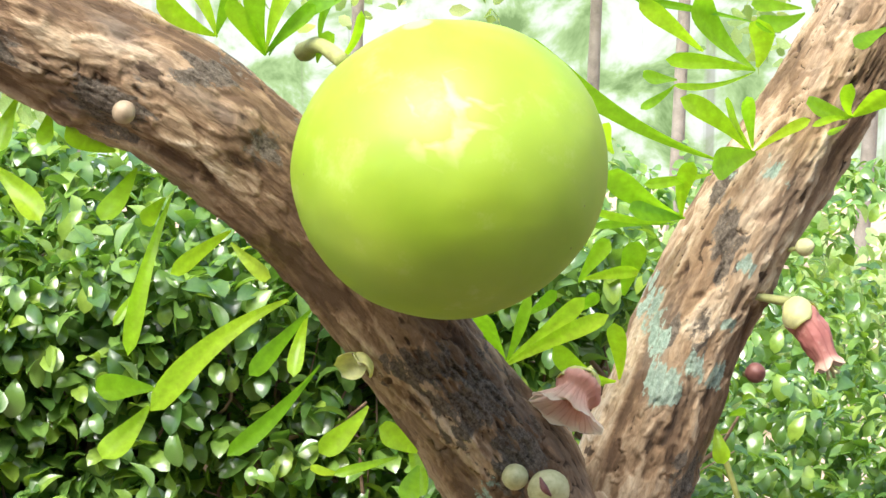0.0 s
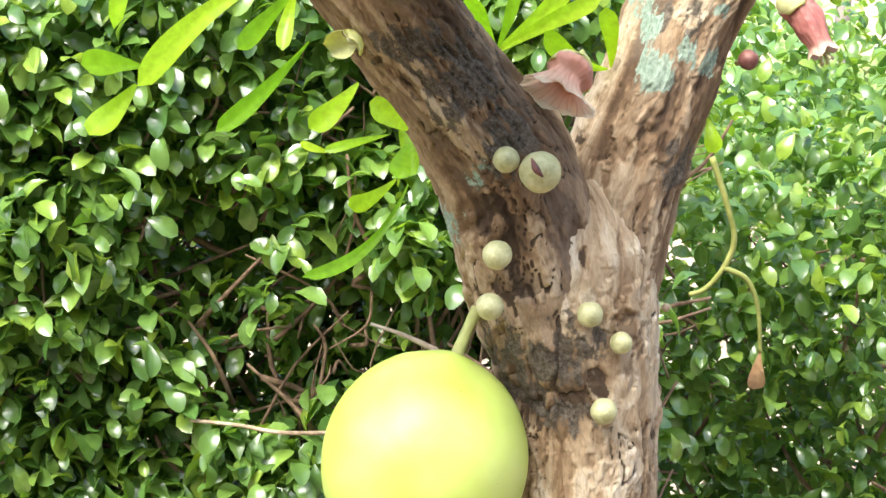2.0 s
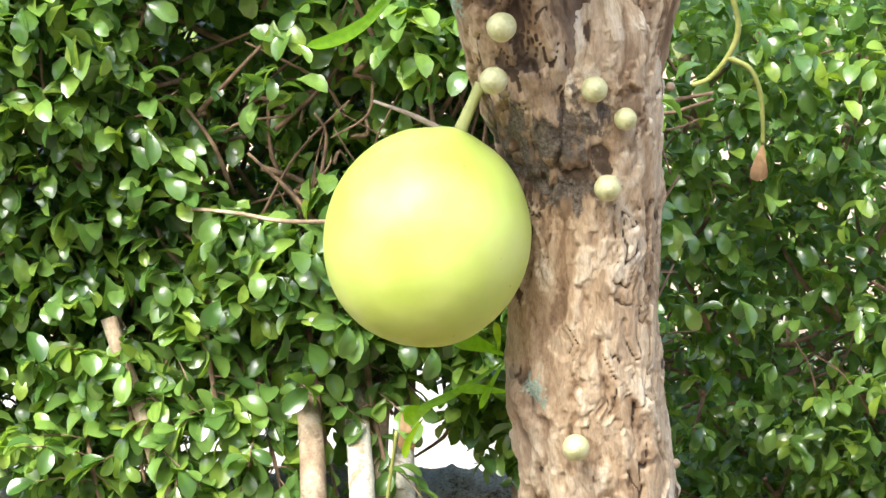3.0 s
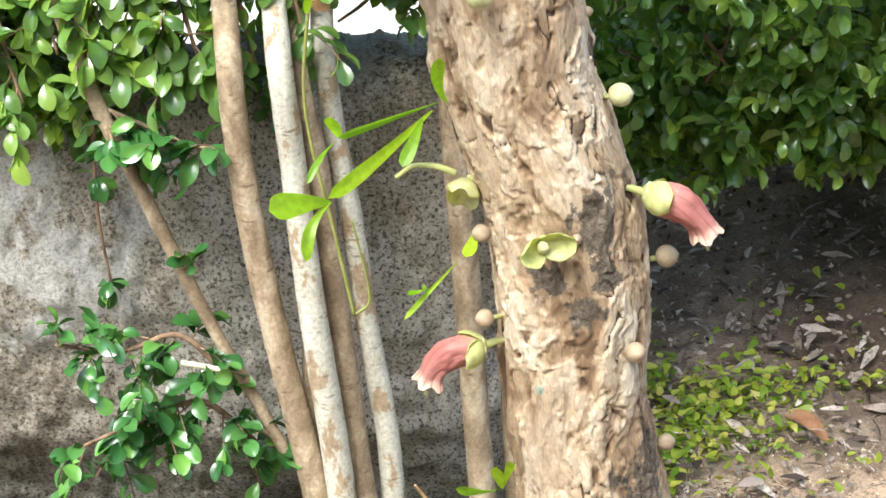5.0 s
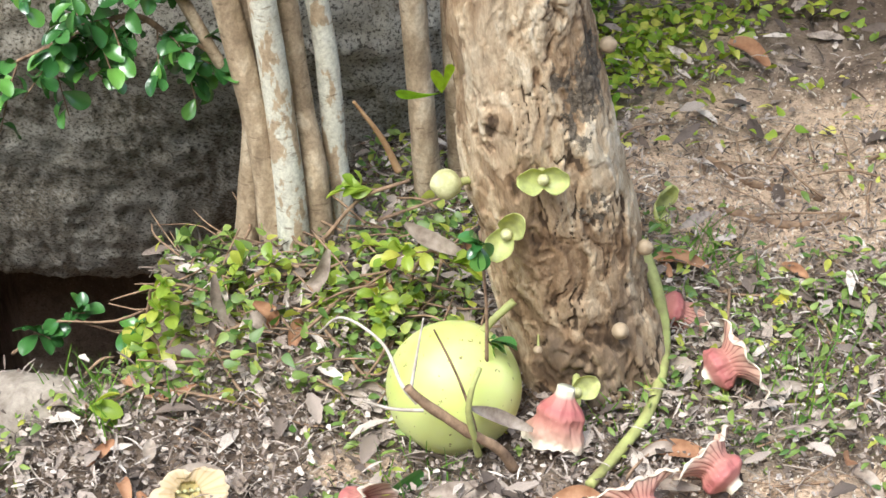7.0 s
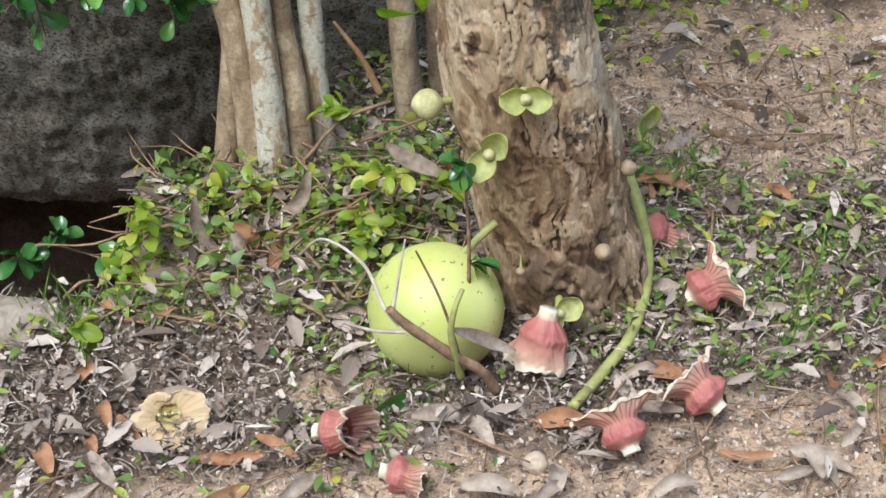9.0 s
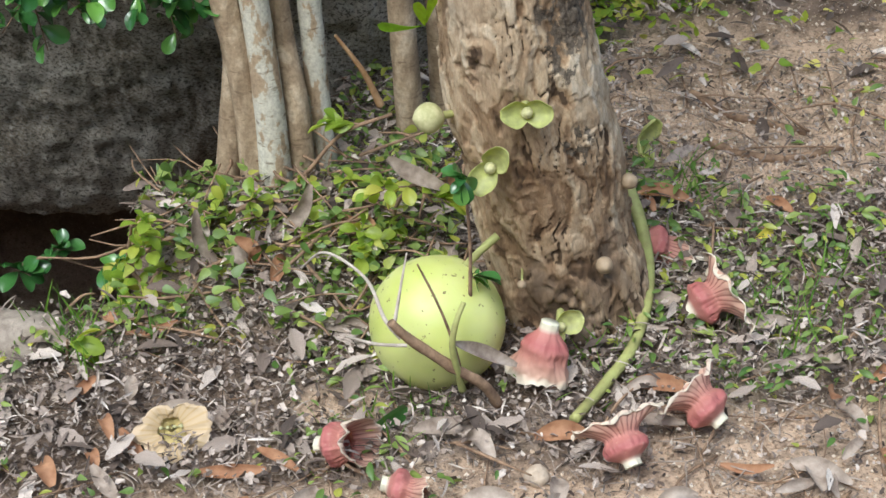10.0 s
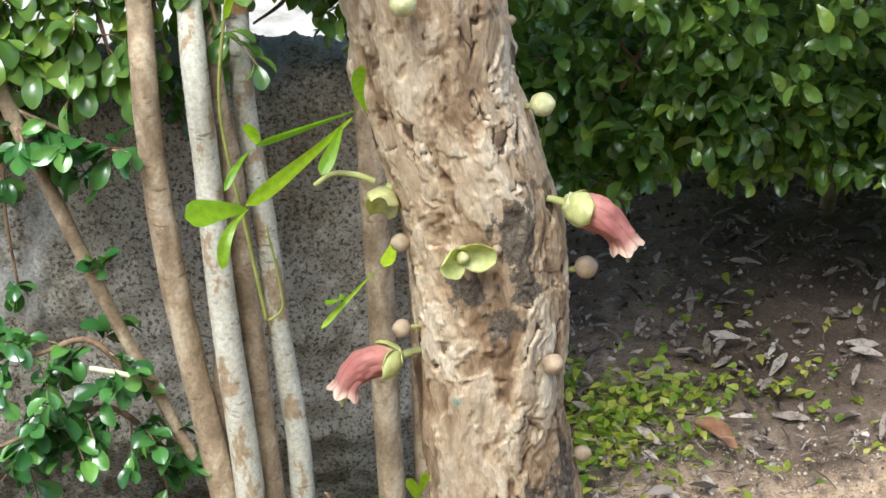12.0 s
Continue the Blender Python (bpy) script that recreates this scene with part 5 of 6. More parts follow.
LEAF_ROWS += [
    ((-0.156, -0.100, 1.261), (-0.160, -0.120, 1.306), 0.0146),
    ((-0.156, -0.100, 1.261), (-0.137, -0.120, 1.309), 0.0146),
    ((-0.154, -0.100, 1.261), (-0.109, -0.120, 1.298), 0.0127),
    ((-0.156, -0.100, 1.261), (-0.175, -0.120, 1.294), 0.0127),
    ((-0.184, -0.100, 1.272), (-0.214, -0.120, 1.295), 0.0152),
    ((-0.183, -0.100, 1.271), (-0.197, -0.120, 1.306), 0.0146),
    ((-0.127, -0.100, 1.257), (-0.116, -0.120, 1.275), 0.0108),
    ((-0.124, -0.100, 1.263), (-0.113, -0.120, 1.300), 0.0095),
    ((-0.156, -0.100, 1.262), (-0.126, -0.120, 1.291), 0.0108),
    ((-0.183, -0.100, 1.273), (-0.169, -0.120, 1.303), 0.0114),
    ((-0.123, -0.100, 1.254), (-0.101, -0.120, 1.288), 0.0082),
]
LEAF_ROWS += [
    ((0.111, 0.030, 1.183), (-0.012, 0.000, 1.263), 0.0161),
    ((0.132, 0.030, 1.188), (0.085, 0.000, 1.225), 0.0154),
    ((0.132, 0.030, 1.189), (0.112, 0.000, 1.224), 0.0147),
    ((0.133, 0.030, 1.190), (0.125, 0.000, 1.226), 0.0112),
    ((0.135, 0.030, 1.187), (0.105, 0.000, 1.182), 0.0230),
    ((0.134, 0.030, 1.188), (0.164, 0.000, 1.212), 0.0084),
    ((0.092, 0.030, 1.146), (0.041, 0.000, 1.180), 0.0190),
    ((0.090, 0.030, 1.146), (0.055, 0.000, 1.157), 0.0148),
    ((0.090, 0.030, 1.147), (0.094, 0.000, 1.186), 0.0140),
    ((0.108, 0.030, 1.174), (0.064, 0.000, 1.172), 0.0084),
    ((0.085, 0.030, 1.144), (0.033, 0.000, 1.156), 0.0063),
    ((0.084, 0.030, 1.142), (0.033, 0.000, 1.146), 0.0063),
]
LEAF_ROWS += [
    ((0.137, 0.060, 1.235), (0.097, 0.040, 1.283), 0.0234),
    ((0.137, 0.060, 1.235), (0.079, 0.040, 1.244), 0.0120),
    ((0.138, 0.060, 1.237), (0.136, 0.040, 1.269), 0.0184),
    ((0.136, 0.060, 1.234), (0.084, 0.040, 1.228), 0.0057),
    ((0.088, 0.060, 1.229), (0.065, 0.040, 1.233), 0.0121),
    ((0.087, 0.060, 1.226), (0.064, 0.040, 1.213), 0.0071),
    ((0.136, 0.060, 1.265), (0.059, 0.040, 1.281), 0.0063),
    ((0.104, 0.060, 1.247), (0.062, 0.040, 1.281), 0.0141),
    ((0.167, 0.060, 1.271), (0.134, 0.040, 1.266), 0.0141),
    ((0.165, 0.060, 1.274), (0.131, 0.040, 1.278), 0.0106),
    ((0.049, 0.060, 1.182), (0.041, 0.040, 1.204), 0.0128),
]
LEAF_ROWS += [
    ((0.194, 0.030, 1.210), (0.161, 0.000, 1.222), 0.0153),
    ((0.194, 0.030, 1.210), (0.188, 0.000, 1.234), 0.0111),
    ((0.194, 0.030, 1.210), (0.211, 0.000, 1.229), 0.0167),
    ((0.191, 0.030, 1.207), (0.165, 0.000, 1.208), 0.0056),
    ((0.191, 0.030, 1.206), (0.174, 0.000, 1.204), 0.0056),
    ((0.217, 0.030, 1.266), (0.189, 0.000, 1.256), 0.0124),
    ((0.114, 0.030, 1.011), (0.119, 0.020, 0.991), 0.0136),
    ((0.122, 0.030, 1.019), (0.132, 0.020, 1.025), 0.0064),
    ((0.039, 0.000, 0.277), (0.008, -0.010, 0.285), 0.0094),
    ((0.041, 0.000, 0.277), (0.037, -0.010, 0.302), 0.0109),
    ((0.042, 0.000, 0.279), (0.048, -0.010, 0.306), 0.0078),
]
LEAF_ROWS += [
    ((0.050, 0.020, 1.044), (0.010, 0.000, 1.071), 0.0163),
    ((0.052, 0.020, 1.045), (0.047, 0.000, 1.086), 0.0141),
    ((-0.019, 0.020, 1.055), (-0.036, 0.000, 1.093), 0.0148),
    ((-0.019, 0.020, 1.056), (0.029, 0.000, 1.102), 0.0134),
    ((-0.019, 0.020, 1.054), (0.044, 0.000, 1.091), 0.0134),
    ((-0.018, 0.020, 1.057), (-0.004, 0.000, 1.103), 0.0113),
    ((0.026, 0.020, 1.107), (0.044, 0.000, 1.138), 0.0133),
    ((0.028, 0.020, 1.109), (0.062, 0.000, 1.119), 0.0105),
    ((0.054, 0.020, 1.099), (0.062, 0.000, 1.137), 0.0176),
    ((0.018, 0.020, 1.086), (0.038, 0.000, 1.104), 0.0091),
    ((-0.007, 0.020, 1.086), (0.012, 0.000, 1.106), 0.0091),
]
LEAF_ROWS += [
    ((-0.010, 0.020, 0.706), (-0.048, -0.010, 0.731), 0.0141),
    ((-0.011, 0.020, 0.706), (-0.070, -0.010, 0.681), 0.0067),
    ((-0.061, 0.020, 0.670), (-0.078, -0.010, 0.673), 0.0149),
    ((-0.066, 0.020, 0.662), (-0.078, -0.010, 0.647), 0.0067),
    ((-0.012, 0.020, 0.704), (-0.029, -0.010, 0.682), 0.0059),
    ((-0.007, 0.020, 0.682), (-0.043, -0.010, 0.698), 0.0127),
    ((-0.017, 0.020, 0.706), (-0.020, -0.010, 0.742), 0.0067),
]
LEAF_ROWS += [
    ((0.010, 0.000, 0.578), (0.006, -0.030, 0.623), 0.0109),
    ((0.005, 0.000, 0.579), (-0.061, -0.030, 0.569), 0.0080),
    ((-0.061, 0.000, 0.555), (-0.065, -0.030, 0.584), 0.0124),
    ((-0.063, 0.000, 0.553), (-0.082, -0.030, 0.537), 0.0058),
    ((-0.000, 0.000, 0.573), (-0.069, -0.030, 0.526), 0.0130),
    ((-0.070, 0.000, 0.508), (-0.108, -0.030, 0.518), 0.0221),
    ((-0.069, 0.000, 0.508), (-0.086, -0.030, 0.480), 0.0111),
    ((-0.006, 0.000, 0.569), (-0.020, -0.030, 0.547), 0.0109),
    ((0.014, 0.000, 0.461), (-0.023, -0.030, 0.434), 0.0045),
    ((-0.010, 0.000, 0.444), (-0.019, -0.030, 0.456), 0.0098),
    ((0.025, 0.000, 0.484), (0.019, -0.030, 0.480), 0.0104),
]
for k, (b, t, w) in enumerate(LEAF_ROWS):
    part("leaf", wide_leaf_mesh("leaf", b, t, w, k, TREE_LEAF), tree)

# ---- vines and branches ----
GREY_LEAF = plain("grey_dry_leaf", (0.20, 0.15, 0.115), (0.44, 0.365, 0.30), 0.7, 60, 0.4, through=0.1)
VINE = plain("vine_green", (0.20, 0.22, 0.05), (0.34, 0.34, 0.10), 0.55, 60, 0.2)
HANG = plain("dry_orange_leaf", (0.30, 0.16, 0.07), (0.50, 0.32, 0.17), 0.7, 70, 0.4, through=0.2)


def rope(points, r0, r1, n=40, segs=10, wobble=0.08, seed=0):
    q = [(*p, r0 + (r1 - r0) * i / (len(points) - 1)) for i, p in enumerate(points)]
    return tube(q, n, segs, wobble, seed)


def along_thing(name, points, r0, r1, mat, label, category, seed=0):
    ob = new(name, mesh_of(name, *rope(points, r0, r1, 50, 10, 0.12, seed), mat))
    return tagged(ob, label, category)


vine = thing("vine", (0.2, 0.25, 0.0), "thin yellow-green vine tendril hanging with a dry leaf", "vine")
part("tendril", mesh_of("tendril", *rope([(0.1420, 0.2500, 0.9350), (0.1540, 0.2500, 0.8990), (0.1600, 0.2500, 0.8730), (0.1530, 0.2500, 0.8520), (0.1400, 0.2500, 0.8360), (0.1280, 0.2500, 0.8310)], 0.0024, 0.0018), VINE), vine)
part("tendril", mesh_of("tendril", *rope([(0.1530, 0.2500, 0.8520), (0.1700, 0.2500, 0.8430), (0.1790, 0.2500, 0.8220), (0.1820, 0.2500, 0.7870)], 0.0022, 0.0015), VINE), vine)
dry = [(0.1820, 0.2500, 0.7870), (0.1880, 0.2500, 0.7760), (0.1790, 0.2500, 0.7580)]
part("dry_leaf", wide_leaf_mesh("dry_leaf", dry[0], dry[2], 0.016, 7, HANG), vine, "curled dry orange leaf")
along_thing("vine", [(-0.0870, 0.1700, 0.5900), (-0.0950, 0.1700, 0.4990), (-0.0780, 0.1700, 0.3930), (-0.0670, 0.1700, 0.3250)], 0.0013, 0.0015, VINE, "thin green vine climbing the pale stems", "vine", 3)
along_thing("vine", [(-0.0670, 0.1700, 0.3250), (-0.0550, 0.1700, 0.3370), (-0.0580, 0.1700, 0.3680), (-0.0650, 0.1700, 0.4060)], 0.0011, 0.0009, VINE, "thin green vine climbing the pale stems", "vine", 4)
on_tree("petiole", mesh_of("petiole", *rope([(-0.0550, 0.0000, 0.8670), (-0.0750, 0.0000, 0.8770), (-0.0970, 0.0000, 0.8850)], 0.0022, 0.0009), GREY_LEAF), Matrix.Identity(4))
on_tree("petiole", mesh_of("petiole", *rope([(-0.0250, -0.0100, 0.5300), (-0.0130, -0.0100, 0.5380), (0.0020, -0.0100, 0.5370), (0.0140, -0.0100, 0.5320)], 0.0016, 0.0024), STALK), Matrix.Identity(4))


def leafy_branch(points, r0, r1, label, leaves, seed, size, spread, mat, name="branch", wood=None, cat="branch", up=0.2):
    """A thin branch whose leaves sit round it."""
    r = np.random.default_rng(seed)
    b = thing(name, points[0], label, cat)
    part("twig", mesh_of("twig", *rope(points, r0, r1, 40, 8, 0.15, seed), wood or TWIG), b)
    line = spline(points, 200)
    count = max(1, leaves // 8)
    p, side = [], []
    for k in range(count):
        root = line[int(199 * min(1, (k + 0.6 + 0.3 * r.random()) / count))]
        along = r.normal(0, 1, 3) * [1, 0.45, 0.8] + [0, -0.35, up]
        along *= spread * r.uniform(0.7, 1.5) / np.linalg.norm(along)
        sag = np.array([0, 0, -0.2 * spread])
        shoot = [root, root + along * 0.5, root + along + sag]
        part("side_twig", mesh_of("side_twig", *rope(shoot, max(0.0007, r1 * 0.6), 0.0005, 8, 6, 0.1, seed + k), TWIG), b, m=b.matrix_basis.inverted())
        w = spline(shoot, 40)
        for j in range(leaves // count):
            p.append(w[int(39 * min(1, 0.2 + 0.8 * (j + r.random() * 0.5) / (leaves // count)))])
            side.append(along / np.linalg.norm(along) * 0.7 + r.normal(0, 0.75, 3))
    p, side = np.array(p), np.array(side)
    leaves = len(p)
    rot = rotations(side * [1, 0.6, 0.8] + [0, -0.35, up * 0.8], r.normal(0, 0.5, leaves))
    shapes = [mesh_of("leaf", *leaf_shape(w, elliptic, q, 0.35, 9), mat) for w, q in ((0.28, 0.45), (0.32, 0.25))]
    base = b.matrix_basis.inverted()
    for i in range(leaves):
        m4 = Matrix.Translation(p[i]) @ Matrix(rot[i].tolist()).to_4x4() @ Matrix.Scale(size * r.uniform(0.7, 1.25), 4)
        part("leaf", shapes[i % 2], b, m=base @ m4)
    return b


YELLOW_LEAF = leafy("yellow_green_leaf", (0.20, 0.32, 0.03), (0.40, 0.48, 0.07), (0.55, 0.52, 0.10), 0.4, 0.4, islands=False)
LEANING = [(-0.1260, 0.1900, 0.1850), (-0.1560, 0.1900, 0.2550), (-0.1840, 0.1900, 0.3210), (-0.2300, 0.1900, 0.4460), (-0.2500, 0.1900, 0.5010)]
if LEANING[0][2] < LEANING[-1][2]:
    LEANING = LEANING[::-1]
top = Vector(LEANING[0]) + (Vector(LEANING[0]) - Vector(LEANING[1])).normalized() * 0.16
LEANING = [(top.x, top.y + 0.05, top.z)] + LEANING
leafy_branch(LEANING, 0.0065, 0.005, "leaning brown hedge branch with small dark leaves", 24, 61, 0.022, 0.025, SHADED_LEAF, wood=POLE)
leafy_branch([(-0.1610, 0.1900, 0.4590), (-0.1840, 0.1900, 0.4620), (-0.2070, 0.1900, 0.4750), (-0.2470, 0.1900, 0.4960)], 0.0022, 0.0016, "thin brown side branch with drooping green leaves", 54, 62, 0.024, 0.035, SHADED_LEAF, wood=POLE, up=-0.3)
leafy_branch([(-0.15, 0.20, 0.19), (-0.19, 0.195, 0.235), (-0.235, 0.19, 0.225), (-0.29, 0.19, 0.20)], 0.003, 0.0015, "leafy hedge twig in front of the boulder", 168, 63, 0.020, 0.042, SHADED_LEAF, up=-0.2)
leafy_branch([(-0.17, 0.195, 0.26), (-0.205, 0.19, 0.30), (-0.25, 0.185, 0.29), (-0.30, 0.18, 0.30)], 0.003, 0.0015, "leafy hedge twig in front of the boulder", 112, 64, 0.020, 0.036, SHADED_LEAF, up=-0.2)
leafy_branch([(-0.265, 0.255, 0.46), (-0.268, 0.25, 0.38), (-0.262, 0.25, 0.30)], 0.002, 0.001, "small creeper hanging in a crack of the boulder", 22, 65, 0.017, 0.010, SHADED_LEAF, up=-0.4)
for k, (x, z0, z1, n) in enumerate(((-0.255, 0.64, 0.50, 96), (-0.185, 0.62, 0.515, 64), (-0.145, 0.64, 0.52, 72), (-0.105, 0.64, 0.53, 64), (-0.32, 0.60, 0.49, 80), (-0.29, 0.66, 0.53, 88), (-0.225, 0.66, 0.545, 88), (-0.20, 0.63, 0.54, 64))):
    leafy_branch([(x - 0.01, 0.25, z0), (x, 0.22, (z0 + z1) / 2), (x + 0.012, 0.21, z1)], 0.0028, 0.0012, "drooping leafy shoot at the foot of the hedge", n, 160 + k, 0.023, 0.04, HEDGE_LEAF_ONE, name="shoot", cat="shoot", up=-0.3)
leafy_branch([(-0.1970, 0.1000, -0.0520), (-0.1770, 0.1000, -0.0100), (-0.1470, 0.1000, 0.0280), (-0.1150, 0.1000, 0.0490), (-0.0870, 0.1000, 0.0640)], 0.003, 0.002, "arching yellow-green cut branch with pale leaves", 64, 66, 0.0145, 0.026, YELLOW_LEAF)
leafy_branch([(-0.0900, 0.1400, 0.0360), (-0.0570, 0.1400, 0.0560), (-0.0240, 0.1400, 0.0950), (0.0160, 0.1400, 0.1120)], 0.002, 0.0015, "arching yellow-green cut branch with pale leaves", 16, 67, 0.016, 0.018, YELLOW_LEAF)
leafy_branch([(-0.165, 0.07, -0.01), (-0.19, 0.06, 0.03), (-0.185, 0.055, 0.075)], 0.002, 0.0012, "clump of pale green leaves at the edge of the hollow", 56, 68, 0.0145, 0.028, YELLOW_LEAF)
leafy_branch([(-0.125, 0.085, 0.035), (-0.165, 0.075, 0.045), (-0.195, 0.07, 0.015), (-0.205, 0.065, -0.03)], 0.002, 0.0012, "wilted yellow-green cut branch over the hollow", 48, 168, 0.014, 0.024, YELLOW_LEAF)
leafy_branch([(-0.06, 0.09, 0.03), (-0.02, 0.07, 0.05), (0.02, 0.06, 0.045)], 0.0016, 0.001, "wilted yellow-green cut branch on the litter", 40, 169, 0.016, 0.024, YELLOW_LEAF)
leafy_branch([(0.0670, -0.0600, 0.0550), (0.0680, -0.0600, 0.0960), (0.0680, -0.0600, 0.1370), (0.0640, -0.0600, 0.2000)], 0.0016, 0.001, "slender sucker shoot with small dark leaves", 16, 69, 0.018, 0.012, SHADED_LEAF, name="shoot", cat="shoot", up=0.1)
leafy_branch([(0.02, 0.10, 0.02), (0.015, 0.08, 0.06), (0.03, 0.06, 0.10), (0.045, 0.05, 0.09)], 0.002, 0.001, "tangle of green shoots behind the trunk", 46, 70, 0.017, 0.035, YELLOW_LEAF, name="shoot", cat="shoot")
leafy_branch([(-0.35, 0.30, -0.17), (-0.30, 0.28, -0.12), (-0.24, 0.27, -0.13)], 0.002, 0.001, "dark leaves in the hollow under the boulder", 30, 73, 0.022, 0.03, SHADED_LEAF)
leafy_branch([(-0.235, -0.03, 0.0), (-0.232, -0.03, 0.02), (-0.23, -0.032, 0.035)], 0.0012, 0.001, "small green seedling at the edge of the litter", 6, 74, 0.022, 0.006, YELLOW_LEAF, name="seedling", cat="seedling")
along_thing("twig", [(0.0070, 0.2000, 0.0810), (-0.0060, 0.2000, 0.1140), (-0.0270, 0.2000, 0.1490)], 0.0035, 0.0012, HANG, "thin orange-brown dead frond leaning on the stems", "twig", 5)

along_thing("twig", [(-0.235, 0.195, 0.752), (-0.20, 0.190, 0.750), (-0.165, 0.188, 0.745), (-0.10, 0.20, 0.742)], 0.0013, 0.0017, POLE, "thin bare brown twig sticking out of the hedge", "twig", 31)
tagged(new("dry_leaf", wide_leaf_mesh("dry_leaf", (-0.083, 0.185, 0.598), (-0.079, 0.180, 0.570), 0.016, 11, HANG)), "withered orange leaf hanging in the hedge", "dry leaf")
PALE_WOOD = plain("pale_cut_wood", (0.55, 0.50, 0.30), (0.70, 0.66, 0.46), 0.7, 90, 0.2)
along_thing("stick", [(-0.202, 0.165, 0.29), (-0.184, 0.165, 0.286), (-0.166, 0.165, 0.281)], 0.0022, 0.0020, PALE_WOOD, "short pale cut stick caught in the leafy twigs", "stick", 12)

# ---- ground things ----
def on_ground(p, lift=0.0):
    return (p[0], p[1], float(ground_height(p[0], p[1])) + lift)


def settled(points, lift):
    return [on_ground(p, lift) for p in points]


along_thing("fallen_stalk", [(a, b, c + q) for (a, b, c), q in zip(settled([(0.1970, 0.1200, 0.0300), (0.2090, 0.0770, 0.0300), (0.2070, 0.0190, 0.0300), (0.1900, -0.0390, 0.0300), (0.1620, -0.0860, 0.0300), (0.1390, -0.1220, 0.0300)], 0.014), (0.045, 0.02, 0.006, 0.0, 0.0, 0.0))], 0.0052, 0.0040, STALK, "thick green fruit stalk lying beside the trunk", "stalk", 6)
stick = thing("stick", (0.05, -0.097, 0.05), "dark dead forked stick across the fallen fruit", "stick")
for pts, r0, r1 in (
    (((0.010, -0.105, 0.099), (0.021, -0.105, 0.085), (0.039, -0.105, 0.069), (0.054, -0.104, 0.054), (0.074, -0.100, 0.036), (0.086, -0.095, 0.012)), 0.0034, 0.0044),
    (((0.030, -0.094, 0.141), (0.042, -0.098, 0.113), (0.051, -0.102, 0.087), (0.058, -0.103, 0.056)), 0.0007, 0.0013),
):
    part("twig", mesh_of("twig", *rope(pts, r0, r1, 40, 10, 0.3, 7), TWIG), stick, m=stick.matrix_basis.inverted())
PALE_TWIG = plain("weathered_twig", (0.30, 0.25, 0.20), (0.52, 0.46, 0.39), 0.85, 90, 0.4)
along_thing("twig", [(-0.055, -0.02, 0.085), (-0.035, -0.05, 0.121), (-0.007, -0.07, 0.112), (0.006, -0.095, 0.094), (0.017, -0.105, 0.084)], 0.0008, 0.0018, PALE_TWIG, "weathered grey twig leaning on the fallen fruit", "twig", 21)
along_thing("twig", [(0.023, -0.080, 0.141), (0.018, -0.090, 0.119), (0.013, -0.100, 0.096)], 0.0006, 0.0014, PALE_TWIG, "thin grey twig standing against the fallen fruit", "twig", 22)
along_thing("twig", [(-0.022, -0.110, 0.092), (-0.001, -0.110, 0.084), (0.021, -0.108, 0.080)], 0.0010, 0.0014, PALE_TWIG, "short pale broken twig beside the fallen fruit", "twig", 23)
along_thing("fallen_stalk", [(0.062, -0.094, 0.106), (0.056, -0.104, 0.096), (0.053, -0.108, 0.078), (0.056, -0.106, 0.056), (0.060, -0.100, 0.030)], 0.0020, 0.0028, STALK, "curved yellow stalk in front of the fallen fruit", "stalk", 24)
along_thing("root", settled([(0.2800, 0.3390, 0.0300), (0.3110, 0.2990, 0.0300), (0.3380, 0.2810, 0.0300), (0.3690, 0.2630, 0.0300)], 0.002), 0.0045, 0.003, TWIG, "thin bare root lying on the sandy soil", "root", 8)
along_thing("root", settled([(0.2820, 0.2560, 0.0300), (0.3120, 0.2300, 0.0300), (0.3490, 0.2230, 0.0300), (0.3950, 0.2360, 0.0300)], 0.002), 0.0045, 0.003, TWIG, "thin bare root lying on the sandy soil", "root", 9)

FALLEN_FLOWERS = [
    # x, y, lift, direction of the mouth, size, flare, droop, roll
    (0.126, -0.060, 0.056, (-0.25, -0.30, -1.0), 0.054, 0.16, 0.0, 20, COROLLA),
    (0.244, -0.135, 0.020, (-0.55, 0.45, 0.40), 0.050, 1.0, 0.0, 0, COROLLA),
    (0.176, -0.182, 0.020, (-0.25, 0.55, 0.45), 0.048, 1.0, 0.0, 0, COROLLA),
    (-0.150, -0.115, 0.012, (0.1, -0.8, 0.6), 0.037, 1.0, 0.0, 0, COROLLA_PALE),
    (0.232, -0.010, 0.020, (0.85, 0.25, 0.35), 0.052, 1.3, 0.0, 0, COROLLA),
    (-0.045, -0.150, 0.020, (0.8, -0.25, 0.25), 0.050, 0.95, 0.0, 40, COROLLA),
    (0.000, -0.185, 0.010, (0.8, -0.2, -0.1), 0.044, 0.5, 0.3, 80, COROLLA),
    (0.205, 0.085, 0.025, (0.55, 0.0, -0.35), 0.050, 0.8, 0.0, 30, COROLLA),
]
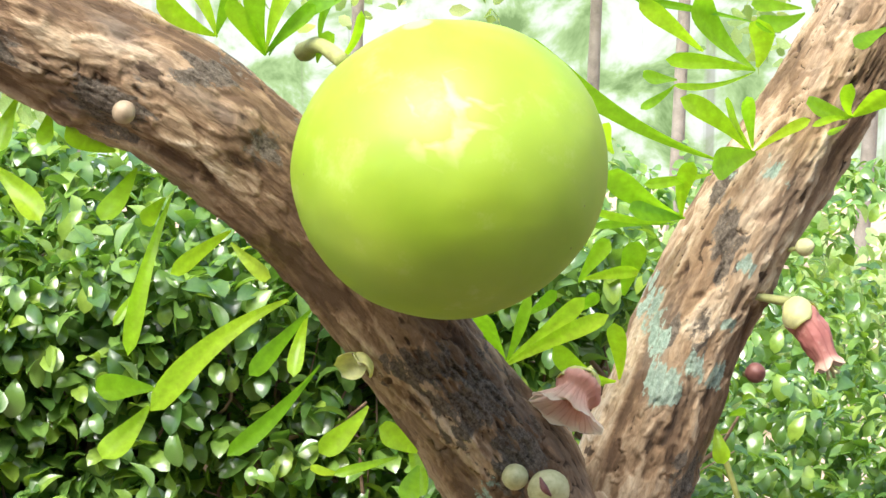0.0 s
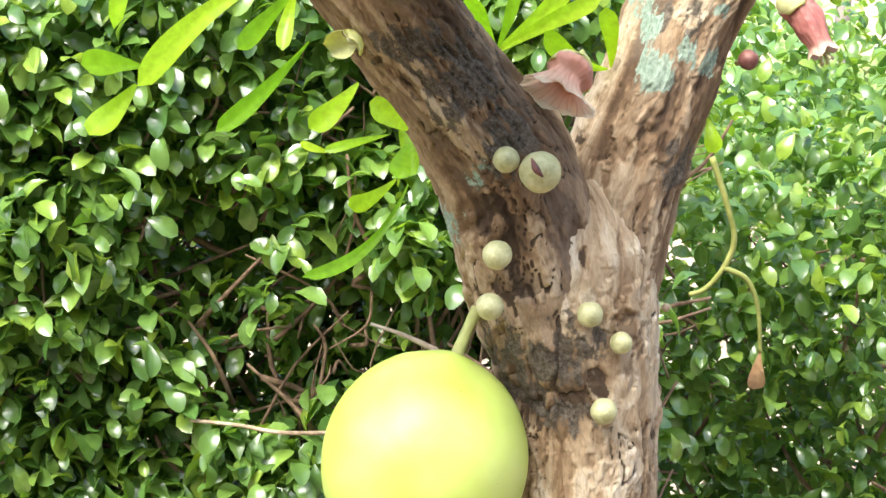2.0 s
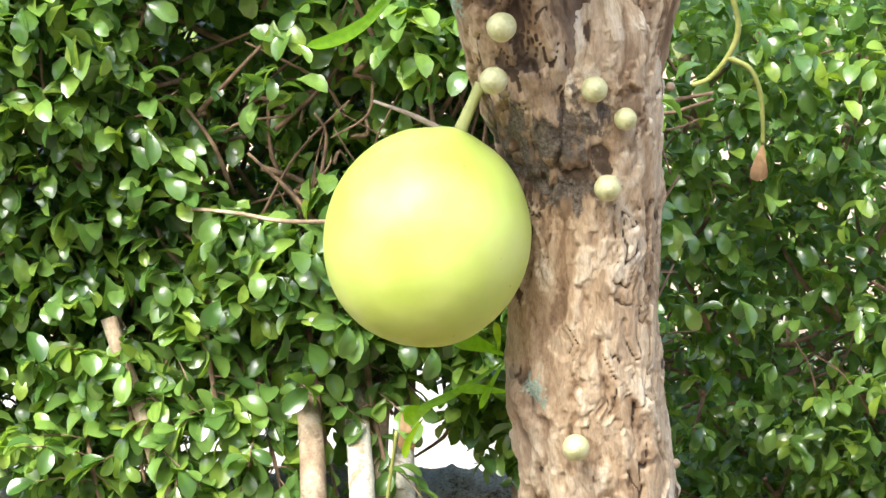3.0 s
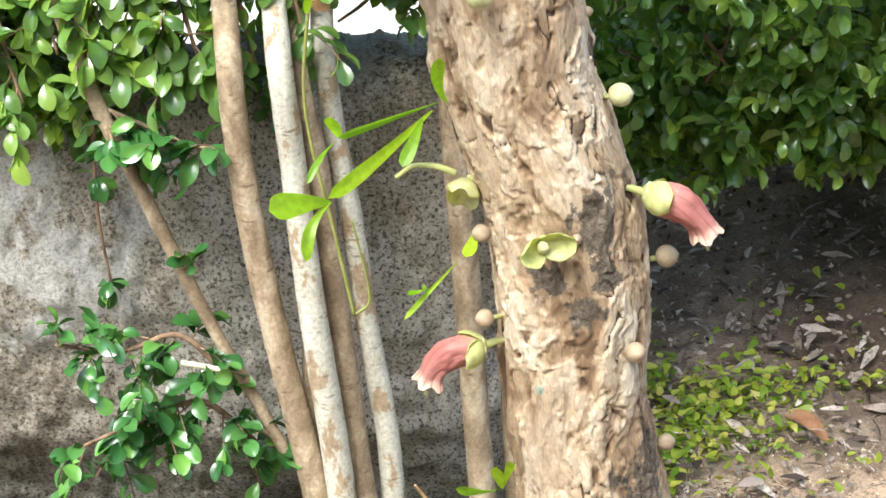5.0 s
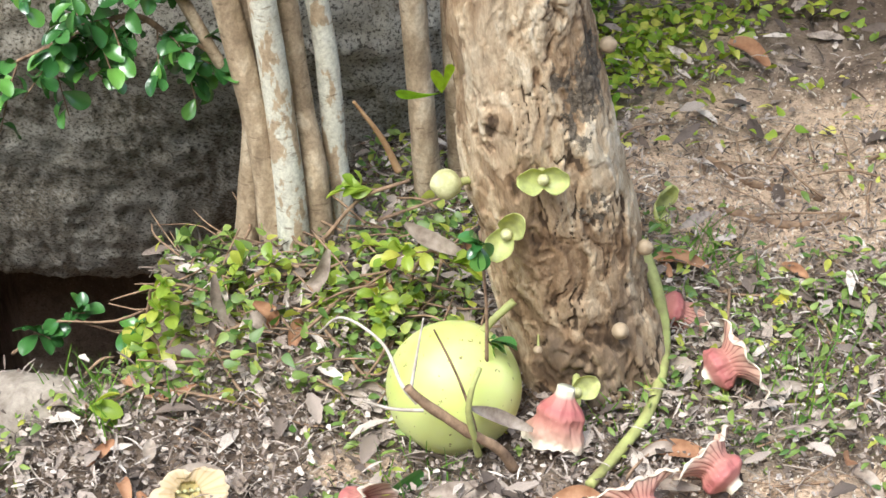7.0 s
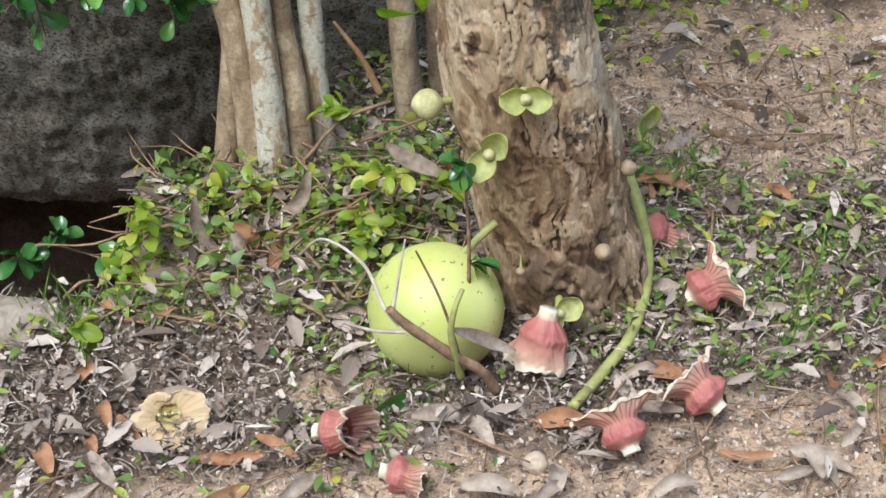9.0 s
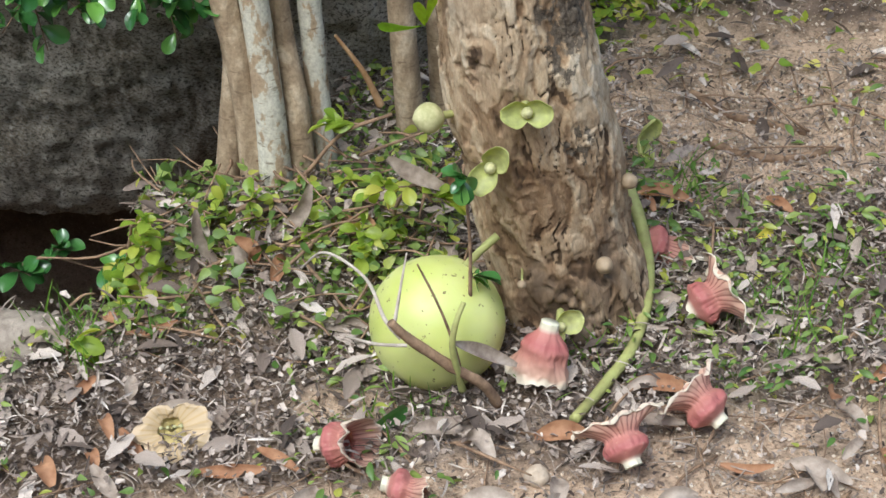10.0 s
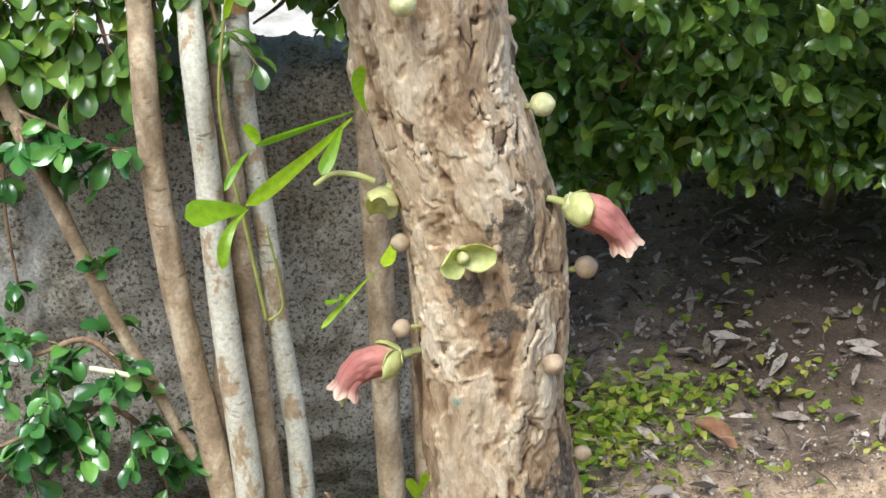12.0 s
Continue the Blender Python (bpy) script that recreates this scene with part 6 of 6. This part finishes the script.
for k, (x, y, lift, d, size, flare, droop, roll, mat) in enumerate(FALLEN_FLOWERS):
    e = thing("fallen_flower", on_ground((x, y)), "fallen faded pink bell flower on the leaf litter" if mat is COROLLA else "fallen cream bell flower lying open on the litter", "flower", "fallen flowers")
    part("corolla", corolla_mesh("corolla", size, 80 + k, flare, droop, mat, 0.16 if mat is COROLLA else 0.36, 0.5 if flare < 0.3 else 1.0, 0.25 if flare < 0.3 else 1.0), e, m=e.matrix_basis.inverted() @ along_pose(on_ground((x, y), lift), d, roll) @ Matrix.Diagonal((1, 1 if mat is COROLLA else 0.45, 1, 1)))
    if mat is COROLLA_PALE:
        for q in range(4):
            v, f = tube([(0, 0.004, 0, 0.0009), (0.003 * (q - 1.5), 0.012, 0.003, 0.0009), (0.005 * (q - 1.5), 0.019, 0.004, 0.0014)], 8, 6)
            part("stamen", mesh_of("stamen", v, f, BUD), e, m=e.matrix_basis.inverted() @ along_pose(on_ground((x, y), lift), d, roll))

PEBBLE = plain("pale_stone", (0.36, 0.27, 0.19), (0.52, 0.43, 0.33), 0.85, 70, 0.5)


def pebble(x, y, size, seed, mat=None, label="small pale sandy stone on the soil", group="pebbles"):
    n, m = (10, 16) if size < 0.05 else (30, 44)
    th = np.linspace(0, np.pi, n)[:, None]
    ph = np.linspace(0, 2 * np.pi, m, endpoint=False)[None]
    p = np.stack([np.sin(th) * np.cos(ph), np.sin(th) * np.sin(ph), np.cos(th) + 0 * ph], -1)
    p = p * (1 + 0.35 * fbm(p * 1.3, 2, seed))[..., None] * [1, 0.8, 0.6]
    v = p.reshape(-1, 3) * size / 2 + np.array(on_ground((x, y), size * (0.18 if size < 0.05 else -0.13)))
    f = [(i * m + j, i * m + (j + 1) % m, (i + 1) * m + (j + 1) % m, (i + 1) * m + j) for i in range(n - 1) for j in range(m)]
    tagged(new("stone", mesh_of("stone", v, f, mat or PEBBLE)), label, "stone", group)


pebble(0.109, -0.170, 0.022, 1)
pebble(-0.295, 0.0, 0.125, 61, plain("earthy_stone", (0.17, 0.135, 0.105), (0.34, 0.29, 0.235), 0.9, 60, 0.6), "flat grey-brown stone half buried beside the hollow", "")
for k in range(40):
    pebble(rng.uniform(-0.2, 0.5), rng.uniform(-0.25, 0.4), rng.uniform(0.004, 0.009), 2 + k)

# a fallen calyx and single leaves that stand out
e = thing("fallen_calyx", on_ground((0.222, 0.235)), "pale green fallen calyx on the soil", "calyx")
part("cup", cup_mesh("cup", 0.030, 5, 1.0), e, m=e.matrix_basis.inverted() @ along_pose(on_ground((0.222, 0.235), 0.012), (0.7, -0.6, 0.3), 40))
RED_LEAF = plain("reddish_dry_leaf", (0.24, 0.11, 0.055), (0.40, 0.22, 0.12), 0.7, 60, 0.4, through=0.1)
YEL = plain("yellow_fallen_leaf", (0.55, 0.48, 0.05), (0.70, 0.60, 0.10), 0.5, 60, 0.2, through=0.2)
GREEN_BIG = leafy("fallen_green_leaf", (0.05, 0.16, 0.04), (0.08, 0.22, 0.05), (0.1, 0.25, 0.06), 0.4, 0.2, islands=False)


def dry_strap(points, width, k, mat, label):
    """A curled dry leaf that follows a curve."""
    c = spline(points, 24)
    tang = np.gradient(c, axis=0)
    tang /= np.linalg.norm(tang, axis=1)[:, None]
    up = np.array([0.15, -0.6, 0.8])
    side = np.cross(tang, up)
    side /= np.linalg.norm(side, axis=1)[:, None]
    nrm = np.cross(side, tang)
    v, f = [], []
    cols = np.linspace(-1, 1, 7)
    for i in range(24):
        y = i / 23
        w = width / 2 * (0.1 + 0.9 * math.sin(math.pi * min(1, 0.06 + 0.9 * y)) ** 0.8)
        for s in cols:
            v.append(c[i] + side[i] * w * s + nrm[i] * w * (0.55 * s * s + 0.1 * math.sin(7 * y + k)))
    for i in range(23):
        for j in range(6):
            f.append((i * 7 + j, i * 7 + j + 1, i * 7 + 8 + j, i * 7 + 7 + j))
    tagged(new("dry_leaf", mesh_of("dry_leaf", v, f, mat)), label, "dry leaf", "single dry leaves")


dry_strap([(-0.1360, 0.0600, 0.0840), (-0.1350, 0.0600, 0.0520), (-0.1170, 0.0600, 0.0230)], 0.010, 1, GREY_LEAF, "curled grey dry strap leaf on the litter")
dry_strap([(-0.0480, 0.0800, 0.0900), (-0.0590, 0.0800, 0.0580), (-0.0840, 0.0800, 0.0370)], 0.012, 2, GREY_LEAF, "curled grey dry strap leaf on the litter")
dry_strap([(0.0110, 0.0500, 0.1320), (0.0290, 0.0500, 0.1160), (0.0570, 0.0500, 0.1010)], 0.014, 3, GREY_LEAF, "long grey dry leaf beside the trunk")
dry_strap([(-0.1070, 0.0500, 0.0630), (-0.0950, 0.0500, 0.0520), (-0.0940, 0.0500, 0.0370)], 0.012, 4, RED_LEAF, "small brown dry leaf on the litter")
dry_strap([(0.055, -0.100, 0.074), (0.075, -0.092, 0.058), (0.100, -0.088, 0.042)], 0.011, 5, GREY_LEAF, "crinkled grey dry leaf between fruit and flower")
for k in range(95):
    x, y = rng.uniform(-0.33, 0.42), rng.uniform(-0.24, 0.16)
    a = rng.uniform(0, 6.28)
    ln = rng.uniform(0.02, 0.055)
    c0 = np.array([x, y])
    d2 = np.array([math.cos(a), math.sin(a) * 0.7]) * ln
    pts = [(*q, float(ground_height(*q)) + l) for q, l in ((c0, 0.012), (c0 + d2 * 0.5, rng.uniform(0.008, 0.02)), (c0 + d2, rng.uniform(0.006, 0.022)))]
    if pts[0][2] > -0.05:
        dry_strap(pts, rng.uniform(0.006, 0.015), 10 + k, (GREY_LEAF, RED_LEAF, GREY_LEAF)[k % 3], "grey-brown dry leaf curled on the litter")
dry_strap([on_ground((0.32, 0.515), 0.016), on_ground((0.335, 0.495), 0.022), on_ground((0.352, 0.47), 0.014)], 0.017, 90, RED_LEAF, "reddish-brown dry leaf beside the clippings")
dry_strap([on_ground((0.265, -0.262), 0.010), on_ground((0.30, -0.250), 0.016), on_ground((0.345, -0.262), 0.010)], 0.018, 91, HANG, "large orange-brown dry leaf on the soil")
tagged(new("green_leaf", wide_leaf_mesh("green_leaf", on_ground((-0.018, -0.14), 0.008), on_ground((0.02, -0.115), 0.02), 0.024, 3, GREEN_BIG)), "dark green fallen leaf on the litter", "leaf")
tagged(new("yellow_leaf", wide_leaf_mesh("yellow_leaf", on_ground((0.30, 0.10), 0.006), on_ground((0.315, 0.105), 0.014), 0.012, 4, YEL)), "small bright yellow fallen leaf", "leaf")


# ---- litter ----
def litter(name, label, count, area, template, size, mat, seed, lift, tilt=0.5, weight=None, category="litter", single=None):
    r = np.random.default_rng(seed)
    p = r.uniform(area[:2], area[2:], (count * 6, 2))
    if weight is not None:
        p = p[r.random(len(p)) < weight(p[:, 0], p[:, 1])]
    p = p[:count]
    z = ground_height(p[:, 0], p[:, 1])
    ok = z > -0.10
    p, z = p[ok], z[ok]
    n = len(p)
    a = r.uniform(0, 6.28, n)
    d = np.stack([np.cos(a), np.sin(a), r.normal(0, tilt * 0.5, n)], -1)
    rot = rotations(d, r.normal(0, tilt, n))
    at = np.c_[p, z + lift * r.random(n) + 0.002]
    sizes = r.uniform(size[0], size[1], n)
    if single:
        e = thing(name, (0, 0, 0), label, category)
        order = np.argsort(np.hypot(p[:, 0] - 0.1, p[:, 1] + 0.1))
        me = mesh_of(single[0], *template, single[1])
        for i in order[:280]:
            part(single[0], me, e, m=Matrix.Translation(at[i]) @ Matrix(rot[i].tolist()).to_4x4() @ Matrix.Scale(sizes[i], 4))
        rest = order[280:]
        v, f = scattered(template, rot[rest], at[rest], sizes[rest])
        part("far_leaves", mesh_of("far_leaves", v, f, mat), e, kind="stuff")
        return e
    v, f = scattered(template, rot, at, sizes)
    ob = new(name, mesh_of(name, v, f, mat))
    return tagged(ob, label, category, kind="stuff")


def clumps(scale, seed, lo, hi):
    return lambda x, y: smooth(lo, hi, 0.5 + 0.5 * fbm(np.stack([x, y, 0 * x], -1) * scale, 3, seed))


NARROW = leaf_shape(0.13, lambda y: math.sin(math.pi * min(1, 0.05 + 0.92 * y)) ** 0.8 * (1 + 0.15 * math.sin(17 * y)) + 0.03, 0.10, 0.30, 7, 3)
SCRAP = leaf_shape(0.30, lambda y: (math.sin(math.pi * min(1, 0.08 + 0.88 * y)) ** 0.6) * (1 + 0.3 * math.sin(11 * y)) + 0.05, 0.14, 0.45, 5, 3)
POINTED = leaf_shape(0.20, lambda y: math.sin(math.pi * min(1, 0.06 + 0.9 * y)) ** 0.9 + 0.03, 0.22, 0.5, 6, 3)
ROUNDL = leaf_shape(0.30, round_leaf, 0.15, 0.25, 6, 3)


def sand_gap(x, y):
    """Thins the litter over the bare sandy patches."""
    return np.clip(1 - 1.05 * bare_sand(x, y), 0.11, 1)


AREA = (-0.5, -0.32, 0.75, 1.05)
CRUMB = leaf_shape(0.35, lambda y: 0.5 + 0.5 * math.sin(math.pi * y), 0.5, 0.6, 3, 2)
BROAD = leaf_shape(0.19, lambda y: math.sin(math.pi * min(1, 0.05 + 0.92 * y)) ** 0.8 * (1 + 0.12 * math.sin(23 * y)) + 0.03, 0.16, 0.35, 10, 5)
SLIVER = leaf_shape(0.055, lambda y: math.sin(math.pi * min(1, 0.05 + 0.92 * y)) ** 0.6 + 0.04, 0.2, 0.6, 5, 3)
litter("leaf_litter", "brown and grey dry leaf litter over the soil", 2400, AREA, NARROW, (0.010, 0.036), DRY_LEAF, 201, 0.020, 0.6, sand_gap, single=("dry_leaf", DRY_LEAF_ONE))
litter("leaf_litter", "crumbled brown leaf scraps over the soil", 11000, AREA, SCRAP, (0.003, 0.010), DRY_LEAF, 202, 0.018, 0.8, sand_gap)
litter("leaf_litter", "shredded grey-brown leaf slivers over the soil", 7500, (-0.45, -0.32, 0.6, 0.5), SLIVER, (0.005, 0.020), DRY_LEAF, 206, 0.020, 0.8, sand_gap)
litter("leaf_litter", "matted dark fibres and shreds over the soil", 9000, (-0.36, -0.32, 0.55, 0.42), SLIVER, (0.004, 0.014), DARK_SHRED, 209, 0.012, 0.5, lambda x, y: (0.12 + 0.88 * sand_gap(x, y)) * smooth(-0.24, -0.10, y))
litter("leaf_litter", "fine brown leaf crumbs over the soil", 24000, (-0.35, -0.32, 0.55, 0.40), CRUMB, (0.002, 0.0060), DRY_LEAF, 207, 0.014, 0.9, lambda x, y: 0.10 + 0.9 * sand_gap(x, y))
litter("leaf_litter", "broad flat grey-brown dry leaves on the soil", 270, (-0.35, -0.30, 0.55, 0.45), BROAD, (0.018, 0.034), DRY_LEAF, 208, 0.020, 0.4, sand_gap, single=("dry_leaf", DRY_LEAF_ONE))
litter("fallen_leaves", "small green leaves strewn on the litter", 1400, (-0.35, -0.30, 0.6, 0.4), ROUNDL, (0.005, 0.012), GROUND_LEAF, 203, 0.022, 0.5, single=("green_leaf", GROUND_LEAF_ONE), weight=lambda x, y: np.maximum(0.9 * clumps(9, 5, 0.42, 0.66)(x, y), 0.9 * np.exp(-(((x - 0.30) / 0.10) ** 2 + ((y - 0.01) / 0.10) ** 2))) * sand_gap(x, y))
litter("fallen_leaves", "narrow green leaf scraps strewn on the litter", 2400, (-0.35, -0.30, 0.6, 0.4), POINTED, (0.006, 0.015), GROUND_LEAF, 213, 0.022, 0.5, single=("green_leaf", GROUND_LEAF_ONE), weight=lambda x, y: np.maximum(0.9 * clumps(9, 5, 0.42, 0.66)(x, y), 0.9 * np.exp(-(((x - 0.30) / 0.10) ** 2 + ((y - 0.01) / 0.10) ** 2))) * sand_gap(x, y))
litter("fallen_leaves", "yellow-green clippings in a patch on the soil", 1500, (0.10, 0.34, 0.70, 0.75), ROUNDL, (0.008, 0.017), CLIPPING, 204, 0.022, 0.6, single=("green_leaf", CLIPPING_ONE), weight=lambda x, y: (np.exp(-(((x - 0.23) / 0.075) ** 2 + ((y - 0.50) / 0.085) ** 2)) + 0.5 * np.exp(-(((x - 0.38 ) / 0.11) ** 2 + ((y - 0.565) / 0.03) ** 2)) + 0.03) * (0.3 + clumps(16, 9, 0.4, 0.6)(x, y)))
litter("fallen_leaves", "pale green clippings heaped round the stems", 760, (-0.20, -0.02, 0.06, 0.22), ROUNDL, (0.008, 0.016), GROUND_LEAF, 205, 0.035, 0.9, clumps(14, 8, 0.35, 0.6))


def gravel(name, label, count, area, seed):
    """Loose coarse grains of sand lying thickest where the soil is bare."""
    r = np.random.default_rng(seed)
    p = r.uniform(area[:2], area[2:], (count * 5, 2))
    p = p[r.random(len(p)) < 0.08 + 0.92 * bare_sand(p[:, 0], p[:, 1])][:count]
    z = ground_height(p[:, 0], p[:, 1])
    p, z = p[z > -0.05], z[z > -0.05]
    grain = (np.array([(1, 0, 0), (-0.8, 0.2, 0), (0.1, 0.9, 0.1), (0, -1, 0), (0.1, 0, 0.7), (0, 0.1, -0.6)]) * 0.5, [(0, 2, 4), (2, 1, 4), (1, 3, 4), (3, 0, 4), (2, 0, 5), (1, 2, 5), (3, 1, 5), (0, 3, 5)])
    n = len(p)
    v, f = scattered(grain, rotations(r.normal(0, 1, (n, 3)), r.uniform(-3, 3, n)), np.c_[p, z + 0.001], 0.0014 + 0.0042 * r.random(n) ** 3)
    tagged(new(name, mesh_of(name, v, f, GRAIN, flat=True)), label, "gravel", kind="stuff")


GRAIN = litter_material("coarse_sand_grain", [(0.0, (0.22, 0.15, 0.10)), (0.3, (0.45, 0.33, 0.23)), (0.7, (0.62, 0.49, 0.36)), (1.0, (0.74, 0.66, 0.55))])
gravel("gravel", "coarse tan sand grains on the bare soil", 16000, (-0.35, -0.32, 0.6, 0.5), 601)


def sticks(name, label, count, area, seed, length, radius, mat, lift, single=False):
    r = np.random.default_rng(seed)
    out = []
    for k in range(count):
        x, y = r.uniform(area[:2], area[2:])
        z = float(ground_height(x, y))
        if z < -0.06:
            continue
        a, ln = r.uniform(0, 6.28), r.uniform(*length)
        b = np.array([x + ln * math.cos(a), y + ln * math.sin(a), z + r.uniform(0.002, lift)])
        c0 = np.array([x, y, z + r.uniform(0.002, lift)])
        mid = (c0 + b) / 2 + r.normal(0, ln * 0.08, 3)
        q = r.uniform(*radius)
        out.append(tube([(*c0, q), (*mid, q), (*b, q * 0.5)], 7, 5))
    if single:
        e = thing(name, (0, 0, 0), label, "twigs")
        for v, f in out[:290]:
            part("twig", mesh_of("twig", v, f, mat), e)
        return e
    ob = new(name, mesh_of(name, *joined(out), mat))
    return tagged(ob, label, "litter", kind="stuff")


sticks("dead_twigs", "thin dead twigs in the litter", 330, (-0.3, -0.3, 0.5, 0.4), 301, (0.02, 0.09), (0.0005, 0.0014), TWIG, 0.014, True)
sticks("dead_twigs", "pale dry grass stems in the litter", 1300, (-0.4, -0.3, 0.6, 0.4), 302, (0.010, 0.034), (0.0003, 0.0008), GREY_LEAF, 0.014)
sticks("dead_twigs", "tangled grey cut twigs round the stems", 110, (-0.17, 0.0, 0.05, 0.20), 303, (0.03, 0.08), (0.0007, 0.0016), TWIG, 0.035, True)

GRASS = leafy("grass_blade", (0.10, 0.22, 0.03), (0.20, 0.36, 0.05), (0.26, 0.40, 0.08), 0.5, 0.4)
BLADE = leaf_shape(0.035, lambda y: 1 - 0.9 * y, 0.2, 0.4, 5)


def grass():
    r = np.random.default_rng(401)
    c = np.array([(-0.235, -0.01), (0.30, 0.0), (0.36, 0.06), (0.26, 0.18), (0.16, -0.03), (-0.21, 0.0), (0.42, -0.06), (0.02, -0.10)])
    p = c[r.integers(0, len(c), 320)] + r.normal(0, 0.022, (320, 2))
    at = np.c_[p, ground_height(p[:, 0], p[:, 1])]
    d = r.normal(0, 0.6, (320, 3)) + [0, 0, 1.1]
    v, f = scattered(BLADE, rotations(d, r.uniform(-3, 3, 320)), at, r.uniform(0.02, 0.045, 320))
    tagged(new("grass", mesh_of("grass", v, f, GRASS)), "sparse short grass blades", "grass", kind="stuff")


grass()
